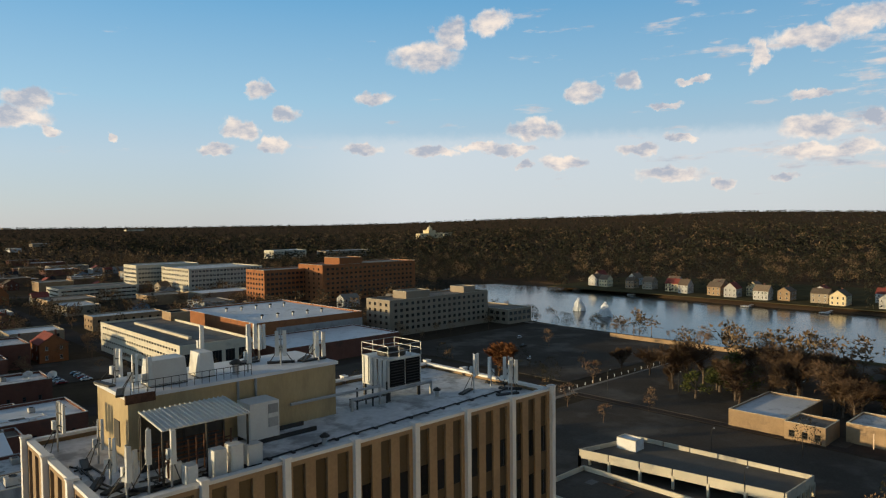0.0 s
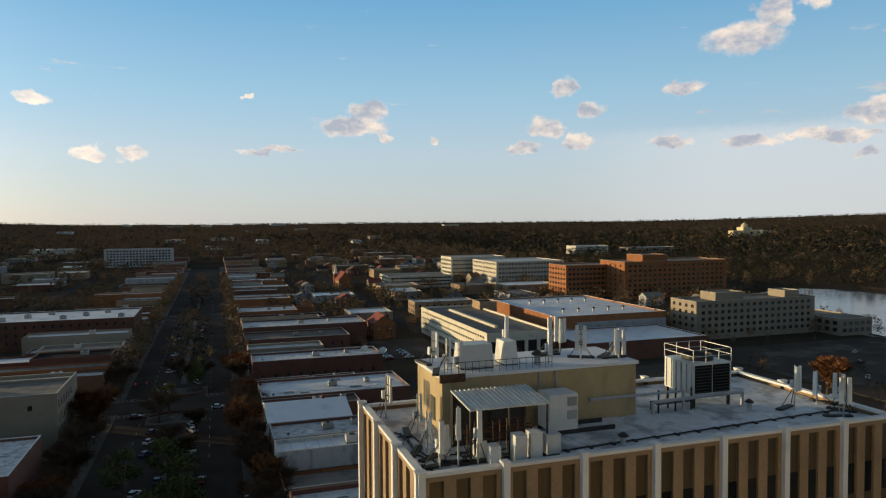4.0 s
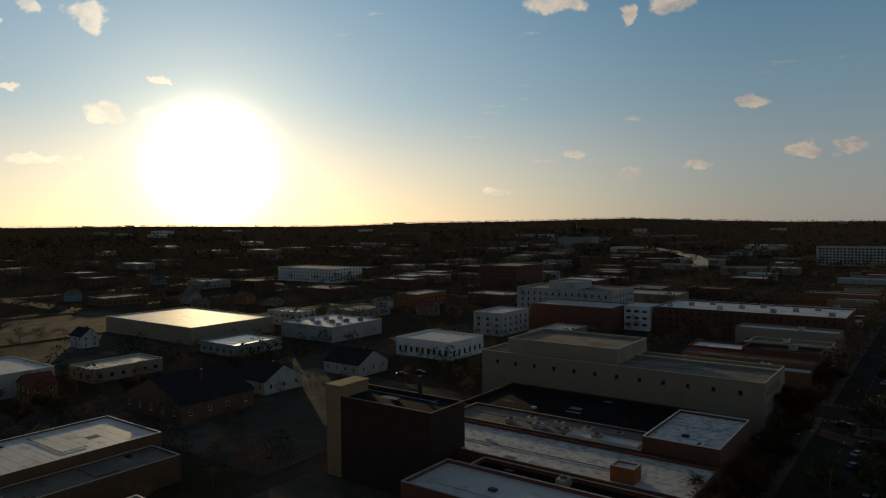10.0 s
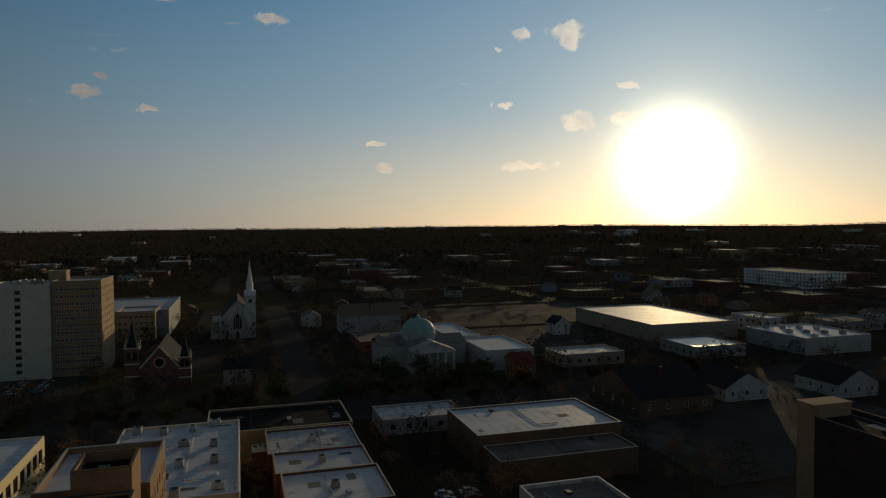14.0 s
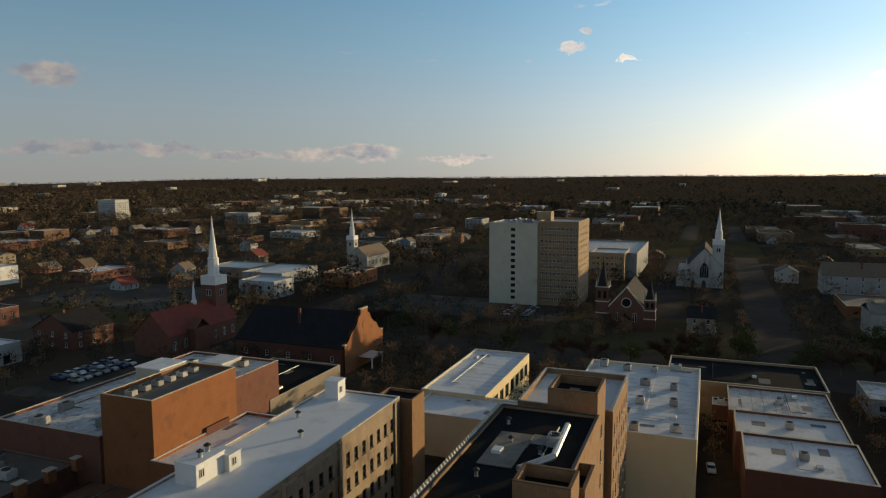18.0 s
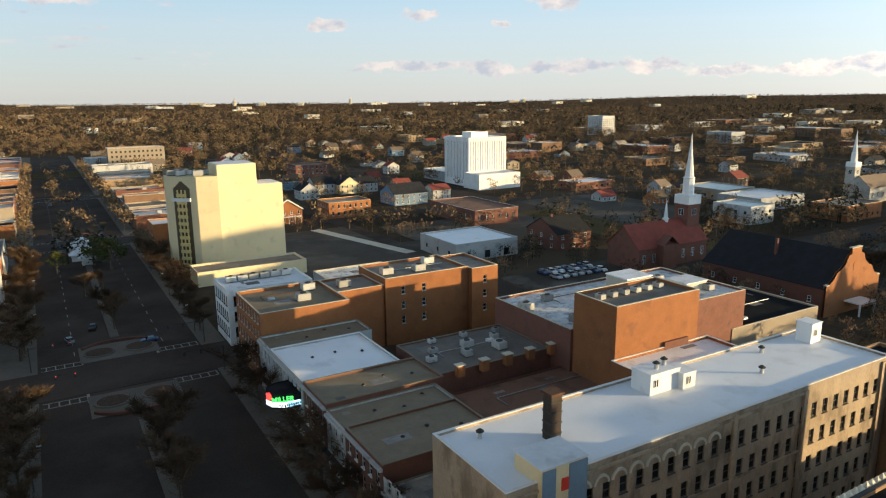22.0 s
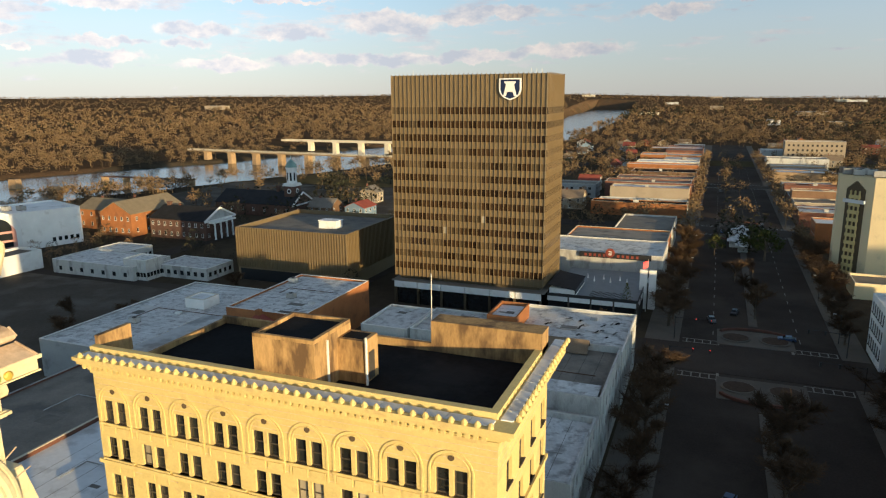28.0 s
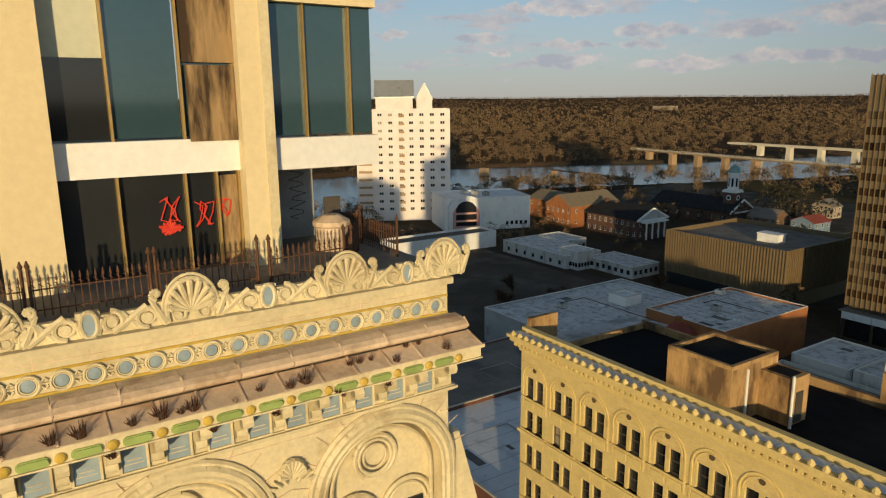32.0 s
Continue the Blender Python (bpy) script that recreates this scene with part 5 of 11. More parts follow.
    part("roof", Shape().box(-a + 0.5, a - 3.2, -b + 1.8, b - 0.5, 43.5, 43.8), "tar_roof", ob)
    part("low_roof", Shape().box(a - 3.2, a - 0.02, -b, b - 0.5, 43.3, 43.6), "membrane_dirty", ob)
    s = Shape().box(-a, -a + 8.2, -b, -b + 1.8, 43.6, 46.1).box(a - 0.4, a, b - 3.4, b - 0.5, 43.6, 45.6)
    s.box(-a + 8.2, a - 3.2, -b + 1.5, -b + 1.8, 43.4, 44.4).box(a - 3.5, a - 3.2, -b + 1.8, b - 0.5, 43.4, 44.2)
    part("rear_parapet", s, "rusty", ob)
    p = thing("lift_house", "rust-stained rendered lift house on a black roof", "penthouse", "", 24.4, -36.3, 43.8)
    s = Shape().box(-2.4, 2.1, -2.2, 2.4, 0, 3.4).box(-4.4, -2.4, -2.2, -0.4, 0, 2.9)
    part("wall", s, "rusty", p)
    part("roof", Shape().box(-2.1, 1.8, -1.9, 2.1, 3.38, 3.42).box(-4.1, -2.6, -1.9, -0.7, 2.88, 2.92), "tar_roof", p)
    s = Shape()
    for q in ((-2.4, 2.1, 2.15, 2.4), (-2.4, 2.1, -2.2, -1.95), (-2.4, -2.15, -1.95, 2.15), (1.85, 2.1, -1.95, 2.15)):
        s.box(*q, 3.4, 3.65)
    part("coping", s, "rusty", p)
    for x in (-1.5, -3.6):
        part("downpipe", Shape().tube((x - 0.95, 0.9 if x > -2 else -0.3, 0), (x - 0.95, 0.9 if x > -2 else -0.3, 3.2), 0.09), "white_metal", p)
    part("door", Shape().box(-4.46, -4.4, -1.6, -0.9, 0.1, 2.0), "frame_dark", p)
    e = thing("lightning_rod", "thin grey rod with guy wire on the roof", "rod", "", 18.4, -44.0, 44.0)
    part("rod", Shape().tube((0, 0, 0), (0, 0, 5.5), 0.04), "steel", e)
    part("base", Shape().box(-0.2, 0.2, -0.2, 0.2, 0, 0.15), "steel", e)


yellow_block()


def bronze_tower():
    """The tall bronze-clad slab on a dark plinth."""
    x0, x1, y0, y1, h = 43.2, 89.0, -206.5, -185.0, 67.4
    ob = thing("office_slab", "tall bronze-panelled office slab with rows of dark windows", "office tower", "", (x0 + x1) / 2, (y0 + y1) / 2)
    a, b = (x1 - x0) / 2, (y1 - y0) / 2
    z0 = 8.3
    s = Shape().box(-a, a, -b, b, z0, h)
    part("wall", s, "bronze", ob)
    part("roof", Shape().box(-a + 0.6, a - 0.6, -b + 0.6, b - 0.6, h - 0.1, h + 0.05), "gravel_roof", ob)
    nW, nS = 35, 16
    sW, sS = 2 * a / nW, 2 * b / nS
    finm = Shape().box(-0.08, 0.08, -0.34, 0, z0, h + 0.3).mesh("fin", "bronze")
    sidem = Shape().box(-0.08, 0.08, -0.16, 0, z0, h + 0.3).mesh("fin", "bronze")
    for i in range(nW + 1):
        part("fin", finm, None, ob, at=(a - i * sW, b, 0), rz=180)
    for i in range(1, nS + 1):
        part("fin", sidem, None, ob, at=(-a, b - i * sS, 0), rz=-90)
    wm = window_mesh(sW - 0.18, 1.95, "plain", "bronze_dark", "glass_brown")
    # panes whose reflection is painted as a paler bronze
    bm = window_mesh(sW - 0.18, 1.95, "plain", "bronze_dark", "glass_bronze")
    pm = window_mesh(sW - 0.18, 1.95, "plain", "bronze_dark", "blind")
    top = 57.6
    rng = random.Random(5)
    for r in range(13):
        z = top - r * 3.83
        run, state = 0, 1
        for i in range(nW):
            if run == 0:
                run = rng.randint(1, 5)
                state = 1 if rng.random() < (0.85 if r < 4 else 0.66) else 0
                if r == 0:
                    state = 1 if i > 10 else 0
            run -= 1
            u = a - (i + 0.5) * sW
            if state:
                part("window", wm, None, ob, at=(u, b + 0.03, z), rz=180)
            else:
                part("window", pm if rng.random() < 0.025 else bm, None, ob, at=(u, b + 0.03, z), rz=180)
    for r in range(13):
        z = top - r * 3.83
        part("window_band", Shape().box(-a - 0.08, -a, -b + 0.3, b - 0.3, z - 0.9, z + 0.9), "glass_bronze", ob)
    # plinth
    part("soffit", Shape().box(-a + 1, a - 1, -b + 1, b - 1, 7.2, z0), "bronze_dark", ob)
    p = thing("plinth_hall", "dark glazed ground floor with a white concrete fascia under the tower", "podium", "", (x0 + x1) / 2, (y0 + y1) / 2)
    part("glazing", Shape().box(-a + 1.2, a - 1.2, -b + 1.5, b + 1.5, 0, 6.0), "glass", p)
    for i in range(6):
        part("fascia", Shape().box(a - 0.6 - i * 7.6 - 7.4, a - 0.6 - i * 7.6, b + 2.2, b + 2.6, 5.2, 7.0), "white", p)
    part("deck", Shape().box(-a - 1, a + 0.5, -b, b + 2.2, 6.9, 7.2), "gravel_roof", p)
    for i in range(7):
        part("column", Shape().box(-a + i * 7.5 - 0.3, -a + i * 7.5 + 0.3, b + 2.0, b + 2.6, 0, 5.2), "bronze_dark", p)
    # shield badge near the top
    e = thing("shield_sign", "white shield badge with a dark blue arch mark", "sign", "", 53.2, -184.3, 60.6)
    shield = [(-3.1, 5.6), (3.1, 5.6), (3.1, 2.4), (2.6, 1.2), (1.6, 0.4), (0, -0.2), (-1.6, 0.4), (-2.6, 1.2), (-3.1, 2.4)]

    def plate(pts, y0, y1):
        q = Shape()
        n = len(pts)
        q.face([(x, y1, z) for x, z in pts])
        for i in range(n):
            (xa, za), (xb, zb) = pts[i], pts[(i + 1) % n]
            q.face([(xa, y0, za), (xb, y0, zb), (xb, y1, zb), (xa, y1, za)])
        return q

    part("plate", plate(shield, -0.2, 0.15), "white", e)
    part("field", plate([(x * 0.86, 0.35 + z * 0.88) for x, z in shield], 0.15, 0.2), "navy", e, "dark navy field")
    part("arch", plate([(-1.9, 0.9), (-1.1, 0.9), (-0.8, 2.0), (0.8, 2.0), (1.1, 0.9), (1.9, 0.9), (1.1, 4.0), (1.6, 4.4), (1.6, 4.8), (-1.6, 4.8), (-1.6, 4.4), (-1.1, 4.0)], 0.2, 0.25), "white", e, "white arch shape")
    s = Shape()
    for x in (-20, -18.5, -17, 18.5):
        s.tube((x, 5, h), (x, 5, h + 1.6), 0.05, n=4)
    part("mast", s, "white_metal", ob)
    # ribbed annex behind
    an = building("ribbed_annex", "low bronze ribbed annex block with a flat gravel roof", "annex", 109, 152, -229, -190, 18.3, "bronze", "gravel_roof", parapet=1.4, coping="bronze")
    fm = Shape().box(-0.12, 0.12, -0.35, 0, 4.5, 18.3).mesh("rib", "bronze")
    for i in range(44):
        part("rib", fm, None, an, at=(21.5 - i, 19.5, 0), rz=180)
    for i in range(1, 39):
        part("rib", fm, None, an, at=(-21.5, 19.5 - i, 0), rz=-90)
    part("base", Shape().box(-20.5, 20.5, 19.3, 19.62, 0, 4.0), "glass", an)
    u = thing("roof_hut", "cream roof hut on the annex", "roof hut", "", 124, -206, 16.9)
    part("wall", Shape().box(-3.5, 3.5, -2.2, 2.2, 0, 2.6), "white", u)
    part("roof", Shape().box(-3.7, 3.7, -2.4, 2.4, 2.6, 2.8), "membrane", u)


bronze_tower()


def south_side():
    """Blocks across the street on the shady side."""
    W = "sash", "frame_white", "glass"
    D = "sash", "frame_dark", "glass"
    # long white-roofed block with arched stone front
    ob = building("long_block", "long stone and brick block with a clean white roof", "building", -106.5, -36, -64.2, -49.6, 23.6, "stone_brown", "membrane_clean",
                  windows=[("W", 26, 5, 1.15, 2.1, 2.6, 4.0, *D), ("S", 5, 5, 1.2, 2.1, 2.6, 4.0, *D)], parapet=0.3, coping="white")
    for x in (-33, 0.5, -14):
        part("pilaster", Shape().box(x - 0.35, x + 0.35, 7.3, 7.6, 0, 23.2), "stone_brown", ob)
    for z in (22.6, 14.2):
        part("string_course", Shape().box(-14, 35.2, 7.3, 7.55, z, z + 0.3), "stone_brown", ob)
    am = Shape()
    for k in range(12):
        t0, t1 = math.pi * k / 12, math.pi * (k + 1) / 12
        p = [(r * math.cos(t), r * math.sin(t)) for r, t in ((1.15, t0), (1.15, t1), (0.85, t1), (0.85, t0))]
        am.face([(u, -0.2, z) for u, z in p][::-1])
        am.face([(p[0][0], -0.2, p[0][1]), (p[1][0], -0.2, p[1][1]), (p[1][0], 0, p[1][1]), (p[0][0], 0, p[0][1])])
    am = am.mesh("arch_hood", "pale_concrete")
    for i in range(12):
        part("arch_hood", am, None, ob, at=(33 - i * 2.62, 7.3, 20.8), rz=180)
    for x, y, w, d, h in ((-68.5, -60.5, 5.4, 3.4, 2.8), (-72.2, -59.5, 2.4, 3.2, 2.2), (-103, -60.5, 2.6, 2.6, 3.2)):
        e = thing("stair_hut", "white roof stair hut with small window", "roof hut", "roof huts", x, y, 23.3)
        part("wall", Shape().box(-w / 2, w / 2, -d / 2, d / 2, 0, h), "white", e)
        part("roof", Shape().box(-w / 2 - .1, w / 2 + .1, -d / 2 - .1, d / 2 + .1, h, h + 0.15), "membrane", e)
        part("window", window_mesh(0.8, 1.1, "two", "frame_white", "glass"), None, e, at=(w / 2 - 1, d / 2 + 0.03, h * 0.55), rz=180)
    for x, y in ((-40.5, -61), (-68, -60), (-70, -60.5), (-85, -56), (-92, -61)):
        place_vent(x, y, 23.3 if x not in (-68, -70) else 26.2, 1.5)
    # sign block and chimney at its street end
    e = thing("sign_block", "dark and cream striped vertical sign block on the corner", "sign block", "", -43.0, -51.2, 17.0)
    part("core", Shape().box(-3.0, 3.0, -2.4, 2.2, 0, 8.2), "cream", e)
    part("panel", Shape().box(-3.05, -0.6, 2.2, 2.3, 0, 8.0).box(1.2, 2.9, 2.2, 2.3, 0, 8.0), "slate_blue", e, "dark blue panel")
    part("red_mark", Shape().box(-0.5, 0.4, 2.2, 2.32, 5.2, 6.6), "spray", e)
    part("top", Shape().box(-3.1, 3.1, -2.5, 2.35, 8.2, 8.35), "membrane", e)
    e = thing("chimney_stack", "rusty square steel chimney with open sides", "chimney", "", -47.5, -56.6, 23.3)
    part("shaft", Shape().box(-0.75, 0.75, -0.75, 0.75, 0, 5.6), "brick_sooty", e)
    for k in range(4):
        part("band", Shape().box(-0.82, 0.82, -0.82, 0.82, 0.8 + k * 1.3, 1.0 + k * 1.3), "dark_steel", e)
    part("cap", Shape().box(-0.95, 0.95, -0.95, 0.95, 5.6, 5.9), "rust", e)
    # tall brick flue block at the back of the long roof
    e = building("flue_block", "tall plain orange brick flue tower", "brick tower", -112.5, -107, -54.5, -47.5, 23.0, "brick_hotel", "tar_roof", parapet=0.4, coping="brick_hotel")
    # black-roofed hotel with toothed eaves and brick towers
    hh = 31.0
    ob = building("old_hotel", "tall brown brick hotel with a black tar roof", "hotel", -88, -36.6, -25.6, -12.5, hh, "brick_hotel", "tar_roof", parapet=0.35, coping="dark_steel")
    tooth = Shape().face([(-0.28, -0.5, 0), (0.28, -0.5, 0), (0, -0.25, 0.5)]).face([(0.28, -0.5, 0), (0.28, 0, 0), (0, -0.25, 0.5)]).face([(0.28, 0, 0), (-0.28, 0, 0), (0, -0.25, 0.5)]).face([(-0.28, 0, 0), (-0.28, -0.5, 0), (0, -0.25, 0.5)])
    tooth = tooth.mesh("eaves_tooth", "pale_concrete")
    for i in range(64):
        part("eaves_tooth", tooth, None, ob, at=(25.4 - i * 0.8, -6.6, hh), rz=0)
    part("eaves", Shape().box(-25.7, 25.7, -7.2, -6.55, hh - 0.7, hh), "pale_concrete", ob)
    for x0, x1, y0, y1, h, n in ((-66.5, -62.0, -17.0, -11.3, 32.6, 7), (-98.5, -91.0, -20.0, -13.2, 32.9, 7), (-73.5, -67.0, -14.0, -10.8, 30.4, 7)):
        building("brick_tower", "orange-lit brick stair tower with sunk black top", "brick tower", x0, x1, y0, y1, h, "brick_hotel", "tar_roof", parapet=1.2, coping="brick_brown",
                 windows=[("W", 1, n, 1.0, 1.7, 4, 3.6, *W), ("S", 1, n, 1.0, 1.7, 4, 3.6, *W)])
    building("brick_wing", "tall brick hotel wing with white roof and stacked windows", "hotel wing", -119, -99.5, -26.5, -12.2, 27.8, "brick_hotel", "membrane", parapet=0.9, coping="white_dirty",
             windows=[("S", 3, 7, 1.0, 1.7, 2.6, 3.5, *W), ("W", 6, 7, 1.0, 1.7, 2.6, 3.5, *W)])
    e = thing("roof_duct", "silver ventilation ducts on a black roof", "duct", "", -70, -19, hh - 0.3)
    s = Shape().tube((-12, 3.5, 0.7), (-2, 3.9, 0.7), 0.4, n=8).tube((-2, 3.9, 0.7), (2, 1, 0.5), 0.4, n=8).tube((12, 3, 0.5), (15.5, 1.0, 0.5), 0.45, n=8).tube((12, 3, 0.5), (12.2, 4.6, 1.6), 0.45, n=8)
    part("duct", s, "steel", e)
    part("fan_box", Shape().box(15, 17, -0.4, 1.4, 0, 1.5), "steel", e)
    for x, y in ((-60, -20), (-66, -22), (-76, -21), (-82, -23), (-58, -15.2), (-50, -20), (-74, -17)):
        place_vent(x, y, hh - 0.35, 1.2)
    place_unit(-77, -16, hh - 0.35)
    part("slab", Shape().box(-5, 5, -2, 2, 0, 0.12), "gravel_roof", thing("roof_patch", "grey patch of new felt on a black roof", "roof patch", "", -74, -21, hh - 0.33))
    # low white roofs behind
    building("white_hall", "cream-walled hall with a white roof full of vents", "hall", -173, -125, -26.5, -0.8, 15.6, "cream", "membrane", parapet=0.5, coping="white")
    for i in range(16):
        x, y = -170 + 13.5 * (i // 4) + random.uniform(-2, 2), -24 + 6.2 * (i % 4) + random.uniform(-1, 1)
        place_unit(x, y, 15.1, random.choice((0, 90)), random.uniform(0.7, 1.2))
    building("l_shaped_store", "low L-shaped cream store with white roof", "store", -193, -151, -64.5, -48, 10.2, "cream", "membrane", parapet=0.4, coping="white", windows=[("W", 8, 1, 3.2, 3.4, 4.5, 4, "two", "frame_dark", "glass")])
    building("l_shaped_store", "front wing of the low cream store with white roof", "store", -152, -137, -62, -38.5, 9.6, "cream", "membrane", parapet=0.4, coping="white")
    building("ochre_shop", "long low ochre brick shop with dark roof", "shop", -212, -187.5, -9.5, 29, 8.6, "brick_tan", "tar_roof", parapet=0.6)
    for x0, x1, y0, y1, h, r in ((-186, -166, 5.5, 28, 8.6, "membrane_dirty"), (-165.5, -151, 6.5, 28, 9.0, "membrane"), (-150.5, -131, 7.5, 28.6, 9.2, "membrane"), (-178, -172, 2, 6, 7.5, "membrane")):
        building("shop", "low brick shop with a patched white roof", "shop", x0, x1, y0, y1, h, "brick", r, parapet=0.5, group="shops by the side street", windows=[("N", 3, 1, 1.6, 2.4, 1.5, 3, *D)])
        place_unit((x0 + x1) / 2, (y0 + y1) / 2, h - 0.5)
    # theatre stage house and the brick backs
    ob = building("stage_house", "tall blank orange brick stage house", "theatre", -109, -87, -98, -86.5, 24.6, "brick_orange", "gravel_roof", parapet=0.6, coping="pale_concrete")
    part("chase", Shape().box(-8, -1.5, 5.75, 6.3, 0, 15.6), "brick", ob)
    for i in range(6):
        place_unit(-105 + i * 3.1, -93.5, 24.0, 90, 0.8)
    building("stage_lobby", "brick lobby with white coping", "theatre lobby", -112, -86, -86.4, -77, 14.6, "brick_orange", "membrane", parapet=0.5, coping="white")
    building("theatre_hall", "dark brick auditorium with many grey roof units", "theatre hall", -140, -86.5, -124, -98.2, 17.0, "brick", "membrane_dirty", parapet=0.5)
    building("theatre_hall", "brick auditorium front with grey roof", "theatre hall", -86.3, -60, -122, -104, 11.4, "brick", "gravel_roof", parapet=0.25, coping="tan_roof")
    for i in range(12):
        place_unit(-134 + 4.2 * i, -104 - 12 * (i % 2) + random.uniform(-2, 2), 16.5, random.choice((0, 90)), random.uniform(0.9, 1.7))
    for x, y, w, d, h in ((-120, -116, 8, 7, 3), (-131, -108, 7, 6, 2), (-112, -104, 5, 5, 4)):
        e = thing("plant_room", "pale plant room on the auditorium roof", "plant room", "plant rooms", x, y, 16.5)
        part("wall", Shape().box(-w / 2, w / 2, -d / 2, d / 2, 0, h), "pale_concrete", e)
        part("roof", Shape().box(-w / 2 - .2, w / 2 + .2, -d / 2 - .2, d / 2 + .2, h, h + .25), "membrane", e)
    building("dark_flat_shed", "low dark-roofed shed with a pale wall", "shed", -170, -136, -121, -98, 8.0, "beige", "tar_roof", parapet=0.4)
    # clutter on the low roofs in front of the auditorium
    for k in range(9):
        place_unit(-83 + 2.6 * k, -119.5 + (k % 3) * 4.4 + random.uniform(-1, 1), 11.15, random.choice((0, 90)), random.uniform(0.7, 1.3))
    # shop row on the main street, from the theatre front westwards
    for k, (y0, y1, h, d, wall, r) in enumerate(((-142.2, -134, 11.5, -60, "white_dirty", "tan_roof"), (-133.8, -114, 11.4, -57, "white_dirty", "membrane_clean"), (-113.8, -102.5, 11.6, -60, "brick", "tan_roof"),
                                                 (-102.3, -94.4, 10.8, -58, "white_dirty", "tan_roof"), (-94.2, -80.5, 11.2, -57.5, "brick", "tan_roof"), (-80.3, -64.6, 8.0, -60, "white_dirty", "gravel_roof"))):
        ob = building("street_shop", "old street shop with ornate pale front and flat roof", "shop", d, -37, y0, y1, h, wall, r, parapet=0.35, group="shops on the main street", coping="white" if r == "membrane_clean" else "tan_roof",
                      windows=[("N", max(3, int((y1 - y0) / 2.4)), 2, 1.1, 2.2, 3.9, 3.6, "sash", "frame_white", "glass")])
        part("cornice", Shape().box((-37 - d) / 2, (-37 - d) / 2 + 0.5, -(y1 - y0) / 2, (y1 - y0) / 2, h - 1.0, h - 0.55), "white_dirty", ob)
        part("fascia", Shape().box((-37 - d) / 2, (-37 - d) / 2 + 0.9, -(y1 - y0) / 2 + 0.3, (y1 - y0) / 2 - 0.3, 3.0, 3.5), "frame_dark", ob)
        for i in range(3):
            place_vent(d + 4 + 5 * i, (y0 + y1) / 2 + random.uniform(-2, 2), h - 0.8, 1.1)
    building("rear_brick_range", "long low brick range with chimneys behind the shops", "brick range", -92, -60.5, -101, -79, 8.4, "brick", "earth_roof", parapet=0.15, coping="brick")
    for i in range(5):
        e = thing("chimney", "square orange brick chimney stack", "chimney", "chimneys behind the shops", -64 - 5.5 * i, -103.2, 10.9)
        part("shaft", Shape().box(-0.8, 0.8, -0.6, 0.6, -0.4, 1.8), "brick_orange", e)
        part("cap", Shape().box(-0.95, 0.95, -0.75, 0.75, 1.8, 2.0), "pale_concrete", e)
    # four-storey brick corner and the higher block behind it
    building("brick_corner", "four-storey red brick corner building with dull roof", "building", -58.5, -37.6, -163, -142.6, 16.4, "brick_orange", "tan_roof", parapet=0.7, windows=[("N", 8, 4, 1.1, 2.0, 3.0, 3.6, *W)])
    building("brick_high", "tall orange brick block with few windows", "building", -96, -71.5, -167, -150.5, 17.6, "brick_orange", "gravel_roof", parapet=0.7, windows=[("W", 2, 3, 1.1, 2.0, 5.2, 3.9, *W, 2, 14)])
    building("brick_high", "narrow end bay of the orange brick block", "building", -104.5, -96.2, -166, -148.8, 17.3, "brick_orange", "gravel_roof", parapet=0.6, windows=[("W", 1, 3, 1.1, 2.0, 5.2, 3.9, *W)])
    building("brick_link", "orange brick link block", "building", -71.3, -58.7, -164, -151, 16.0, "brick_orange", "gravel_roof", parapet=0.6)
    for x, y, z in ((-75, -157, 16.9), (-84, -156, 16.9), (-90, -162, 16.9), (-50, -150, 15.7), (-54, -158, 15.7), (-63, -157, 15.4)):
        place_unit(x, y, z, 0, 1.4)
    building("arched_white_corner", "white corner building with tall arched windows", "building", -60, -37.5, -186, -171.5, 14.6, "white", "membrane", parapet=0.6, coping="white", windows=[("N", 6, 3, 1.5, 2.6, 2.2, 4.1, *D), ("W", 7, 3, 1.5, 2.6, 2.2, 4.1, *D)])
    for i in range(6):
        place_unit(-56 + i * 3, -182, 14.1, 0, 1.2)
    # cream slab tower
    ob = thing("cream_tower", "blank cream concrete tower with a stepped top and dark balcony strip coloured with gold reflections", "tower", "", -60, -257)
    part("wall", Shape().prism([(21.0, -9.5), (21.0, -5.0), (12.3, 3.5), (5, 5.0), (5, -9.5)], 0, 35.0).box(-9, 5, -9.5, 4.5, 0, 38.8).box(-18.5, -9, -9.5, 4.3, 0, 31.0), "cream", ob)
    part("roof", Shape().box(-8.5, 4.5, -9, 4, 38.8, 38.9).box(-18, -9.2, -9, 3.8, 31, 31.1), "membrane", ob)
    cut, turn = (16.65, -0.75, 0), 135.7
    recess = Shape().box(-3.3, 3.3, -0.12, 0.3, 1.0, 30.8)
    for k in range(6):
        recess.box(-3.0 + 0.5 * k, 3.0 - 0.5 * k, -0.12, 0.3, 30.8 + 0.42 * k, 31.22 + 0.42 * k)
    part("glazed_recess", recess, "bronze_dark", ob, "dark glazed strip with a pointed head", at=cut, rz=turn)
    # gold reflections on the balcony strip are put into the colour as yellow stone
    for i in range(11):
        part("balcony", Shape().box(-1.9, 1.9, -0.7, -0.12, 2.2 + i * 2.55, 3.3 + i * 2.55), "yellow_stone", ob, at=cut, rz=turn)
        for q in (-1.5, 0.0, 1.5):
            part("mullion", Shape().box(q - 0.22, q + 0.22, -0.5, -0.12, 3.3 + i * 2.55, 4.75 + i * 2.55), "yellow_stone", ob, at=cut, rz=turn)
    part("white_band", Shape().box(-3.7, 3.7, -0.9, 0.1, 26.2, 27.3), "white", ob, at=cut, rz=turn)
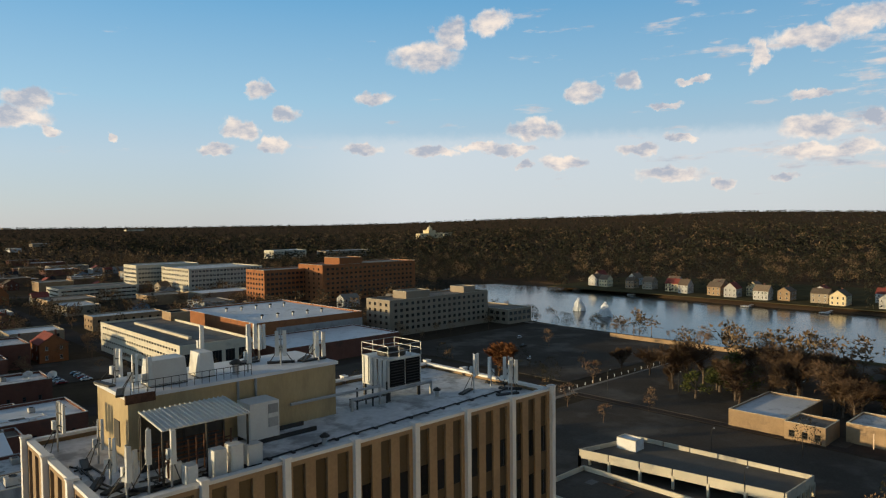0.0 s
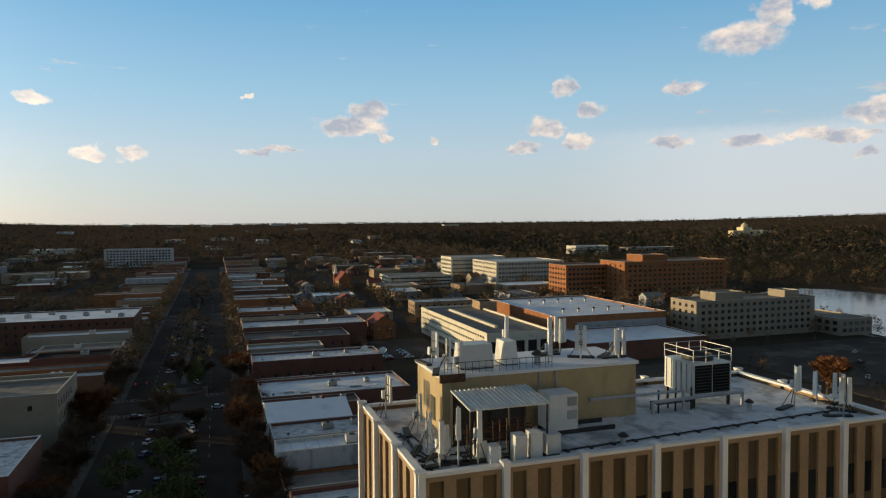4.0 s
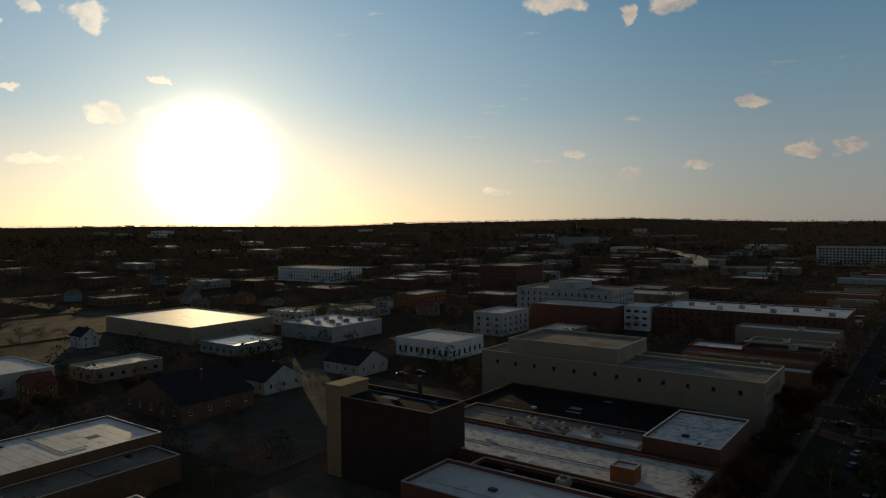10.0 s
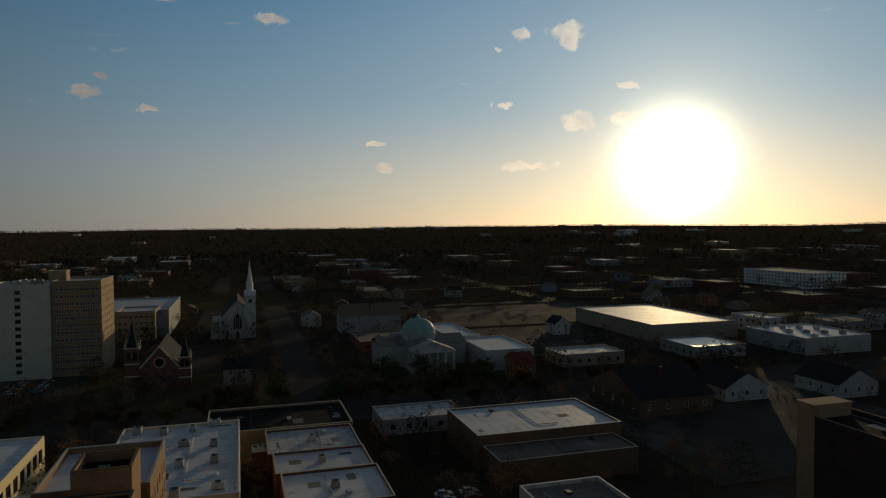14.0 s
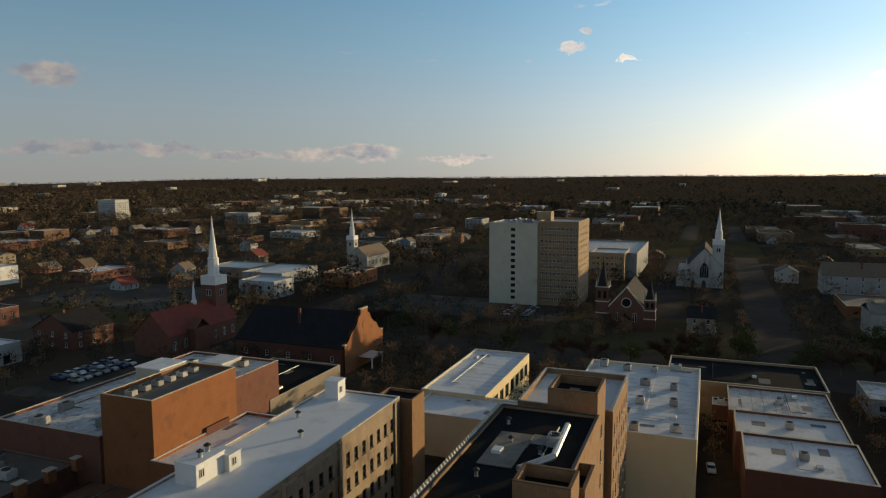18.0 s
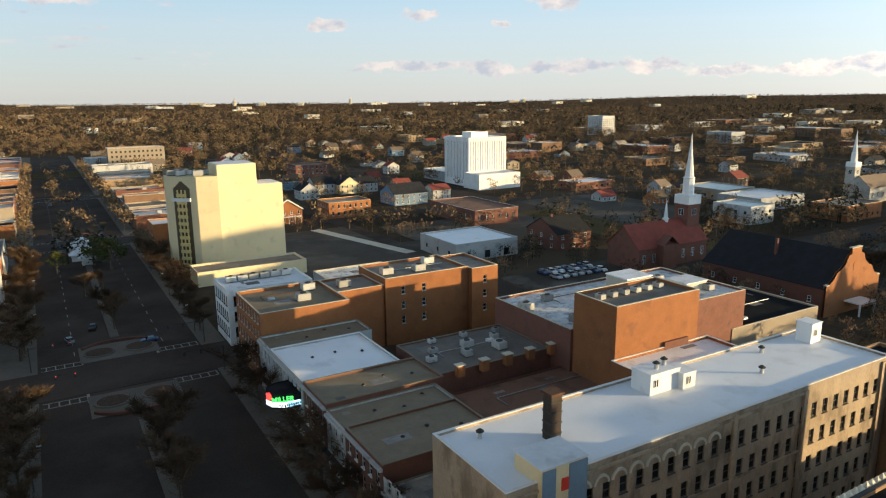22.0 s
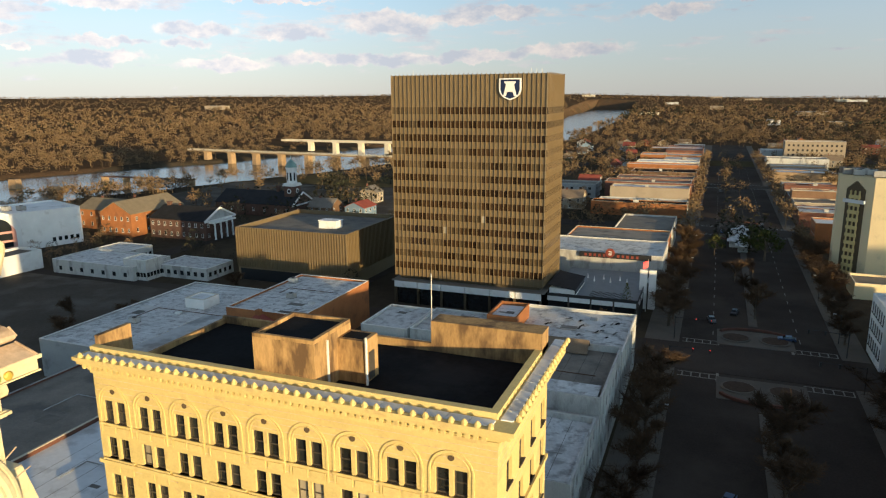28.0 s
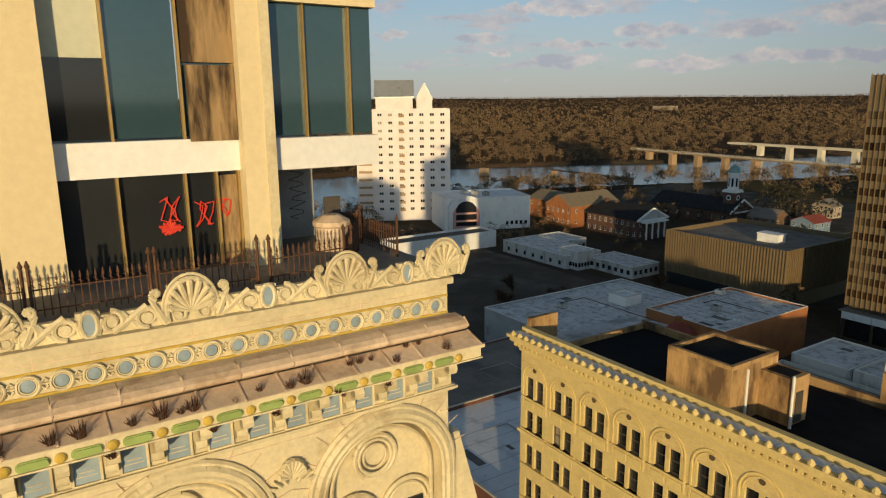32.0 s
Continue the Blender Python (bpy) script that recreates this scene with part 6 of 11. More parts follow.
    for x, y in ((11, 1.0), (15, -5.5), (18.5, -6)):
        place_unit(-60 + x, -257 + y, 35.0, 0, 1.6)
    for x, y in ((16, -4), (12, -5), (8, -3)):
        place_unit(-60 + x, -257 + y, 35.0, 0, 1.4)
    building("tower_base", "low cream base with roof plant", "building", -80, -42, -247, -234, 5.0, "cream", "gravel_roof", parapet=0.6)


south_side()


def marquee():
    e = thing("theatre_marquee", "curved theatre marquee with green neon letters over a lit white board", "marquee", "", -34.0, -119, 1.4)
    e.scale = (0.74, 0.74, 0.78)
    pts = [(-4.8, -4.6), (0.2, -4.2), (2.6, -2.4), (3.4, 0), (2.6, 2.4), (0.2, 4.2), (-4.8, 4.6)]
    part("canopy", Shape().prism(pts, 6.0, 6.5), "neon", e)
    for z0, z1, m, k in ((6.5, 7.8, "sign_white", 1.0), (7.8, 9.7, "neon", 1.0)):
        s = Shape()
        for (ax, ay), (bx, by) in zip(pts, pts[1:]):
            s.face([(ax, ay, z0), (bx, by, z0), (bx, by, z1), (ax, ay, z1)])
        part("board", s, m, e)
    part("blue_end", Shape().box(-4.8, -0.5, 4.62, 4.7, 6.6, 7.7), "sign_blue", e)
    part("neon_end", Shape().box(2.6, 3.5, 0.6, 2.3, 8.3, 9.6), "sign_red", e)
    part("top", Shape().prism(pts, 9.4, 9.5), "tar_roof", e)
    t = bpy.data.curves.new("letters", "FONT")
    t.body, t.size, t.extrude, t.offset, t.align_x = "MILLER", 1.75, 0.04, 0.03, "CENTER"
    ob = new("letters_source", t)
    dg = bpy.context.evaluated_depsgraph_get()
    me = bpy.data.meshes.new_from_object(ob.evaluated_get(dg))
    bpy.data.objects.remove(ob)
    me.materials.clear()
    me.materials.append(M["sign_green"])
    o = part("letters", me, None, e, "green neon letters")
    o.matrix_local = Matrix.Translation((0.4, 4.35, 8.1)) @ Matrix.Rotation(radians(164), 4, "Z") @ Matrix.Rotation(radians(90), 4, "X")
    s = Shape()
    for i in range(8):
        s.box(-4 + i * 0.55, -3.7 + i * 0.55, 4.72, 4.76, 6.9, 7.4)
    part("writing_bars", s, "neon", e)


marquee()


def ornate_tower():
    """The ornate terracotta skyscraper right beside the path, with its glass penthouse."""
    XF, Y0, Y1 = 12.1, -7.95, 1.9
    FOOT.append((10, 40, -10, 4))
    ob = thing("ornate_tower", "cream terracotta skyscraper with glazed cornice, scroll cresting and big arches", "skyscraper", "", 0, 0, 0)
    # body with arched recesses in its upper wall
    s = Shape().box(XF + 0.35, 38, Y0, Y1, 0, 56.3)
    arches = [(-6.3, 1.45), (-2.1, 1.45), (2.1, 0.0)]
    zc = 54.4
    # front skin, cut by the arches
    ys = [Y0] + [v for c, r in arches[:2] for v in (c - r, c + r)] + [Y1]
    for i in range(0, len(ys) - 1, 2):
        s.box(XF, XF + 0.35, ys[i], ys[i + 1], 0, 56.3)
    for c, r in arches[:2]:
        n = 18
        for k in range(n):
            t0, t1 = math.pi * k / n, math.pi * (k + 1) / n
            p0, p1 = (c + r * math.cos(t0), zc + r * math.sin(t0)), (c + r * math.cos(t1), zc + r * math.sin(t1))
            s.face([(XF, p0[0], p0[1]), (XF, p0[0], 56.3), (XF, p1[0], 56.3), (XF, p1[0], p1[1])])
            s.face([(XF, p0[0], p0[1]), (XF, p1[0], p1[1]), (XF + 0.35, p1[0], p1[1]), (XF + 0.35, p0[0], p0[1])])
    part("wall", s, "terracotta", ob)
    # arch mouldings, roundels, lower windows
    for c, r in arches[:2]:
        m = Shape()
        for rr, w, d in ((r + 0.30, 0.07, 0.06), (r + 0.16, 0.10, 0.12), (r + 0.02, 0.06, 0.16), (r - 0.22, 0.05, -0.22)):
            n = 22
            for k in range(n):
                t0, t1 = math.pi * k / n, math.pi * (k + 1) / n
                m.tube((XF - d * 0.5, c + rr * math.cos(t0), zc + rr * math.sin(t0)), (XF - d * 0.5, c + rr * math.cos(t1), zc + rr * math.sin(t1)), w, n=6, caps=False)
            for sgn in (-1, 1):
                m.tube((XF - d * 0.5, c + sgn * rr, zc - 4), (XF - d * 0.5, c + sgn * rr, zc), w, n=6)
        part("arch_moulding", m, "terracotta", ob)
        # thin dark joints round the ring of stones
        j = Shape()
        for k in range(1, 12):
            t = math.pi * k / 12
            j.tube((XF - 0.012, c + (r + 0.36) * math.cos(t), zc + (r + 0.36) * math.sin(t)), (XF - 0.012, c + (r + 0.72) * math.cos(t), zc + (r + 0.72) * math.sin(t)), 0.012, n=4)
        part("joint", j, "terracotta_dark", ob)
        m = Shape()
        for rr, w, d in ((0.50, 0.06, 0.27), (0.40, 0.04, 0.25), (0.28, 0.03, 0.28)):
            n = 20
            for k in range(n):
                t0, t1 = 2 * math.pi * k / n, 2 * math.pi * (k + 1) / n
                m.tube((XF + d, c + 0.1 + rr * math.cos(t0), 54.95 + rr * math.sin(t0)), (XF + d, c + 0.1 + rr * math.cos(t1), 54.95 + rr * math.sin(t1)), w, n=6, caps=False)
        part("roundel", m, "terracotta", ob)
        for sgn in (-1, 1):
            m = Shape()
            for rr, w in ((0.62, 0.06), (0.5, 0.04)):
                n = 14
                for k in range(n):
                    t0, t1 = math.pi * k / n, math.pi * (k + 1) / n
                    m.tube((XF + 0.27, c + sgn * 0.68 + rr * math.cos(t0), 53.55 + rr * math.sin(t0)), (XF + 0.27, c + sgn * 0.68 + rr * math.cos(t1), 53.55 + rr * math.sin(t1)), w, n=6, caps=False)
            part("window_arch", m, "terracotta", ob)
            me = Shape().box(-0.45, 0.45, -0.04, 0.02, -2.2, 0.3)
            part("window", me, "glass", ob, at=(XF + 0.33, c + sgn * 0.68, 53.3), rz=-90)
    # masonry joints of the wall
    j = Shape()
    for i in range(6):
        z = 53.2 + i * 0.5
        j.box(XF - 0.006, XF, Y0, Y0 + 0.22, z, z + 0.018)
    for z in (56.02,):
        j.box(XF - 0.006, XF, Y0, Y1, z, z + 0.018)
    part("joint", j, "terracotta_dark", ob)
    # shell keystone between the arches
    for c in (-4.2, 0.0):
        m = Shape()
        for k in range(9):
            t = math.pi * (0.08 + 0.84 * k / 8)
            m.tube((XF - 0.05, c, 55.25), (XF - 0.12, c + 0.30 * math.cos(t), 55.25 + 0.42 * math.sin(t)), 0.03, 0.065, n=6)
        for sgn in (-1, 1):
            for k in range(5):
                m.tube((XF - 0.05, c + sgn * (0.12 + 0.12 * k), 55.15 - 0.03 * k), (XF - 0.07, c + sgn * (0.26 + 0.13 * k), 55.38 - 0.10 * k), 0.05, 0.02, n=5)
        part("shell_ornament", m, "terracotta", ob)
    # entablature courses (x out, z low, z high)
    c = Shape()
    for out, z0, z1 in ((0.10, 56.2, 56.32), (0.16, 56.24, 56.3), (0.05, 56.3, 57.05), (0.30, 57.05, 57.12)):
        c.box(XF - out, XF + 0.35, Y0 - out, Y1, z0, z1)
    part("architrave", c, "terracotta", ob)
    step = 0.735
    ys = [-7.65 + step * k for k in range(15)]
    panel = Shape().box(-0.20, 0.20, -0.012, 0.01, 0, 0.56).mesh("blue_panel", "terracotta_blue")
    rim = Shape()
    for q in ((-0.24, -0.20, -0.02, 0.60), (0.20, 0.24, -0.02, 0.60)):
        rim.box(q[0], q[1], -0.05, 0, q[2], q[3])
    rim.box(-0.2, 0.2, -0.05, 0, 0.56, 0.60).box(-0.2, 0.2, -0.05, 0, -0.02, 0.0)
    for r_ in (0.12, 0.16):
        rim.box(-r_, r_, -0.02, 0, 0.42 - r_ * 1.9, 0.435 - r_ * 1.9)
    rim = rim.mesh("panel_rim", "terracotta")
    brk = Shape()
    prof = [(0.0, 0.0), (-0.12, 0.02), (-0.2, 0.12), (-0.18, 0.22), (-0.30, 0.26), (-0.46, 0.36), (-0.60, 0.42), (-0.64, 0.52), (-0.60, 0.62), (0.0, 0.62)]
    for (xa, za), (xb, zb) in zip(prof, prof[1:]):
        brk.face([(-0.10, xa, za), (0.10, xa, za), (0.10, xb, zb), (-0.10, xb, zb)])
    brk.face([(-0.10, x, z) for x, z in prof][::-1])
    brk.face([(0.10, x, z) for x, z in prof])
    brk.tube((-0.10, -0.52, 0.50), (0.10, -0.52, 0.50), 0.09, n=9)
    brk.tube((-0.10, -0.12, 0.11), (0.10, -0.12, 0.11), 0.075, n=9)
    brk = brk.mesh("bracket", "terracotta")
    oval = Shape()
    for k in range(2):
        rr = 0.075 - 0.02 * k
        pts = [(0.155 * sg + rr * math.cos(t), rr * 1.05 * math.sin(t)) for sg, ts in ((1, np.linspace(-math.pi / 2, math.pi / 2, 7)), (-1, np.linspace(math.pi / 2, 1.5 * math.pi, 7))) for t in ts]
        oval.face([(u, -0.03 - 0.025 * k, z) for u, z in pts][::-1])
        for (ua, za), (ub, zb) in zip(pts, pts[1:] + pts[:1]):
            oval.face([(ua, 0, za), (ub, 0, zb), (ub, -0.03 - 0.025 * k, zb), (ua, -0.03 - 0.025 * k, za)][::-1])
    oval = oval.mesh("green_tablet", "terracotta_green")
    disc = Shape().spin([(0.085, 0), (0.085, 0.03), (0.05, 0.055), (0.01, 0.06)], 0, 0, 12)
    disc.v = [(x, -z, y) for x, y, z in disc.v]
    disc = disc.mesh("gold_boss", "terracotta_gold")
    for y in ys:
        part("blue_panel", panel, None, ob, at=(XF - 0.06, y + step / 2, 56.34), rz=-90)
        part("panel_rim", rim, None, ob, at=(XF - 0.06, y + step / 2, 56.34), rz=-90)
        part("bracket", brk, None, ob, at=(XF - 0.05, y, 56.42), rz=-90)
        part("green_tablet", oval, None, ob, at=(11.23, y + step / 2 + 0.0, 57.28), rz=-90)
        part("gold_boss", disc, None, ob, at=(11.23, y, 57.28), rz=-90)
    # corona with rim, tiled slope, half-round ledge
    c = Shape().box(11.23, XF, Y0 - 0.28, Y1, 57.16, 57.46).box(11.17, 11.23, Y0 - 0.34, Y1, 57.40, 57.47).box(11.19, 11.23, Y0 - 0.30, Y1, 57.16, 57.19)
    part("corona", c, "terracotta", ob)
    tile = Shape()
    tile.face([(-0.35, -0.50, 0), (0.35, -0.50, 0), (0.35, 0.02, 0.17), (-0.35, 0.02, 0.17)])
    tile.face([(-0.35, -0.50, -0.05), (0.35, -0.50, -0.05), (0.35, -0.50, 0), (-0.35, -0.50, 0)])
    tile.box(0.335, 0.37, -0.5, 0.02, 0, 0.02)
    tile.v[-8:] = [(x, y, z + (y + 0.5) * 0.32 + 0.004) for x, y, z in tile.v[-8:]]
    tile = tile.mesh("slope_tile", "terracotta_dark")
    for k in range(16):
        part("slope_tile", tile, None, ob, at=(11.68, -7.85 + k * 0.72, 57.48), rz=-90)
    roll = Shape()
    n = 8
    prof = [(-0.50 * math.cos(t) if t < math.pi else 0.0, 0.17 * math.sin(t)) for t in np.linspace(-math.pi / 2, math.pi / 2, n)]
    for (xa, za), (xb, zb) in zip(prof, prof[1:]):
        roll.face([(-0.485, xa, za), (0.485, xa, za), (0.485, xb, zb), (-0.485, xb, zb)])
    roll.tube((0.49, -0.505, 0.0), (0.49, -0.33, 0.15), 0.022, n=5)
    roll = roll.mesh("ledge_roll", "terracotta_dark")
    for k in range(12):
        part("ledge_roll", roll, None, ob, at=(12.02, -7.62 + k * 0.98, 57.82), rz=-90)
    part("ledge", Shape().box(12.0, XF + 0.3, Y0, Y1, 57.46, 57.99), "terracotta", ob)
    # attic with roundels between gold lines
    c = Shape().box(XF, XF + 0.45, Y0, Y1, 57.99, 58.72).box(XF - 0.10, XF + 0.5, Y0 - 0.1, Y1, 58.66, 58.80)
    part("attic", c, "terracotta", ob)
    part("gold_line", Shape().box(XF - 0.02, XF, Y0, Y1, 57.99, 58.035).box(XF - 0.02, XF, Y0, Y1, 58.375, 58.42), "terracotta_gold", ob, "gold glazed line")
    med = Shape()
    for rr, w in ((0.165, 0.026), (0.125, 0.014)):
        for k in range(16):
            t0, t1 = 2 * math.pi * k / 16, 2 * math.pi * (k + 1) / 16
            med.tube((rr * math.cos(t0), -0.03, rr * math.sin(t0)), (rr * math.cos(t1), -0.03, rr * math.sin(t1)), w, n=5, caps=False)
    for sg in (-1, 1):
        for k in (-1, 0, 1):
            med.tube((sg * 0.19, -0.02, k * 0.04), (sg * 0.245, -0.02, k * 0.10), 0.022, 0.012, n=5)
    med = med.mesh("roundel_ring", "terracotta")
    eye = Shape().spin([(0.118, 0), (0.10, 0.02), (0.01, 0.035)], 0, 0, 14)
    eye.v = [(x, -z, y) for x, y, z in eye.v]
    eye = eye.mesh("roundel_eye", "terracotta_blue")
    for k in range(23):
        y = -7.62 + k * 0.475
        part("roundel_ring", med, None, ob, at=(XF - 0.01, y, 58.205), rz=-90)
        part("roundel_eye", eye, None, ob, at=(XF - 0.015, y, 58.205), rz=-90)
    j = Shape()
    for k in range(14):
        y = -7.5 + k * 0.82
        j.box(XF - 0.006, XF, y, y + 0.014, 58.42, 58.66)
        j.box(11.225, 11.231, y, y + 0.012, 57.14, 57.42)
    j.box(XF - 0.006, XF, Y0, Y1, 58.52, 58.534)
    part("joint", j, "terracotta_dark", ob)

    # cresting: palmettes, double scrolls and oval shields
    def curl(s, cy, cz, r, start, turns, thick, hand=1):
        n = int(14 * turns)
        old = None
        for k in range(n + 1):
            f = k / n
            t = start + hand * f * turns * 2 * math.pi
            rr = r * (1 - 0.82 * f)
            p = (0.0, cy + rr * math.cos(t), cz + rr * math.sin(t))
            if old:
                s.tube(old, p, thick * (1 - 0.45 * f), n=6, caps=False)
            old = p
        s.tube((-0.05, cy, cz), (0.05, cy, cz), r * 0.42, n=10)

    pal = Shape()
    for k in range(9):
        t = math.pi * (0.06 + 0.88 * k / 8)
        ln = 0.34 + 0.16 * math.sin(t)
        tip = (-0.04, ln * math.cos(t), 0.22 + ln * math.sin(t))
        pal.tube((0, 0, 0.18), tip, 0.03, 0.06, n=6)
        pal.tube(tip, (-0.08, tip[1] * 0.9, tip[2] - 0.06), 0.06, 0.03, n=6)
    for k in range(20):
        t0, t1 = math.pi * (-0.12 + 1.24 * k / 20), math.pi * (-0.12 + 1.24 * (k + 1) / 20)
        for rr, w in ((0.50, 0.05), (0.58, 0.03)):
            pal.tube((0, rr * 0.82 * math.cos(t0), 0.22 + rr * 1.08 * math.sin(t0)), (0, rr * 0.82 * math.cos(t1), 0.22 + rr * 1.08 * math.sin(t1)), w, n=6, caps=False)
    for sg in (-1, 1):
        curl(pal, sg * 0.22, 0.14, 0.15, math.pi / 2, 1.3, 0.045, sg)
        curl(pal, sg * 0.56, 0.56, 0.10, -math.pi / 2, 1.2, 0.05, sg)
        pal.tube((0, sg * 0.45, 0.05), (0, sg * 0.66, 0.5), 0.08, 0.04, n=6)
    pal.box(0.02, 0.16, -0.55, 0.55, 0, 0.42).box(0.02, 0.16, -0.36, 0.36, 0.42, 0.66)
    pal = pal.mesh("palmette", "terracotta")
    scr = Shape()
    for sg in (-1, 1):
        curl(scr, sg * 0.28, 0.2, 0.20, math.pi * (0.5 if sg > 0 else 1.5), 1.7, 0.055, 1)
    scr.tube((0, -0.28, 0.4), (0, 0.28, 0.02), 0.06, n=6).tube((0, -0.1, 0.06), (0, 0.12, 0.36), 0.05, 0.03, n=6)
    scr.box(0.03, 0.16, -0.56, 0.56, 0, 0.34)
    for sg in (-1, 1):
        scr.tube((0.03, sg * 0.5, 0.02), (-0.03, sg * 0.42, 0.30), 0.05, 0.03, n=6)
    scr = scr.mesh("scroll", "terracotta")
    ovl = Shape()
    for k in range(14):
        t0, t1 = 2 * math.pi * k / 14, 2 * math.pi * (k + 1) / 14
        ovl.tube((-0.02, 0.13 * math.cos(t0), 0.22 + 0.22 * math.sin(t0)), (-0.02, 0.13 * math.cos(t1), 0.22 + 0.22 * math.sin(t1)), 0.04, n=6, caps=False)
    ovl.box(0.03, 0.16, -0.18, 0.18, 0, 0.42)
    ovl = ovl.mesh("oval_rim", "terracotta")
    ove = Shape()
    pts = [(0.10 * math.cos(t), 0.22 + 0.19 * math.sin(t)) for t in np.linspace(0, 2 * math.pi, 15)[:-1]]
    ove.face([(-0.03, y, z) for y, z in pts][::-1])
    ove = ove.mesh("oval_face", "terracotta_blue")
    for k in range(4):
        y = -7.95 + 0.05 if k == 0 else -8.6 + 3.0 * k
        part("palmette", pal, None, ob, at=(XF + 0.05, y, 58.80))
        if k < 4:
            base = -8.6 + 3.0 * k
            part("scroll", scr, None, ob, at=(XF + 0.05, base + 1.0 if k else base + 1.12, 58.80))
            part("oval_rim", ovl, None, ob, at=(XF + 0.05, base + 1.62, 58.80))
            part("oval_face", ove, None, ob, at=(XF + 0.05, base + 1.62, 58.80))
            part("scroll", scr, None, ob, at=(XF + 0.05, base + 2.24, 58.80))
    part("roof_deck", Shape().box(XF + 0.45, 38, Y0, Y1, 58.5, 59.0), "gravel_roof", ob)
    part("side_parapet", Shape().box(XF + 0.5, 38, Y0, Y0 + 0.4, 57.99, 58.8), "terracotta", ob)
    part("rear_body", Shape().box(XF + 0.5, 38, Y0, Y1, 56.3, 58.4), "terracotta", ob)
    # side corbel below the cornice return
    part("corner_buttress", Shape().face([(12.4, Y0 - 1.3, 52.0), (12.4, Y0, 52.0), (12.4, Y0, 54.9), (12.4, Y0 - 0.5, 54.9)]).box(12.4, 16, Y0 - 1.1, Y0, 40, 52).face([(12.4, Y0 - 0.5, 54.9), (12.4, Y0, 54.9), (16, Y0, 54.9), (16, Y0 - 0.5, 54.9)]), "terracotta", ob)
    # iron spiked fences on the deck
    fence = Shape()
    for k in range(16):
        y = -0.9 + k * 0.12
        fence.tube((0, y, 0), (0, y, 0.62), 0.013, n=4)
        fence.tube((0, y, 0.62), (0, y, 0.74), 0.03, 0.004, n=4)
        fence.tube((0, y - 0.03, 0.52), (0, y + 0.03, 0.58), 0.012, n=4)
    for z in (0.12, 0.48):
        fence.tube((0, -0.95, z), (0, 0.95, z), 0.016, n=4)
    for y in (-0.95, 0.95):
        fence.tube((0, y, 0), (0, y, 0.85), 0.03, n=5)
        fence.spin([(0.02, 0.85), (0.05, 0.9), (0.01, 1.0)], 0, y, 6)
    fm = fence.mesh("fence_panel", "rust")
    for x, y, rz in ((13.15, -1.2, 0), (13.15, -3.2, 0), (13.15, -5.3, 6), (14.0, -6.6, 55), (14.6, -7.6, 90), (16.4, -7.6, 90), (13.15, 0.8, 0)):
        f = thing("spiked_fence", "low spiked wrought iron fence on the roof deck", "fence", "deck fences", x, y, 59.0, rz)
        part("fence_panel", fm, None, f)
    f = thing("urn_pedestal", "weathered round terracotta pedestal at the deck corner", "pedestal", "", 15.4, -6.75, 59.0)
    part("drum", Shape().spin([(0.42, 0), (0.45, 0.1), (0.38, 0.2), (0.40, 0.55), (0.46, 0.6), (0.46, 0.7), (0.2, 0.85)], 0, 0, 14), "terracotta_dark", f)

    # penthouse
    XP, ZD = 15.0, 59.0
    p = thing("glass_penthouse", "abandoned glass penthouse with cream piers, plywood patches and graffiti", "penthouse", "", 0, 0, 0)
    for y0, y1 in ((-5.2, -4.5), (-0.95, 0.1), (1.6, 2.6)):
        part("pier", Shape().box(XP - 0.35, XP + 0.5, y0, y1, ZD, 66.2), "cream", p)
    part("pier_face", Shape().box(XP - 0.38, XP - 0.35, -5.2, -4.98, ZD, 66.2), "terracotta", p)
    part("spandrel", Shape().box(XP, XP + 0.3, -4.5, -0.7, 61.1, 61.8), "white", p, "flaking white spandrel")
    part("spandrel", Shape().box(XP - 0.1, XP + 0.3, -7.85, -5.2, 61.05, 61.75), "white", p, "flaking white spandrel")
    part("spandrel", Shape().box(XP, XP + 0.3, -0.7, 1.6, 61.1, 61.8), "white_dirty", p, "flaking white spandrel")
    part("head_beam", Shape().box(XP - 0.1, XP + 0.4, -7.85, -5.2, 64.65, 65.3), "cream", p)
    part("floor_slab", Shape().box(XP + 0.3, 27, -7.6, 2.6, 61.0, 61.6), "beige", p)
    part("roof_slab", Shape().box(XP - 0.1, 27, -7.85, 2.6, 66.2, 66.7), "beige", p)
    part("upper_wall", Shape().box(XP, XP + 0.3, -7.85, -5.2, 65.3, 66.2), "cream", p)

    def pane(y0, y1, z0, z1, g, x=XP + 0.12):
        o = part("pane", Shape().box(x, x + 0.03, y0, y1, z0, z1), g, p)
        return o

    pane(-3.35, -2.0, 61.85, 66.2, "glass_blue")
    pane(-4.5, -3.4, 61.85, 66.2, "glass_blue")
    pane(-7.8, -5.2, 61.8, 64.65, "glass_blue")
    pane(-0.7, 1.6, 61.85, 66.2, "glass_blue")
    pane(-2.0, -0.7, 61.85, 63.4, "glass", XP + 0.1)
    pane(-2.0, -0.7, 63.4, 66.2, "drawn_cloth", XP + 0.1)
    for y in (-2.03, -3.4, -4.47):
        part("mullion", Shape().box(XP, XP + 0.14, y - 0.024, y + 0.024, 61.8, 66.2), "frame_gold", p)
    for y in (-6.1, -7.2):
        part("mullion", Shape().box(XP - 0.02, XP + 0.14, y - 0.016, y + 0.016, 61.75, 64.65), "frame_gold", p)
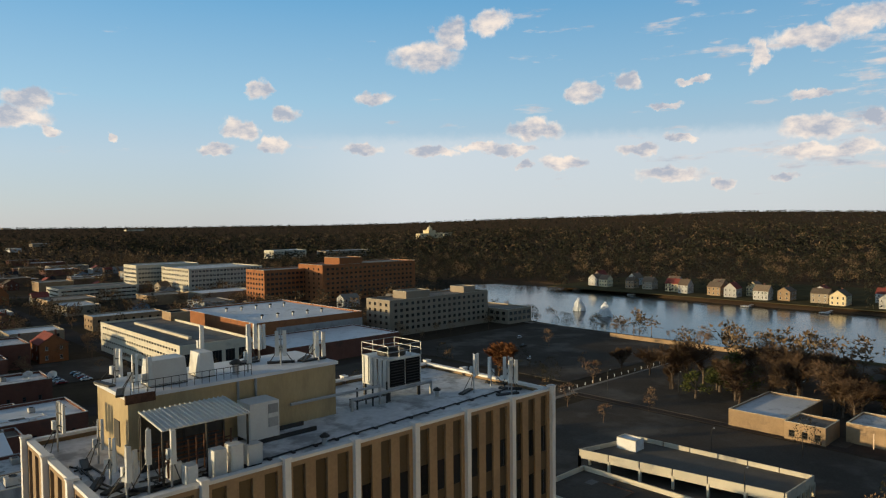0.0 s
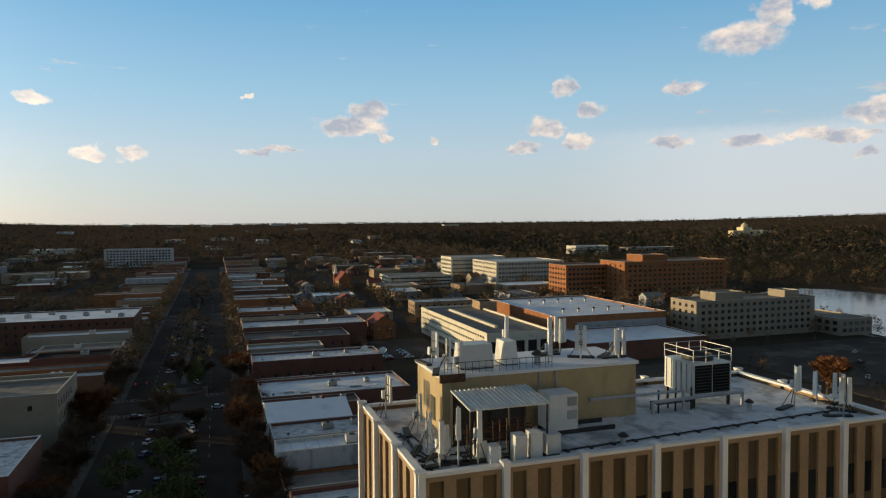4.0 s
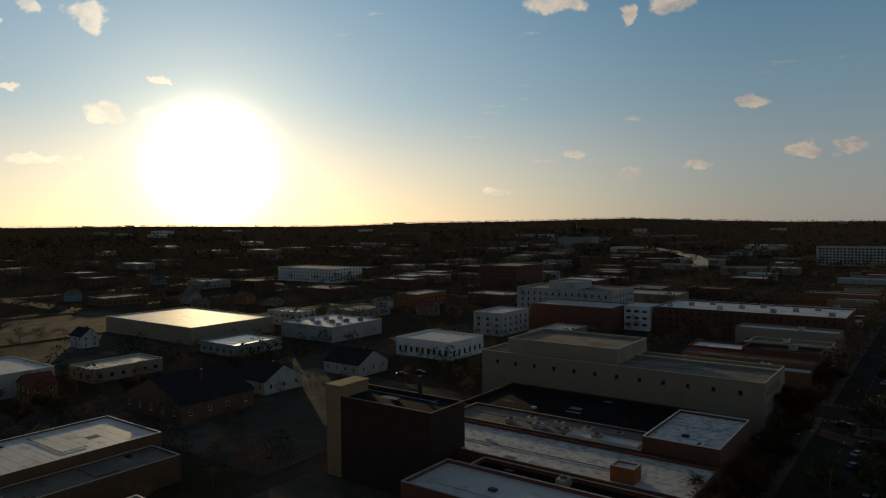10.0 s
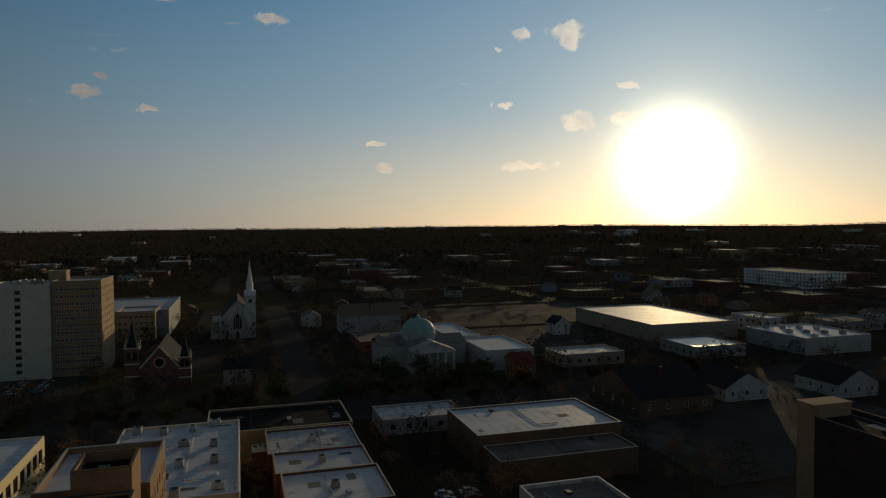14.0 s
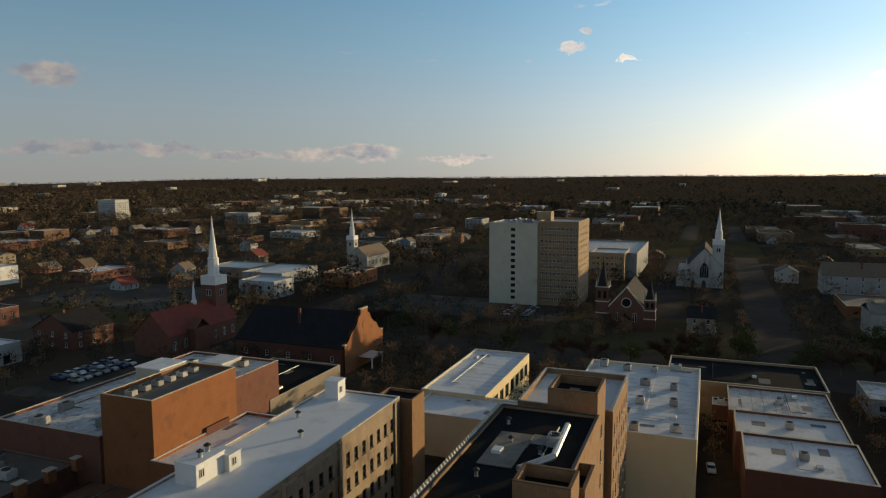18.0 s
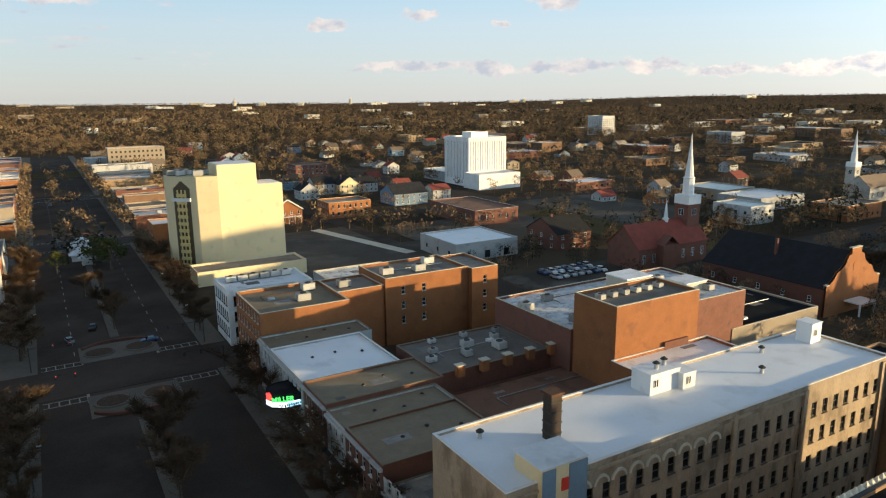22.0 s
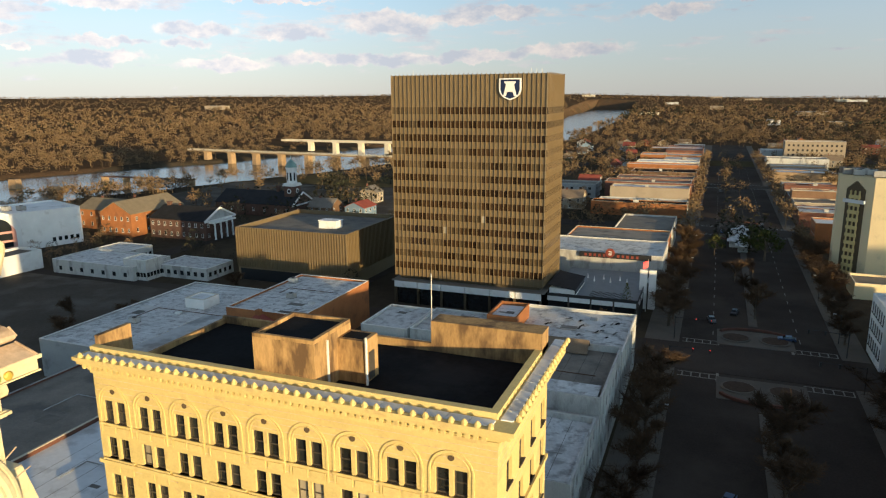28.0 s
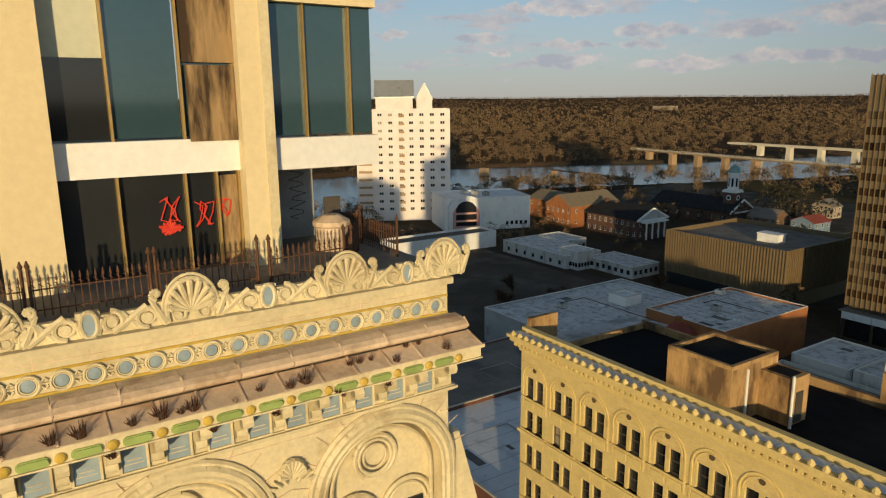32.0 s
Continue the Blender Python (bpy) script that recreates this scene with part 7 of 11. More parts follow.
    for y0, y1, z0, z1 in ((-4.5, -3.45, 63.35, 66.2), (-4.48, -3.5, 61.75, 63.3)):
        part("plywood_sheet", Shape().box(XP - 0.06, XP, y0, y1, z0, z1), "plywood", p)
    part("white_curtain", Shape().box(XP + 0.35, XP + 0.4, -2.05, -2.0, 61.9, 66.2), "white_dirty", p)
    # lower storey: dark glass, graffiti
    for y0, y1 in ((-2.0, 1.6), (-3.35, -2.0), (-4.5, -3.35)):
        pane(y0, y1, ZD + 0.05, 61.1, "glass", XP + 0.2)
    for y in (-2.03, -3.35, -4.0, -4.47):
        part("mullion", Shape().box(XP + 0.06, XP + 0.2, y - 0.024, y + 0.024, ZD, 61.1), "frame_gold", p)
    part("side_panel", Shape().box(XP + 0.15, XP + 0.2, -4.44, -4.03, ZD, 61.0), "plywood", p)
    g = Shape()
    rng = random.Random(11)
    for cy, cz, sc in ((-3.05, 60.35, 0.5), (-3.75, 60.2, 0.5), (-4.15, 60.3, 0.38)):
        old = None
        for k in range(16):
            q = (XP + 0.13 - (0.0 if cy > -4 else -0.0), cy - 0.25 * sc + k * 0.045 * sc + 0.22 * sc * math.sin(k * 1.7), cz + 0.55 * sc * math.cos(k * 1.1 + cy))
            if old:
                g.tube(old, q, 0.014, n=4)
            old = q
    for k in range(16):
        t = 2 * math.pi * k / 16
        g.tube((XP + 0.19, -2.98, 59.95), (XP + 0.14, -2.98 + 0.26 * math.cos(t) * rng.uniform(.5, 1), 59.95 + 0.2 * math.sin(t) * rng.uniform(.5, 1)), 0.07, 0.03, n=5)
    part("graffiti", g, "spray", p, "red sprayed graffiti")
    part("recess_wall", Shape().box(XP + 0.6, XP + 3.6, -5.4, -5.2, ZD, 61.05), "grey_wall", p)
    part("recess_column", Shape().box(XP + 2.2, XP + 2.9, -7.05, -5.4, ZD, 61.05), "grey_wall", p)
    g = Shape()
    old = None
    for k in range(18):
        q = (XP + 2.17, -6.6 + 0.24 * math.sin(k * 1.9), 59.5 + 0.075 * k)
        if old:
            g.tube(old, q, 0.01, n=4)
        old = q
    part("graffiti", g, "spray_dark", p, "black sprayed scrawl")
    part("torn_sheet", Shape().prism([(XP + 1.6, -7.1), (XP + 1.65, -7.1), (XP + 1.65, -7.55), (XP + 1.6, -7.55)], ZD, 60.1), "frame_dark", p)
    # added dark block that stands in for the unlit interior
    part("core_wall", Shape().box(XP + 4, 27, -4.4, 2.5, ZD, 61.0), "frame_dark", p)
    # plants in the gutters
    tuft = Shape()
    rng = random.Random(3)
    for k in range(40):
        t, u = rng.uniform(0, 6.28), rng.uniform(0.05, 0.16)
        b_ = (0.05 * math.cos(t), 0.05 * math.sin(t), 0)
        e_ = (u * math.cos(t), u * math.sin(t), rng.uniform(0.02, 0.2))
        tuft.tube(b_, e_, 0.012, 0.003, n=3, caps=False)
    tm = tuft.mesh("blades", "rust")
    for y, z, x, sc in ((-1.35, 57.5, 11.28, 0.8), (-2.3, 57.5, 11.3, 1.1), (-2.1, 57.5, 11.28, 0.6), (-3.45, 57.55, 11.32, 0.6), (-5.25, 57.6, 11.4, 0.7), (-5.45, 57.6, 11.4, 0.7), (-5.7, 57.6, 11.4, 0.5), (-6.6, 57.62, 11.6, 0.6),
                        (-6.9, 57.62, 11.6, 0.5), (-0.6, 57.5, 11.3, 1.2), (-4.9, 57.2, 11.2, 0.7), (-5.0, 57.1, 11.2, 0.5), (-3.0, 57.45, 11.25, 0.5), (-7.4, 57.5, 11.3, 0.8), (-6.2, 57.5, 11.28, 0.7), (-4.3, 57.5, 11.3, 1.2), (-4.0, 57.5, 11.26, 0.8),
                        (-1.8, 57.5, 11.3, 1.3), (-0.2, 57.5, 11.3, 1.0), (0.5, 57.5, 11.3, 1.2), (-3.7, 57.05, 11.25, 0.8), (-2.6, 57.05, 11.25, 0.7), (-1.0, 57.05, 11.25, 0.9), (-6.0, 57.05, 11.25, 0.6)):
        t = thing("gutter_weed", "dry brown weed tuft growing in the cornice", "weed", "cornice weeds", x, y, z)
        o = part("blades", tm, None, t)
        t.scale = (sc, sc, sc)


ornate_tower()
for o in [o for o in bpy.data.objects if o.parent and o.parent.name == "ornate_tower" and o.location.y > 1.4]:
    bpy.data.objects.remove(o)


def spire_church(name, label, x, y, rz, wall, roofm, body, tower, spire, side=1):
    """A gabled church: body (length, width, eaves, ridge), tower (side, height), spire height."""
    L, Wd, ev, rd = body
    ob = thing(name, label, "church", "", x, y, 0, rz)
    FOOT.append((x - L / 2 - 3, x + L / 2 + 3, y - Wd / 2 - 3, y + Wd / 2 + 3))
    s = Shape().box(-L / 2, L / 2, -Wd / 2, Wd / 2, 0, ev)
    for sx in (-L / 2, L / 2):
        pts = [(sx, -Wd / 2, ev), (sx, Wd / 2, ev), (sx, 0, rd)]
        s.face(pts if sx > 0 else pts[::-1])
    part("wall", s, wall, ob)
    part("roof", Shape().gable(-L / 2, L / 2, -Wd / 2, Wd / 2, ev, rd, "x"), roofm, ob)
    wm = window_mesh(1.4, 3.2, "two", "frame_white", "glass")
    for i in range(max(2, int(L / 5))):
        for sg in (-1, 1):
            part("window", wm, None, ob, at=(-L / 2 + L * (i + 0.5) / max(2, int(L / 5)), sg * (Wd / 2 + 0.05), ev * 0.5), rz=0 if sg < 0 else 180)
    part("window", window_mesh(2.4, 4.0, "grid", "frame_white", "glass"), None, ob, at=(L / 2 + 0.06, 0, ev * 0.7), rz=90)
    ts, th = tower
    tx, ty = L / 2 - ts / 2 + 0.3, side * (Wd / 2 - ts / 2 + 1.0)
    t = part("tower", Shape().box(-ts / 2, ts / 2, -ts / 2, ts / 2, 0, th).box(-ts / 2 - .25, ts / 2 + .25, -ts / 2 - .25, ts / 2 + .25, th - 0.5, th), wall, ob, at=(tx, ty, 0))
    for k in range(4):
        part("belfry_window", window_mesh(ts * 0.35, 2.4, "two", "frame_white", "glass"), None, t, at=((ts / 2 + 0.04) * (k == 0) - (ts / 2 + 0.04) * (k == 1), (ts / 2 + 0.04) * (k == 2) - (ts / 2 + 0.04) * (k == 3), th - 3), rz=(90, -90, 180, 0)[k])
    if spire:
        part("lantern", Shape().box(-ts * .53, ts * .53, -ts * .53, ts * .53, 0, spire * 0.13).spin([(ts * 0.34, spire * 0.13), (ts * 0.31, spire * 0.36), (ts * 0.36, spire * 0.37), (ts * 0.26, spire * 0.39)], 0, 0, 8), "white", t, at=(0, 0, th))
        part("spire", Shape().spin([(ts * 0.26, spire * 0.39), (ts * 0.12, spire * 0.7), (0.04, spire)], 0, 0, 8), "white", t, at=(0, 0, th))
    return ob


def hipped(name, label, x0, x1, y0, y1, ev, rd, wall, roofm, rz=0.0, category="house", windows=(4, 2), ridge="x", group=""):
    """A house with a pitched roof, windows on all sides, a door and a chimney."""
    a, b = (x1 - x0) / 2, (y1 - y0) / 2
    ob = thing(name, label, category, group, (x0 + x1) / 2, (y0 + y1) / 2, 0, rz)
    FOOT.append((x0, x1, y0, y1))
    s = Shape().box(-a, a, -b, b, 0, ev)
    if ridge == "x":
        s.face([(a, -b, ev), (a, b, ev), (a, 0, rd)]).face([(-a, b, ev), (-a, -b, ev), (-a, 0, rd)])
    else:
        s.face([(a, b, ev), (-a, b, ev), (0, b, rd)]).face([(-a, -b, ev), (a, -b, ev), (0, -b, rd)])
    part("wall", s, wall, ob)
    part("roof", Shape().gable(-a, a, -b, b, ev, rd, ridge), roofm, ob)
    nc, nr = windows
    pitch = ev / nr
    wm = window_mesh(1.1, min(1.7, pitch * 0.55), "sash", "frame_white", "glass")
    todo = []
    for r in range(nr):
        z = pitch * (r + 0.55)
        for i in range(nc):
            u = -a + 2 * a * (i + 0.5) / nc
            todo += [((u, -b - 0.04, z), 0, wm), ((u, b + 0.04, z), 180, wm)]
        n2 = max(1, int(nc * b / max(a, 1)))
        for i in range(min(n2, 5)):
            v = -b + 2 * b * (i + 0.5) / min(n2, 5)
            todo += [((-a - 0.04, v, z), -90, wm), ((a + 0.04, v, z), 90, wm)]
    joined_windows(ob, todo)
    part("chimney", Shape().box(a * 0.4, a * 0.4 + 0.8, -0.4, 0.4, ev, rd + 1.1), "brick", ob)
    return ob


def twin_tower_church():
    """A brick church with pale bands: a gabled front between a tall and a short tower, each under a sharp cap."""
    ob = thing("twin_tower_church", "dark brick church with pale stone bands and two pointed towers", "church", "", -299, -30.5, 0)
    FOOT.append((-318, -278, -44, -18))
    s = Shape().box(-17, 15, -7, 7, 0, 9)
    s.face([(15, -7, 9), (15, 7, 9), (15, 0, 17)]).face([(-17, 7, 9), (-17, -7, 9), (-17, 0, 17)])
    part("wall", s, "brick", ob)
    part("roof", Shape().gable(-17, 15, -7, 7, 9, 17, "x", over=0.3), "slate", ob)
    for sg in (-1, 1):
        q = [(15.2, sg * 7.3, 8.9), (15.2, 0, 17.3), (15.2, 0, 16.5), (15.2, sg * 7.3, 8.1)]
        part("gable_coping", Shape().face(q).face([(x + 0.4, y, z) for x, y, z in q]).face([q[0], q[1], (15.6, 0, 17.3), (15.6, sg * 7.3, 8.9)]), "pale_concrete", ob)
    part("rose_window", Shape().tube((15.0, 0, 10.6), (15.12, 0, 10.6), 1.7, n=16), "glass", ob)
    part("rose_rim", Shape().tube((15.0, 0, 10.6), (15.06, 0, 10.6), 2.1, n=16), "pale_concrete", ob)
    for u in (-3.4, 0, 3.4):
        part("window", window_mesh(1.5, 3.6, "two", "frame_white", "glass"), None, ob, at=(15.06, u, 4.6), rz=90)
    part("porch", Shape().box(15, 18.5, -2.6, 2.6, 0, 4.2).gable(15, 18.5, -2.6, 2.6, 4.2, 7, "x", over=0.2), "brick", ob)
    for y, w, th, cap in ((-9.6, 5.2, 17.0, 10.5), (9.2, 4.4, 12.5, 8.5)):
        t = part("tower", Shape().box(-w / 2, w / 2, -w / 2, w / 2, 0, th), "brick", ob, at=(13.4, y, 0))
        for z in (th * 0.34, th * 0.62, th - 0.5):
            part("stone_band", Shape().box(-w / 2 - .12, w / 2 + .12, -w / 2 - .12, w / 2 + .12, z, z + 0.4), "pale_concrete", t)
        for k in (-1, 1):
            part("belfry_opening", window_mesh(w * 0.24, th * 0.18, "plain", "frame_dark", "glass"), None, t, at=(w / 2 + 0.05, k * w * 0.22, th * 0.8), rz=90)
            part("belfry_opening", window_mesh(w * 0.24, th * 0.18, "plain", "frame_dark", "glass"), None, t, at=(k * w * 0.22, w / 2 + 0.05, th * 0.8), rz=180)
        for a_, b_ in ((-1, -1), (-1, 1), (1, -1), (1, 1)):
            part("pinnacle", Shape().box(a_ * w * .46 - .3, a_ * w * .46 + .3, b_ * w * .46 - .3, b_ * w * .46 + .3, th, th + 2.4, inset=0.2), "pale_concrete", t)
        part("cap", Shape().spin([(w * 0.44, th), (w * 0.2, th + cap * 0.45), (0.05, th + cap)], 0, 0, 8), "slate", t)


def east_side():
    G = "plain", "frame_dark", "glass"
    # roofs between the buff block and the tower
    building("pale_block", "dirty white street building with patched roof", "building", 14.6, 41, -101.5, -81, 12.2, "white_dirty", "membrane_dirty", parapet=0.9, coping="white_dirty", windows=[("S", 7, 3, 1.3, 1.9, 2.2, 3.5, *G)])
    building("low_link", "low dark-roofed link between two white street buildings", "building", 14.8, 40, -106, -101.7, 10.2, "white_dirty", "tar_roof", parapet=0.5, coping="white_dirty")
    building("pale_block", "tall dirty white party-wall building", "building", 14.6, 40, -131, -106.2, 13.4, "white_dirty", "gravel_roof", parapet=1.2, coping="white_dirty", windows=[("S", 6, 3, 1.3, 1.9, 2.2, 3.5, *G)])
    building("pale_block", "white street building with stained white roof", "building", 14.4, 40, -156, -131.2, 12.4, "white_dirty", "membrane_dirty", parapet=0.6, coping="white", windows=[("S", 7, 3, 1.3, 1.9, 2.2, 3.5, *G)])
    front = thing("roof_membrane", "pale stained membrane strip over the front of a grey roof", "roof membrane", "", 27.3, -109.6, 12.95)
    part("sheet", Shape().box(-11.8, 11.8, -2.6, 2.4, -0.1, 0.12), "membrane_dirty", front)
    hip = thing("ridge_roof", "low brown shingled ridge between two flat roofs", "roof", "", 29, -129.2, 12.9)
    part("shingles", Shape().gable(-8, 8, -1.6, 1.6, 0.0, 1.7, "x"), "brown_roof", hip)
    worn = random.Random(31)
    tarred = thing("worn_roof_felt", "black felt showing in streaks through worn white roofing", "roof felt", "", 26, -145.5, 12.0)
    for k in range(16):
        u, v = worn.uniform(-9, 8), worn.uniform(-5.5, 6.0)
        part("streak", Shape().box(-worn.uniform(0.3, 1.3), worn.uniform(0.3, 1.3), -worn.uniform(0.08, 0.3), worn.uniform(0.08, 0.3), 0, 0.08 + 0.003 * k), "tar_roof" if k % 5 else "roof_patch", tarred, at=(u, v, 0), rz=worn.choice((62, 70, 75, 5, 66)))
    building("rear_store", "low store with two patched white roofs", "store", 44.5, 61, -149, -133, 11.2, "white_dirty", "membrane_dirty", parapet=0.5, coping="white")
    building("rear_store", "low store with patched white roof", "store", 61.5, 73, -148.5, -132.5, 11.0, "white_dirty", "membrane_dirty", parapet=0.5, coping="white")
    building("brick_stair", "small orange brick stair block with white top", "stair block", 37.5, 44.2, -148, -137, 15.0, "brick_orange", "membrane", parapet=0.7, coping="brick_orange")
    building("brick_hall", "brick hall with a pale stained roof", "hall", 88, 110, -165, -131.5, 11.4, "brick_orange", "membrane_dirty", parapet=0.5, coping="white")
    e = thing("roof_cupola", "dark red pyramid roof cupola with brick stack", "cupola", "", 98, -128.5, 9.0)
    part("roof", Shape().box(-3, 3, -3, 3, 0, 2.6, inset=2.3), "red_roof", e)
    part("shaft", Shape().box(-0.6, 0.6, -0.6, 0.6, 2.2, 3.9), "brick_orange", e)
    building("rear_shed", "dark low shed beside the hall", "shed", 76, 87.5, -131, -108, 8.0, "brick", "gravel_roof", parapet=0.5)
    for k in range(7):
        place_unit(79 + (k % 3) * 3, -126 + k * 2.6, 7.5, 0, 0.9)
    building("grey_roof_hall", "long low hall with a wide grey-white roof", "hall", 101, 139, -154, -103, 9.2, "grey_wall", "membrane_dirty", parapet=0.35, coping="white")
    building("grey_roof_hall", "wide low hall with a blue-grey roof", "hall", 60, 118, -100, -52, 9.0, "brick", "gravel_roof", parapet=0.35, coping="grey_wall", windows=[("W", 10, 1, 3.2, 2.2, 4, 3, *G)])
    building("back_range", "brick back range behind the buff block", "building", 42, 86, -78, -47, 14.0, "brick", "membrane", parapet=0.6)
    building("mid_range", "low dirty range with a dark roof", "building", 42, 74, -131, -101, 9.5, "white_dirty", "gravel_roof", parapet=0.6)
    for k in range(10):
        place_unit(46 + random.random() * 24, -128 + random.random() * 24, 8.9, random.choice((0, 90)), random.uniform(.8, 1.4))
    for x, y, z in ((128, -120, 8.9), (108, -158, 10.9), (100, -145, 10.9)):
        place_unit(x, y, z)
    e = building("skylight_hut", "white skylight hut on the long hall", "roof hut", 119, 125, -140, -134, 11.4, "white", "membrane", parapet=0.3, z0=8.9)
    # plaza shops with a roof terrace and long grey roofs
    FOOT.append((17, 42, -222, -186))
    e = thing("terrace_hall", "dark glazed hall with white fascia panels and a roof terrace", "hall", "", 29.5, -204, 0)
    part("glazing", Shape().box(-11.6, 12.4, -17.2, 17.0, 0, 4.9), "glass", e)
    part("deck", Shape().box(-12.5, 12.5, -18, 18, 4.9, 5.68), "terrace_grey", e)
    for k in range(4):
        part("fascia_panel", Shape().box(-12.3 + k * 6.25, -6.3 + k * 6.25, 18.0, 18.14, 4.7, 6.0), "white", e)
        part("post", Shape().box(-12.5 + k * 6.25, -12.1 + k * 6.25, 17.6, 18.3, 0, 6.2), "frame_dark", e)
    for k in range(6):
        part("fascia_panel", Shape().box(-12.64, -12.5, -17.8 + k * 6.0, -12.1 + k * 6.0, 4.7, 6.0), "white", e)
        part("post", Shape().box(-12.8, -12.3, -12.05 + k * 6.0, -11.75 + k * 6.0, 0, 6.2), "frame_dark", e)
    part("railing", Shape().box(-12.5, 12.5, 17.85, 17.95, 6.0, 6.9).box(-12.45, -12.35, -18, 17.85, 6.0, 6.9), "dark_steel", e)
    e = thing("terrace_cabin", "low cabin with a dark blue sloped roof on the terrace", "cabin", "", 38.2, -196, 5.68)
    part("wall", Shape().box(-3.6, 3.6, -7.5, 8.5, 0, 2.2), "white", e)
    part("window", Shape().box(-3.68, -3.6, -7, 8, 0.5, 1.9), "glass", e)
    part("roof", Shape().face([(-3.9, -7.8, 2.2), (3.9, -7.8, 3.4), (3.9, 8.8, 3.4), (-3.9, 8.8, 2.2)]).face([(-3.9, 8.8, 2.05), (3.9, 8.8, 3.25), (3.9, 8.8, 3.4), (-3.9, 8.8, 2.2)]), "slate", e)
    e = thing("potted_conifer", "dark green conifer standing on the terrace", "conifer", "", 20.5, -189.5, 5.68)
    part("trunk", Shape().tube((0, 0, 0), (0, 0, 1), 0.15), "bark", e)
    crng2 = random.Random(4)
    s = Shape()
    for k in range(420):
        z = crng2.uniform(0.4, 5.2)
        rr, a_ = 1.7 * (1 - z / 5.4) * crng2.uniform(0.6, 1.05), crng2.uniform(0, 6.28)
        c = Vector((rr * math.cos(a_), rr * math.sin(a_), z))
        u = Vector((math.cos(a_), math.sin(a_), -0.4)) * 0.3
        w_ = Vector((-math.sin(a_), math.cos(a_), 0.1)) * 0.14
        s.face([c - w_, c + u, c + w_])
    part("crown", s, "green_leaf", e)
    for x in (14.7, 17.3):
        e = thing("white_pylon", "tall white slab pylon beside the pavement", "pylon", "white pylons", x, -202, 0)
        part("slab", Shape().box(-1.0, 1.0, -0.5, 0.5, 0.1, 11.8), "white", e)
    s = Shape()
    for i in range(10):
        for j in range(8):
            if (i + j) % 2:
                s.box(21 + i, 22 + i, -196 + j, -195 + j, 5.70, 5.715)
    part("tile", s, "neon", thing("chequered_floor", "black and white chequered terrace floor", "floor tiles"))
    for k in range(6):
        e = thing("terrace_umbrella", "closed pale terrace umbrella", "umbrella", "terrace umbrellas", 22 + k * 2.4, -203 - (k % 2) * 3, 5.7)
        part("pole", Shape().tube((0, 0, 0), (0, 0, 2.6), 0.04), "steel", e)
        part("canopy", Shape().spin([(0.28, 1.1), (0.14, 2.0), (0.03, 2.7)], 0, 0, 8), "white", e)
    building("grey_shed_shop", "shop with a long ribbed grey roof and white front", "shop", 13.5, 52, -248, -224, 11.0, "white_dirty", "membrane_dirty", parapet=0.4, coping="white")
    building("grey_shed_shop", "shop with a grey roof", "shop", 14, 50, -272, -248.5, 10.4, "brick_orange", "gravel_roof", parapet=0.5)
    building("corner_shop", "dirty white two-storey corner shop", "shop", 14, 36, -310, -273, 9.8, "white_dirty", "gravel_roof", parapet=0.6)
    e = thing("round_sign", "dark sign band with a round red badge over the terrace", "sign", "", 30, -223.6, 11.0)
    part("band", Shape().box(-13, 10, 0, 0.4, -1.6, 0.2), "neon", e)
    part("badge", Shape().tube((0, 0.2, 0.2), (0, 0.6, 0.2), 1.5, n=18), "red_roof", e)
    part("mark", Shape().box(-0.5, 0.5, 0.6, 0.66, 0.6, 0.9).box(-0.5, 0.5, 0.6, 0.66, 0.05, 0.3).box(-0.5, 0.5, 0.6, 0.66, -0.5, -0.2).box(-0.5, -0.2, 0.6, 0.66, -0.5, 0.9), "white", e, "white letter-like shape")
    for k in range(12):
        if abs(k - 5.5) > 1.2:
            part("writing_bar", Shape().box(-9 + k * 1.5, -8.2 + k * 1.5, 0.4, 0.44, -1.2, -0.3), "red_roof", e)
    e = thing("flagpole", "tall white flagpole with a self-glowing red flag", "flagpole", "", 16.0, -199.5, 0)
    part("pole", Shape().tube((0, 0, 0), (0, 0, 15.5), 0.10, 0.05), "white_metal", e)
    # the cloth is no lamp; its brightness is added as red glow
    part("flag", Shape().face([(0, 0.05, 15.2), (0, 0.05, 13.2), (1.2, 0.5, 12.7), (1.3, 0.4, 14.6)]), "sign_red", e)
    # white riverside hotel
    ob = building("river_hotel", "tall white riverside hotel with small square windows and gabled top", "hotel", 308.3, 330.3, -207.8, -167.8, 57.6, "hotel_white", "membrane", rz=-30.3, parapet=0.8, coping="white",
                  windows=[("S", 7, 13, 2.2, 1.5, 5.5, 4.05, "two", "frame_white", "glass"), ("W", 4, 13, 2.0, 1.5, 5.5, 4.05, "two", "frame_white", "glass")], skip=0.12)
    for k in range(13):
        part("balcony", Shape().box(-11.3, -11, 3.6, 6.4, 5.0 + 4.05 * k, 6.4 + 4.05 * k), "brick_tan", ob, "tan balcony panel")
    part("side_wing", Shape().box(-4, 11, 20, 29, 0, 44), "hotel_white", ob)
    for k in range(10):
        part("side_balcony", Shape().box(-5.2, -4, 21, 28, 4.2 + 4.05 * k, 5.3 + 4.05 * k), "brick_tan", ob)
    part("gable_top", Shape().box(-9, 7, -1, 18, 57.4, 64).gable(-9, 7, -1, 18, 64, 72, "y"), "hotel_white", ob)
    part("gable_roof", Shape().gable(-9.1, 7.1, -1.1, 18.1, 64.2, 72.2, "y", over=0.6), "metal_roof", ob)
    part("gable_top", Shape().box(-9, 7, -11, -3, 57.4, 63).face([(-9, -11, 63), (-9, -3, 63), (-9, -7, 70.5)][::-1]), "hotel_white", ob)
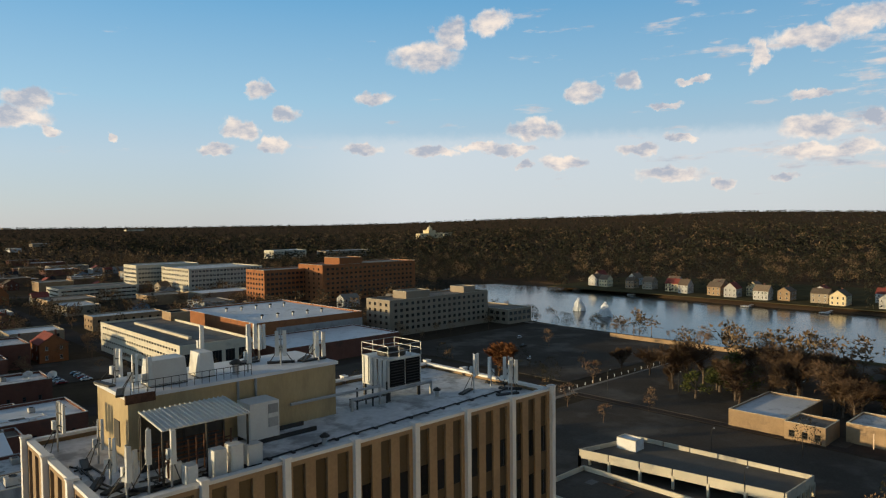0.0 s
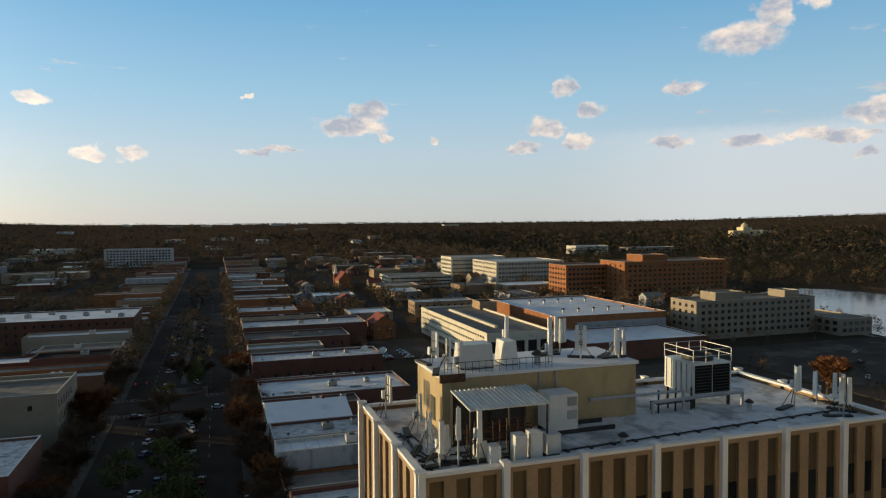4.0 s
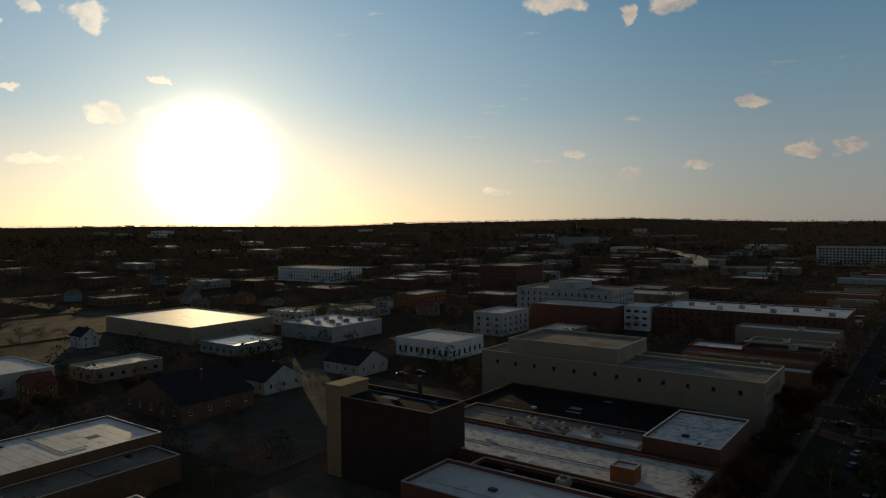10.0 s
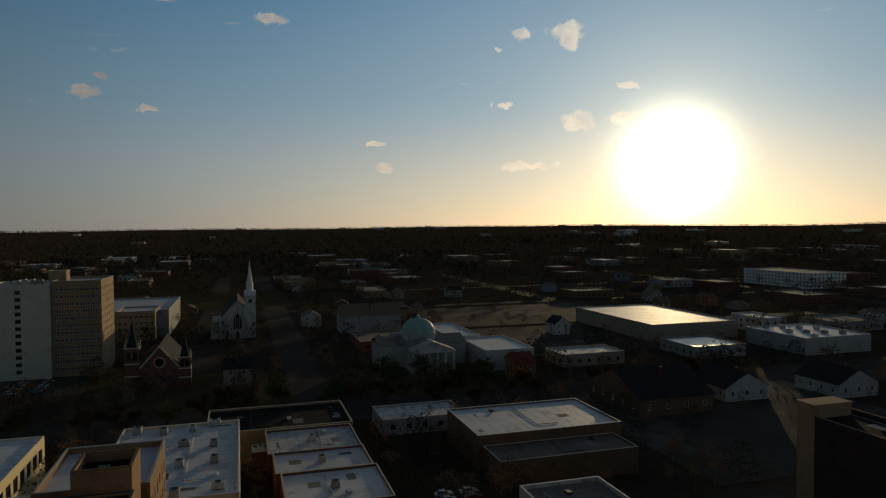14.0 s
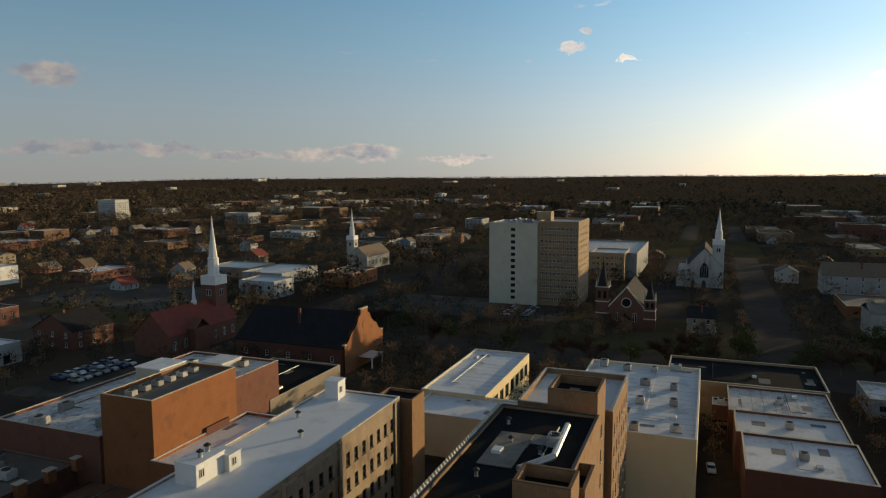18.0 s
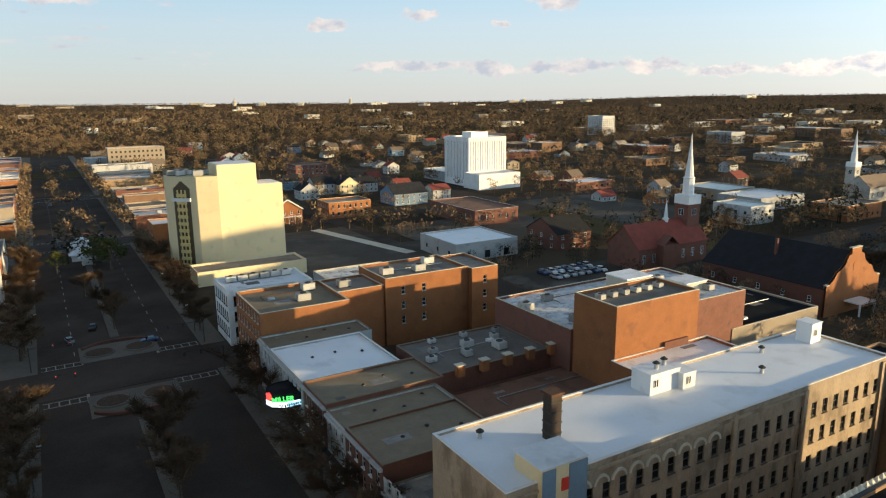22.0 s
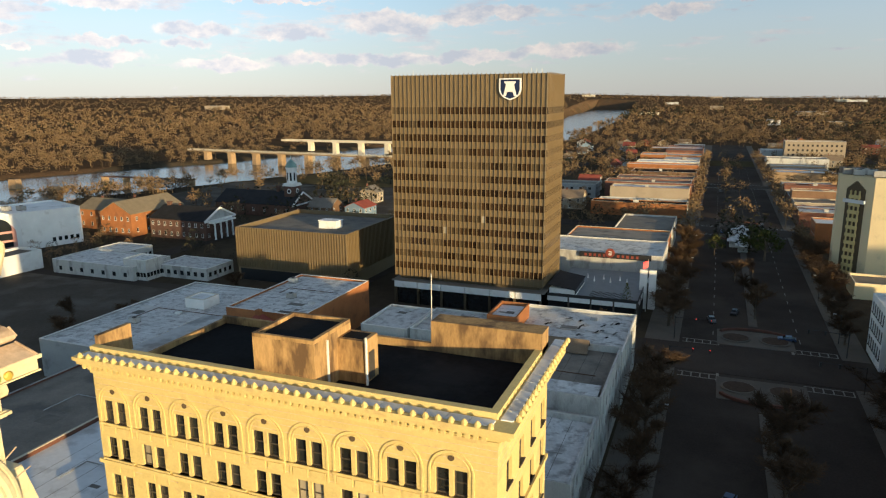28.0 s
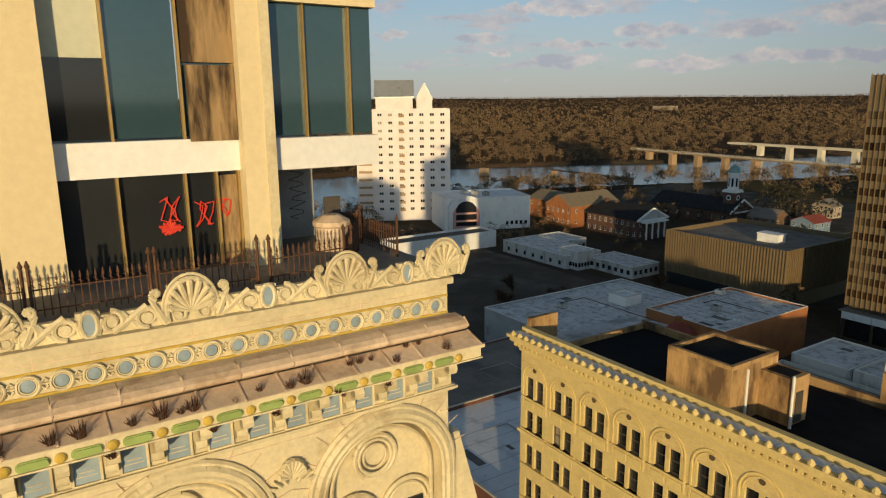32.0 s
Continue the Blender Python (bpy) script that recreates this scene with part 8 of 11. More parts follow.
    part("gable_roof", Shape().gable(-9, 7, -11, -3, 63.1, 70.6, "x", over=0.5), "metal_roof", ob)
    ob = building("museum_hall", "white museum hall with a pink arched entrance front", "museum", 264.3, 294.3, -225.1, -182.1, 15.8, "white", "membrane", rz=-19.4, parapet=0.7, coping="white",
                  windows=[("S", 5, 1, 1.4, 1.8, 2.0, 3, "plain", "frame_dark", "glass", 30, 42)])
    arch = [(-8.5, 0), (8.5, 0), (8.5, 11)] + [(8.5 * math.cos(math.pi * k / 12), 11 + 6.5 * math.sin(math.pi * k / 12)) for k in range(1, 12)] + [(-8.5, 11)]
    front, inner, pane_ = Shape(), Shape(), Shape()
    for sh, k, x0, x1 in ((front, 1.0, -18.0, -15.0), (inner, 0.78, -18.12, -18.0), (pane_, 0.6, -18.2, -18.12)):
        pts = [(12.0 + u * k, z * k if sh is not pane_ else 3.0 + z * 0.68) for u, z in arch]
        sh.face([(x0, u, z) for u, z in pts])
        for (u0, z0_), (u1, z1_) in zip(pts, pts[1:] + pts[:1]):
            sh.face([(x0, u0, z0_), (x1, u0, z0_), (x1, u1, z1_), (x0, u1, z1_)])
    part("entrance", front, "white", ob, "white arched entrance front")
    part("entrance_face", inner, "pink", ob, "pink arched entrance face")
    part("entrance_glazing", pane_, "glass", ob, "dark arched glazing")
    for z in (5.0, 8.6):
        part("transom", Shape().box(-18.35, -18.2, 6.5, 17.5, z, z + 0.9), "pink", ob)
    for k in range(3):
        place_unit(276 + 5 * k, -205 + 3 * k, 15.1, 0, 1.5)
    # low white motel strips and parking canopy
    for x0, x1, y0, y1, h in ((160, 182, -197, -183, 4.3), (184, 222, -192, -174, 5.0), (180, 190, -184, -176, 7.2), (205, 222, -205, -193, 5.0)):
        building("motel_block", "low white motel block with a covered walk", "motel", x0, x1, y0, y1, h, "white_dirty", "membrane_dirty", parapet=0.3, coping="white", group="motel", windows=[("S", 5, 1, 1.6, 1.6, 1.2, 3, *G), ("W", 7, 1, 1.6, 1.6, 1.2, 3, *G)])
    building("white_ramp", "long white concrete bridge ramp on low supports", "ramp", 232, 244, -178, -128, 7.0, "white", "pavement", parapet=0.8, coping="white")
    # brick church group by the river with a clock tower
    hipped("brick_hall_house", "orange brick hall with tan gabled roof", 244, 262.5, -266, -233, 10.6, 15.6, "brick_orange", "tan_roof", category="hall", windows=(5, 2), ridge="y")
    hipped("brick_hall_house", "brick hall with a tan ridged roof behind the gabled hall", 264.5, 288, -262, -243, 9.5, 13.6, "brick_orange", "tan_roof", category="hall", windows=(4, 2), ridge="x")
    wing = hipped("brick_wing_house", "long dark brick wing with slate roof and a white gable", 206, 237, -257, -237, 8.8, 13.4, "brick_dark", "slate", category="hall", windows=(9, 2))
    nave = hipped("church_nave", "brick church nave with a steep dark slate roof", 203, 252, -320, -300, 6.5, 12.2, "brick_dark", "slate", category="church", windows=(7, 1))
    for ob, a, b, ev, rd in ((wing, 15.5, 10, 8.8, 13.4), (nave, 24.5, 10, 6.5, 12.2)):
        for side in (-1, 1):
            part("bargeboard", Shape().tube((-a - 0.45, side * (b + 0.4), ev - 0.2), (-a - 0.45, 0, rd + 0.1), 0.45, n=4), "white", ob, "white painted bargeboard")
        part("cornice", Shape().box(-a - 0.5, -a, -b - 0.3, b + 0.3, ev - 0.7, ev), "white", ob, "white cornice under the gable")
    part("pediment", Shape().face([(-15.62, 10, 8.8), (-15.62, -10, 8.8), (-15.62, 0, 13.3)]), "white_dirty", wing, "white boarded pediment")
    for k in range(4):
        part("porch_column", Shape().tube((-17.5, -6 + 4 * k, 0), (-17.5, -6 + 4 * k, 7.4), 0.4, 0.35, n=8), "white", wing, "white porch column")
    part("porch_roof", Shape().box(-18.4, -15.5, -7.5, 7.5, 7.4, 8.1), "white", wing, "white porch roof")
    for x, y in ((238, -247), (222, -310)):
        part("stack", Shape().box(-0.8, 0.8, -0.8, 0.8, 0, 3.4).box(-1.0, 1.0, -1.0, 1.0, 3.4, 3.8), "brick_dark", thing("brick_stack", "dark brick stack on a slate roof", "chimney", "", x - 4, y, 11.2))
    e = thing("clock_tower", "dark brick church tower with a white lantern and copper dome", "clock tower", "", 208.5, -309, 0)
    part("tower", Shape().box(-3.1, 3.1, -3.1, 3.1, 0, 15.6), "brick_dark", e)
    for ax, ay in ((-1, 0), (0, 1)):
        part("clock", Shape().tube((ax * 3.1, ay * 3.1, 13.0), (ax * 3.25, ay * 3.25, 13.0), 1.3, n=16), "white", e, "white clock face")
        part("clock_disc", Shape().tube((ax * 3.25, ay * 3.25, 13.0), (ax * 3.29, ay * 3.29, 13.0), 0.85, n=16), "slate", e, "dark centre of the clock face")
    part("cornice", Shape().box(-3.6, 3.6, -3.6, 3.6, 15.6, 16.3).box(-3.3, 3.3, -3.3, 3.3, 16.3, 17.0), "white", e, "white cornice")
    part("lantern", Shape().spin([(2.7, 17.0), (2.7, 24.4), (3.1, 24.7), (3.1, 25.4)], 0, 0, 8), "white", e, "white eight-sided lantern")
    lm = window_mesh(1.1, 4.4, "arch", "frame_white", "glass")
    for k in range(8):
        an = 22.5 + 45 * k
        part("lantern_opening", lm, None, e, "dark arched opening", at=(2.52 * math.cos(radians(an)), 2.52 * math.sin(radians(an)), 20.6), rz=an + 90)
    part("dome", Shape().spin([(2.9, 25.4), (2.8, 26.4), (2.3, 27.6), (1.4, 28.6), (0.4, 29.3), (0.12, 29.7), (0.05, 31.8)], 0, 0, 12), "copper", e, "green copper dome")
    # stone piers of a lost bridge in the shallows
    for x, y in ((482, -356), (416, -335)):
        e = thing("ruined_pier", "square tan stone pier of a lost bridge in the river", "bridge pier", "ruined piers", x, y, -4)
        part("shaft", Shape().box(-4.2, 4.2, -2.6, 2.6, 0, 7.0, inset=0.3), "brick_tan", e)
        part("cap", Shape().box(-4.0, 4.0, -2.4, 2.4, 7.0, 7.7, inset=0.4), "brick_tan", e)
    # bridges
    for nm, xc, yc, half, turn, z, first, step, n in (("rail_bridge", 372, -556, 133, -5.0, 9.5, -112, 31.5, 8), ("road_bridge", 352, -690, 128, -3.4, 11.5, -116, 34.0, 7)):
        e = thing(nm, "long concrete and steel bridge on stout piers over the river", "bridge", "bridges", xc, yc, 0, turn)
        part("deck", Shape().box(-half, half, -3.5, 3.5, z - 1.3, z), "pale_concrete" if nm == "road_bridge" else "rust_pale", e)
        for side in (-3.6, 3.6):
            part("parapet", Shape().box(-half, half, side - 0.15, side + 0.15, z, z + (0.9 if nm == "road_bridge" else 0.35)), "pale_concrete", e)
        if nm == "rail_bridge":
            rail = Shape().box(-half, half, 3.54, 3.66, z + 1.4, z + 1.6)
            for k in range(int(half * 2 / 4)):
                rail.box(-half + 0.9 + 4 * k, -half + 1.1 + 4 * k, 3.5, 3.7, z, z + 1.45)
            part("railing", rail, "pale_concrete", e)
        pm = Shape().box(-2.6, 2.6, -3.4, 3.4, -7, z - 2.0, inset=0.3).box(-3.0, 3.0, -3.7, 3.7, z - 2.0, z - 1.3).mesh("pier", "brick_tan" if nm == "rail_bridge" else "pale_concrete")
        for k in range(n):
            part("pier", pm, None, e, at=(first + step * k, 0, 0))
    e = thing("truss_bridge", "dark iron truss span below a plank deck at the near bank", "truss bridge", "", 364, -387, 0, 2)
    s = Shape()
    for k in range(6):
        for y in (-2.2, 2.2):
            s.tube((-18 + 6 * k, y, -1.6), (-12 + 6 * k, y, 4.4), 0.28, n=4).tube((-18 + 6 * k, y, 4.4), (-12 + 6 * k, y, -1.6), 0.28, n=4)
            s.tube((-18 + 6 * k, y, -1.6), (-12 + 6 * k, y, -1.6), 0.3, n=4).tube((-18 + 6 * k, y, 4.4), (-18 + 6 * k, y, -1.6), 0.3, n=4)
    part("truss", s, "dark_steel", e)
    part("deck", Shape().box(-19, 62, -2.3, 2.3, 4.4, 5.0), "rust", e)
    for x in (-18.5, 18.5, 40, 60):
        part("pier", Shape().box(x - 1.2, x + 1.2, -2.4, 2.4, -7, 4.4), "brick_tan", e)


east_side()


def south_far():
    D = "sash", "frame_dark", "glass"
    # thirteen-storey brick and white slab
    ob = building("slab_block", "thirteen-storey brick apartment slab with white end walls", "apartment block", -352, -322, -76, -57, 40.5, "brick_tan", "membrane_dirty", parapet=0.8,
                  windows=[("N", 9, 12, 1.5, 1.5, 2.6, 3.05, "two", "frame_white", "glass"), ("W", 6, 12, 1.5, 1.5, 2.6, 3.05, "two", "frame_white", "glass")])
    ob = building("slab_block", "white-ended wing of the apartment slab", "apartment block", -346, -320, -100, -76.2, 39.5, "pale_concrete", "membrane_dirty", parapet=0.8,
                  windows=[("N", 1, 12, 2.2, 1.6, 2.6, 3.0, "plain", "frame_dark", "glass"), ("W", 5, 12, 1.3, 1.5, 2.6, 3.05, "two", "frame_white", "glass")])
    building("rooftop_lift_house", "square lift house on the apartment slab", "lift house", -342, -335, -80, -73, 44.2, "brick_tan", "tar_roof", parapet=0.4, z0=39.6)
    for k in range(8):
        place_unit(-344 + 3 * k, -92 + (k % 3) * 4, 38.7, 0, 1.4)
    # white office cube on a podium
    ob = building("ribbed_cube", "tall white ribbed office cube with blue glass", "office building", -290, -258, -436, -404, 33.8, "white", "membrane", parapet=0.8, coping="white")
    fm = Shape().box(-0.72, 0.72, -0.22, 0, 5, 33.8).mesh("rib", "white")
    for k in range(16):
        part("rib", fm, None, ob, at=(16, -15 + 2 * k, 0), rz=90)
        part("rib", fm, None, ob, at=(15 - 2 * k, 16, 0), rz=180)
    for k in range(15):
        part("window_strip", window_mesh(0.5, 26, "plain", "frame_white", "glass_blue"), None, ob, at=(16.05, -14 + 2 * k, 18), rz=90)
        part("window_strip", window_mesh(0.5, 26, "plain", "frame_white", "glass_blue"), None, ob, at=(14 - 2 * k, 16.05, 18), rz=180)
    building("cube_podium", "white podium wing of the office cube", "office wing", -288, -254, -403.5, -384, 10.4, "white", "membrane", parapet=0.6, coping="white")
    building("cube_podium", "low white rear wing of offices", "office wing", -282, -259, -470, -437, 7.5, "grey_wall", "membrane", parapet=0.6, coping="white")
    building("roof_box", "white plant room on the cube", "plant room", -281, -267, -426, -414, 37.0, "white", "membrane", parapet=0.4, z0=33)
    building("long_brick_office", "long two-storey brick office with arched lit windows", "office building", -206, -180, -320, -276, 7.6, "brick", "earth_roof", parapet=0.6, coping="white_dirty", windows=[("N", 9, 1, 1.3, 2.6, 2.6, 3, "two", "frame_white", "glass"), ("W", 6, 1, 1.3, 2.6, 2.6, 3, "two", "frame_white", "glass")])
    building("white_workshop", "low pale workshop with white roof and dark arched awnings", "workshop", -162, -133, -245, -217, 7.0, "grey_wall", "membrane_clean", parapet=0.5, coping="white_dirty", windows=[("N", 3, 1, 1.6, 1.6, 2.2, 3, "two", "frame_dark", "glass"), ("W", 3, 1, 2.6, 3.0, 0.4, 3, "plain", "frame_dark", "glass")])
    building("far_slab", "tall pale apartment block far out in the town", "apartment block", -783, -758, -836, -803, 30, "white_dirty", "membrane", parapet=0.6, windows=[("N", 8, 8, 1.6, 1.4, 2, 3.2, "plain", "frame_dark", "glass"), ("W", 6, 8, 1.6, 1.4, 2, 3.2, "plain", "frame_dark", "glass")])
    # houses and brick blocks round the crossing behind the cream tower
    S2 = "sash", "frame_white", "glass"
    ob = hipped("gabled_shop_house", "two-storey orange brick house with white gable boards", -113, -98, -347, -333, 7.4, 12.2, "brick_orange", "brown_roof", windows=(4, 2), ridge="y")
    for side in (-1, 1):
        part("bargeboard", Shape().tube((side * 7.9, 7.4, 7.1), (0, 7.4, 12.3), 0.35, n=4), "white", ob, "white gable board")
    part("balcony", Shape().box(-6.5, 6.5, 7.0, 8.6, 3.6, 3.9), "white", ob, "white front balcony")
    for k in range(5):
        part("balcony_post", Shape().box(-6.4 + 3.15 * k, -6.2 + 3.15 * k, 8.3, 8.5, 0, 4.8), "white", ob, "white balcony post")
    building("corner_brick_block", "two-storey orange brick block with a pale cornice", "building", -152, -128, -352, -335, 8.4, "brick_orange", "gravel_roof", parapet=0.7, coping="cream", windows=[("N", 6, 2, 1.2, 2.0, 1.6, 3.6, *S2), ("W", 7, 2, 1.2, 2.0, 1.6, 3.6, *S2)])
    hipped("blue_grey_house", "large grey-blue house with a broad slate roof", -198, -176, -374, -355, 6.8, 11.8, "slate_blue", "slate", windows=(6, 2), ridge="x")
    building("brick_midrise", "four-storey dark red brick block with a flat roof", "apartment block", -182, -157, -492, -472, 15.2, "brick", "gravel_roof", parapet=0.8, coping="beige", windows=[("N", 6, 4, 1.3, 1.7, 1.6, 3.6, *S2), ("W", 7, 4, 1.3, 1.7, 1.6, 3.6, *S2)])
    for x0, x1, y0, y1, ev, rd, ridge in ((-182, -168, -432, -418, 6.4, 11.2, "y"), (-196, -183, -436, -420, 6.0, 9.8, "x"), (-167, -153, -440, -424, 6.8, 11.4, "x"), (-150, -138, -420, -408, 6.0, 10.4, "y")):
        hipped("pale_gabled_house", "pale boarded house with steep dark gables", x0, x1, y0, y1, ev, rd, "cream" if x0 == -182 else "white_dirty", "slate", windows=(4, 2), ridge=ridge, group="pale gabled houses")
    building("cream_lodging", "four-storey cream block with rows of dark windows", "apartment block", -104, -56, -706, -688, 19.0, "beige", "membrane_dirty", parapet=0.7, coping="white_dirty", windows=[("N", 6, 4, 1.6, 1.8, 2.0, 4.2, "two", "frame_dark", "glass"), ("W", 12, 4, 1.6, 1.8, 2.0, 4.2, "two", "frame_dark", "glass")])
    path = new("pavement_lot_edge", Shape().box(-2.6, 2.6, -35, 35, -0.2, 0.2).mesh("pavement_lot_edge", "pale_concrete"))
    path.matrix_world = pose(-119, -276, 0, 0, 0, 13.2)
    tagged(path, "pale concrete path beside a dark parking lot", "pavement", kind="structure")
    # churches
    ob = spire_church("brick_spire_church", "red brick church with a tall white spire", -199, -178.5, 180, "brick", "red_roof", (36, 15.5, 8, 15.5), (6.5, 21), 26.5, 0)
    part("small_spire", Shape().spin([(1.0, 13.5), (1.0, 16), (1.3, 16.2), (0.75, 16.6), (0.05, 24)], 0, 0, 8), "white", ob, at=(3.5, 0, 0))
    part("transept", Shape().box(-3.5, 3.5, -3, 0, 0, 9).gable(-3.5, 3.5, -3, 0, 9, 12, "y"), "brick", ob, at=(-5, -7.7, 0))
    hipped("church_house", "gabled brick parish house", -196, -178, -232, -212, 7, 12.5, "brick", "slate", windows=(3, 2), category="parish house")
    ob = hipped("gable_hall", "brick hall with big black roof and shaped orange gable", -212, -186, -147, -106, 8.3, 17.4, "brick", "slate", category="hall", windows=(7, 1), ridge="y")
    curve = [(13.4, 0), (13.4, 9.2), (12.2, 9.4), (10.4, 10.4), (8.6, 12.6), (6.6, 13.4), (5.0, 14.6), (3.8, 16.8), (2.4, 17.2), (2.4, 18.8)]
    gable_pts = [(x, 21.2, z) for x, z in curve + [(-x, z) for x, z in curve[::-1]]]
    part("gable_edge", Shape().box(-2.6, 2.6, 20.3, 21.3, 18.8, 19.1).box(12.0, 13.5, 20.3, 21.3, 9.2, 9.5).box(-13.5, -12.0, 20.3, 21.3, 9.2, 9.5), "pale_concrete", ob)
    part("shaped_gable", Shape().face(gable_pts[::-1]).face([(x, 20.4, z) for x, y, z in gable_pts]).tube((0, 21.2, 13.5), (0, 21.3, 13.5), 1.3, n=14), "brick_orange", ob)
    part("porch", Shape().box(-4, 4, 21.2, 26, 3.4, 3.8).box(-4, -3.6, 25.6, 26, 0, 3.4).box(3.6, 4, 25.6, 26, 0, 3.4), "white", ob)
    spire_church("stone_spire_church", "pale stone church with a slender spire", -423, -219, 0, "concrete", "brown_roof", (34, 14, 9, 15), (5.5, 20), 21, -1)
    ob = spire_church("white_spire_church", "white gothic church with a green-tipped spire", -424, -2, 0, "white_dirty", "slate", (40, 18, 12, 22), (6, 24), 20, 1)
    lancet = [(-2.2, 0), (2.2, 0), (2.2, 5.0), (1.3, 7.2), (0, 8.6), (-1.3, 7.2), (-2.2, 5.0)]
    part("great_window", Shape().face([(20.25, u, 5.5 + z) for u, z in lancet]), "glass", ob, "tall pointed window")
    for u in (-1.1, 0, 1.1):
        part("tracery", Shape().box(20.2, 20.34, u - 0.12, u + 0.12, 5.5, 12.2), "white_dirty", ob)
    for k in range(3):
        part("doorway", Shape().face([(20.24, -5.5 + 5.5 * k + u * 0.5, z * 0.5) for u, z in lancet]), "frame_dark", ob)
    for u in (-9.2, -4.4, 4.4):
        part("buttress", Shape().box(19.6, 21.2, u - 0.5, u + 0.5, 0, 12.5).box(19.9, 20.9, u - 0.3, u + 0.3, 12.5, 15.5, inset=0.2), "white_dirty", ob)
    part("aisle", Shape().box(-18, 19, -14.5, -9, 0, 7).box(-18, 19, -14.7, -9, 7, 8.6, inset=0.4), "white_dirty", ob)
    twin_tower_church()
    building("auditorium", "huge low grey auditorium with a flat roof", "auditorium", -505, -425, -130, -40, 15.5, "grey_wall", "membrane_dirty", parapet=0.8)
    building("brick_annex", "three-storey brown brick annex", "building", -440, -413, -66, -46, 16.5, "brick_tan", "membrane", parapet=0.7, windows=[("N", 7, 4, 1.6, 1.6, 2, 3.5, "two", "frame_white", "glass"), ("W", 6, 4, 1.6, 1.6, 2, 3.5, "two", "frame_white", "glass")])
    # domed hall
    FOOT.append((-330, -276, 56, 100))
    ob = thing("domed_hall", "white classical hall with a green copper dome and pediment", "domed church", "", -306, 78, 0)
    part("wall", Shape().box(-22, 22, -9, 9, 0, 9.5).box(-9, 9, -20, -9, 0, 9.5).box(-9, 9, 9, 20, 0, 9.5), "concrete", ob)
    part("roof", Shape().gable(-22, 22, -9, 9, 9.5, 12.5, "x", over=0.4), "gravel_roof", ob)
    part("cross_roof", Shape().gable(-9, 9, -20, 20, 9.5, 12.3, "y", over=0.4), "gravel_roof", ob)
    part("drum", Shape().spin([(8, 11), (8, 13.4), (8.5, 13.7)], 0, 0, 24), "white_dirty", ob)
    part("dome", Shape().spin([(7.8, 13.7), (7.3, 16), (5.9, 18.2), (3.6, 19.6), (1.2, 20.2), (1.0, 21), (0.2, 22)], 0, 0, 24), "copper", ob)
    part("pediment", Shape().box(22, 27, -9, 9, 8.6, 9.6).face([(27, -9, 9.6), (27, 9, 9.6), (27, 0, 13.2)]).gable(20, 27, -9, 9, 9.6, 13.2, "x"), "white_dirty", ob)
    for k in range(6):
        part("column", Shape().spin([(0.8, 0), (0.65, 8.8), (0.9, 9)], 26, -9 + 3.6 * k, 10), "white_dirty", ob)
    building("domed_hall_wing", "white-roofed wing beside the domed hall", "church wing", -312, -275, 100, 122, 9.0, "white_dirty", "membrane", parapet=0.5, coping="white")
    building("domed_hall_wing", "white-roofed rear wing beside the domed hall", "church wing", -362, -316, 96, 112, 9.0, "white_dirty", "membrane", parapet=0.5, coping="white")
    hipped("mansion", "large pale mansion with a tiled roof", -420, -402, 56, 92, 10, 16, "grey_wall", "brown_roof", windows=(4, 3), category="mansion", ridge="y")
    # white low range near the crossing
    ob = building("white_low_range", "low dark-walled range with a long white roof", "shop range", -190, -163, 57, 98, 9.0, "brick_brown", "membrane", parapet=0.4, coping="white")
    building("white_low_range", "lower strip with a dull roof", "shop range", -162.5, -150, 58, 95, 6.5, "brick_brown", "gravel_roof", parapet=0.4)
    building("near_roof", "white parapet roof at the corner", "building", -122, -96, 51, 68, 11.8, "white_dirty", "gravel_roof", parapet=0.7, coping="white")
    # white arched hall and lots
    building("arched_white_hall", "white hall with arched windows and a bright roof", "hall", -212, -180, 249, 276, 8.4, "white", "membrane", parapet=0.4, coping="white", windows=[("E", 9, 1, 1.4, 2.4, 2.2, 3, *D), ("N", 6, 1, 1.4, 2.4, 2.2, 3, *D)])
    building("gold_roof_store", "wide low store whose roof mirrors the low sun", "store", -402, -316, 208, 262, 9.2, "beige", "membrane", parapet=0.4)
    building("white_roof_store", "low grey store with a white roof and units", "store", -300, -260, 254, 293, 8.2, "grey_wall", "membrane", parapet=0.4, coping="white")
    for k in range(9):
        place_unit(-295 + 4 * k, 262 + (k % 4) * 7, 7.8, 0, 1.2)
    for x, y, w in ((-198, 211, 9), (-206, 170, 9)):
        ob = hipped("chapel_gable", "small grey chapel hall with white gable end", x - 14, x + 6, y - w, y + w, 5, 9.8, "white_dirty", "slate", windows=(4, 1), category="chapel")
    hipped("chapel_roof", "large dark slate church roof", -225, -192, 122, 150, 6, 13, "brick_brown", "slate", windows=(5, 1), category="church", ridge="y")


south_far()


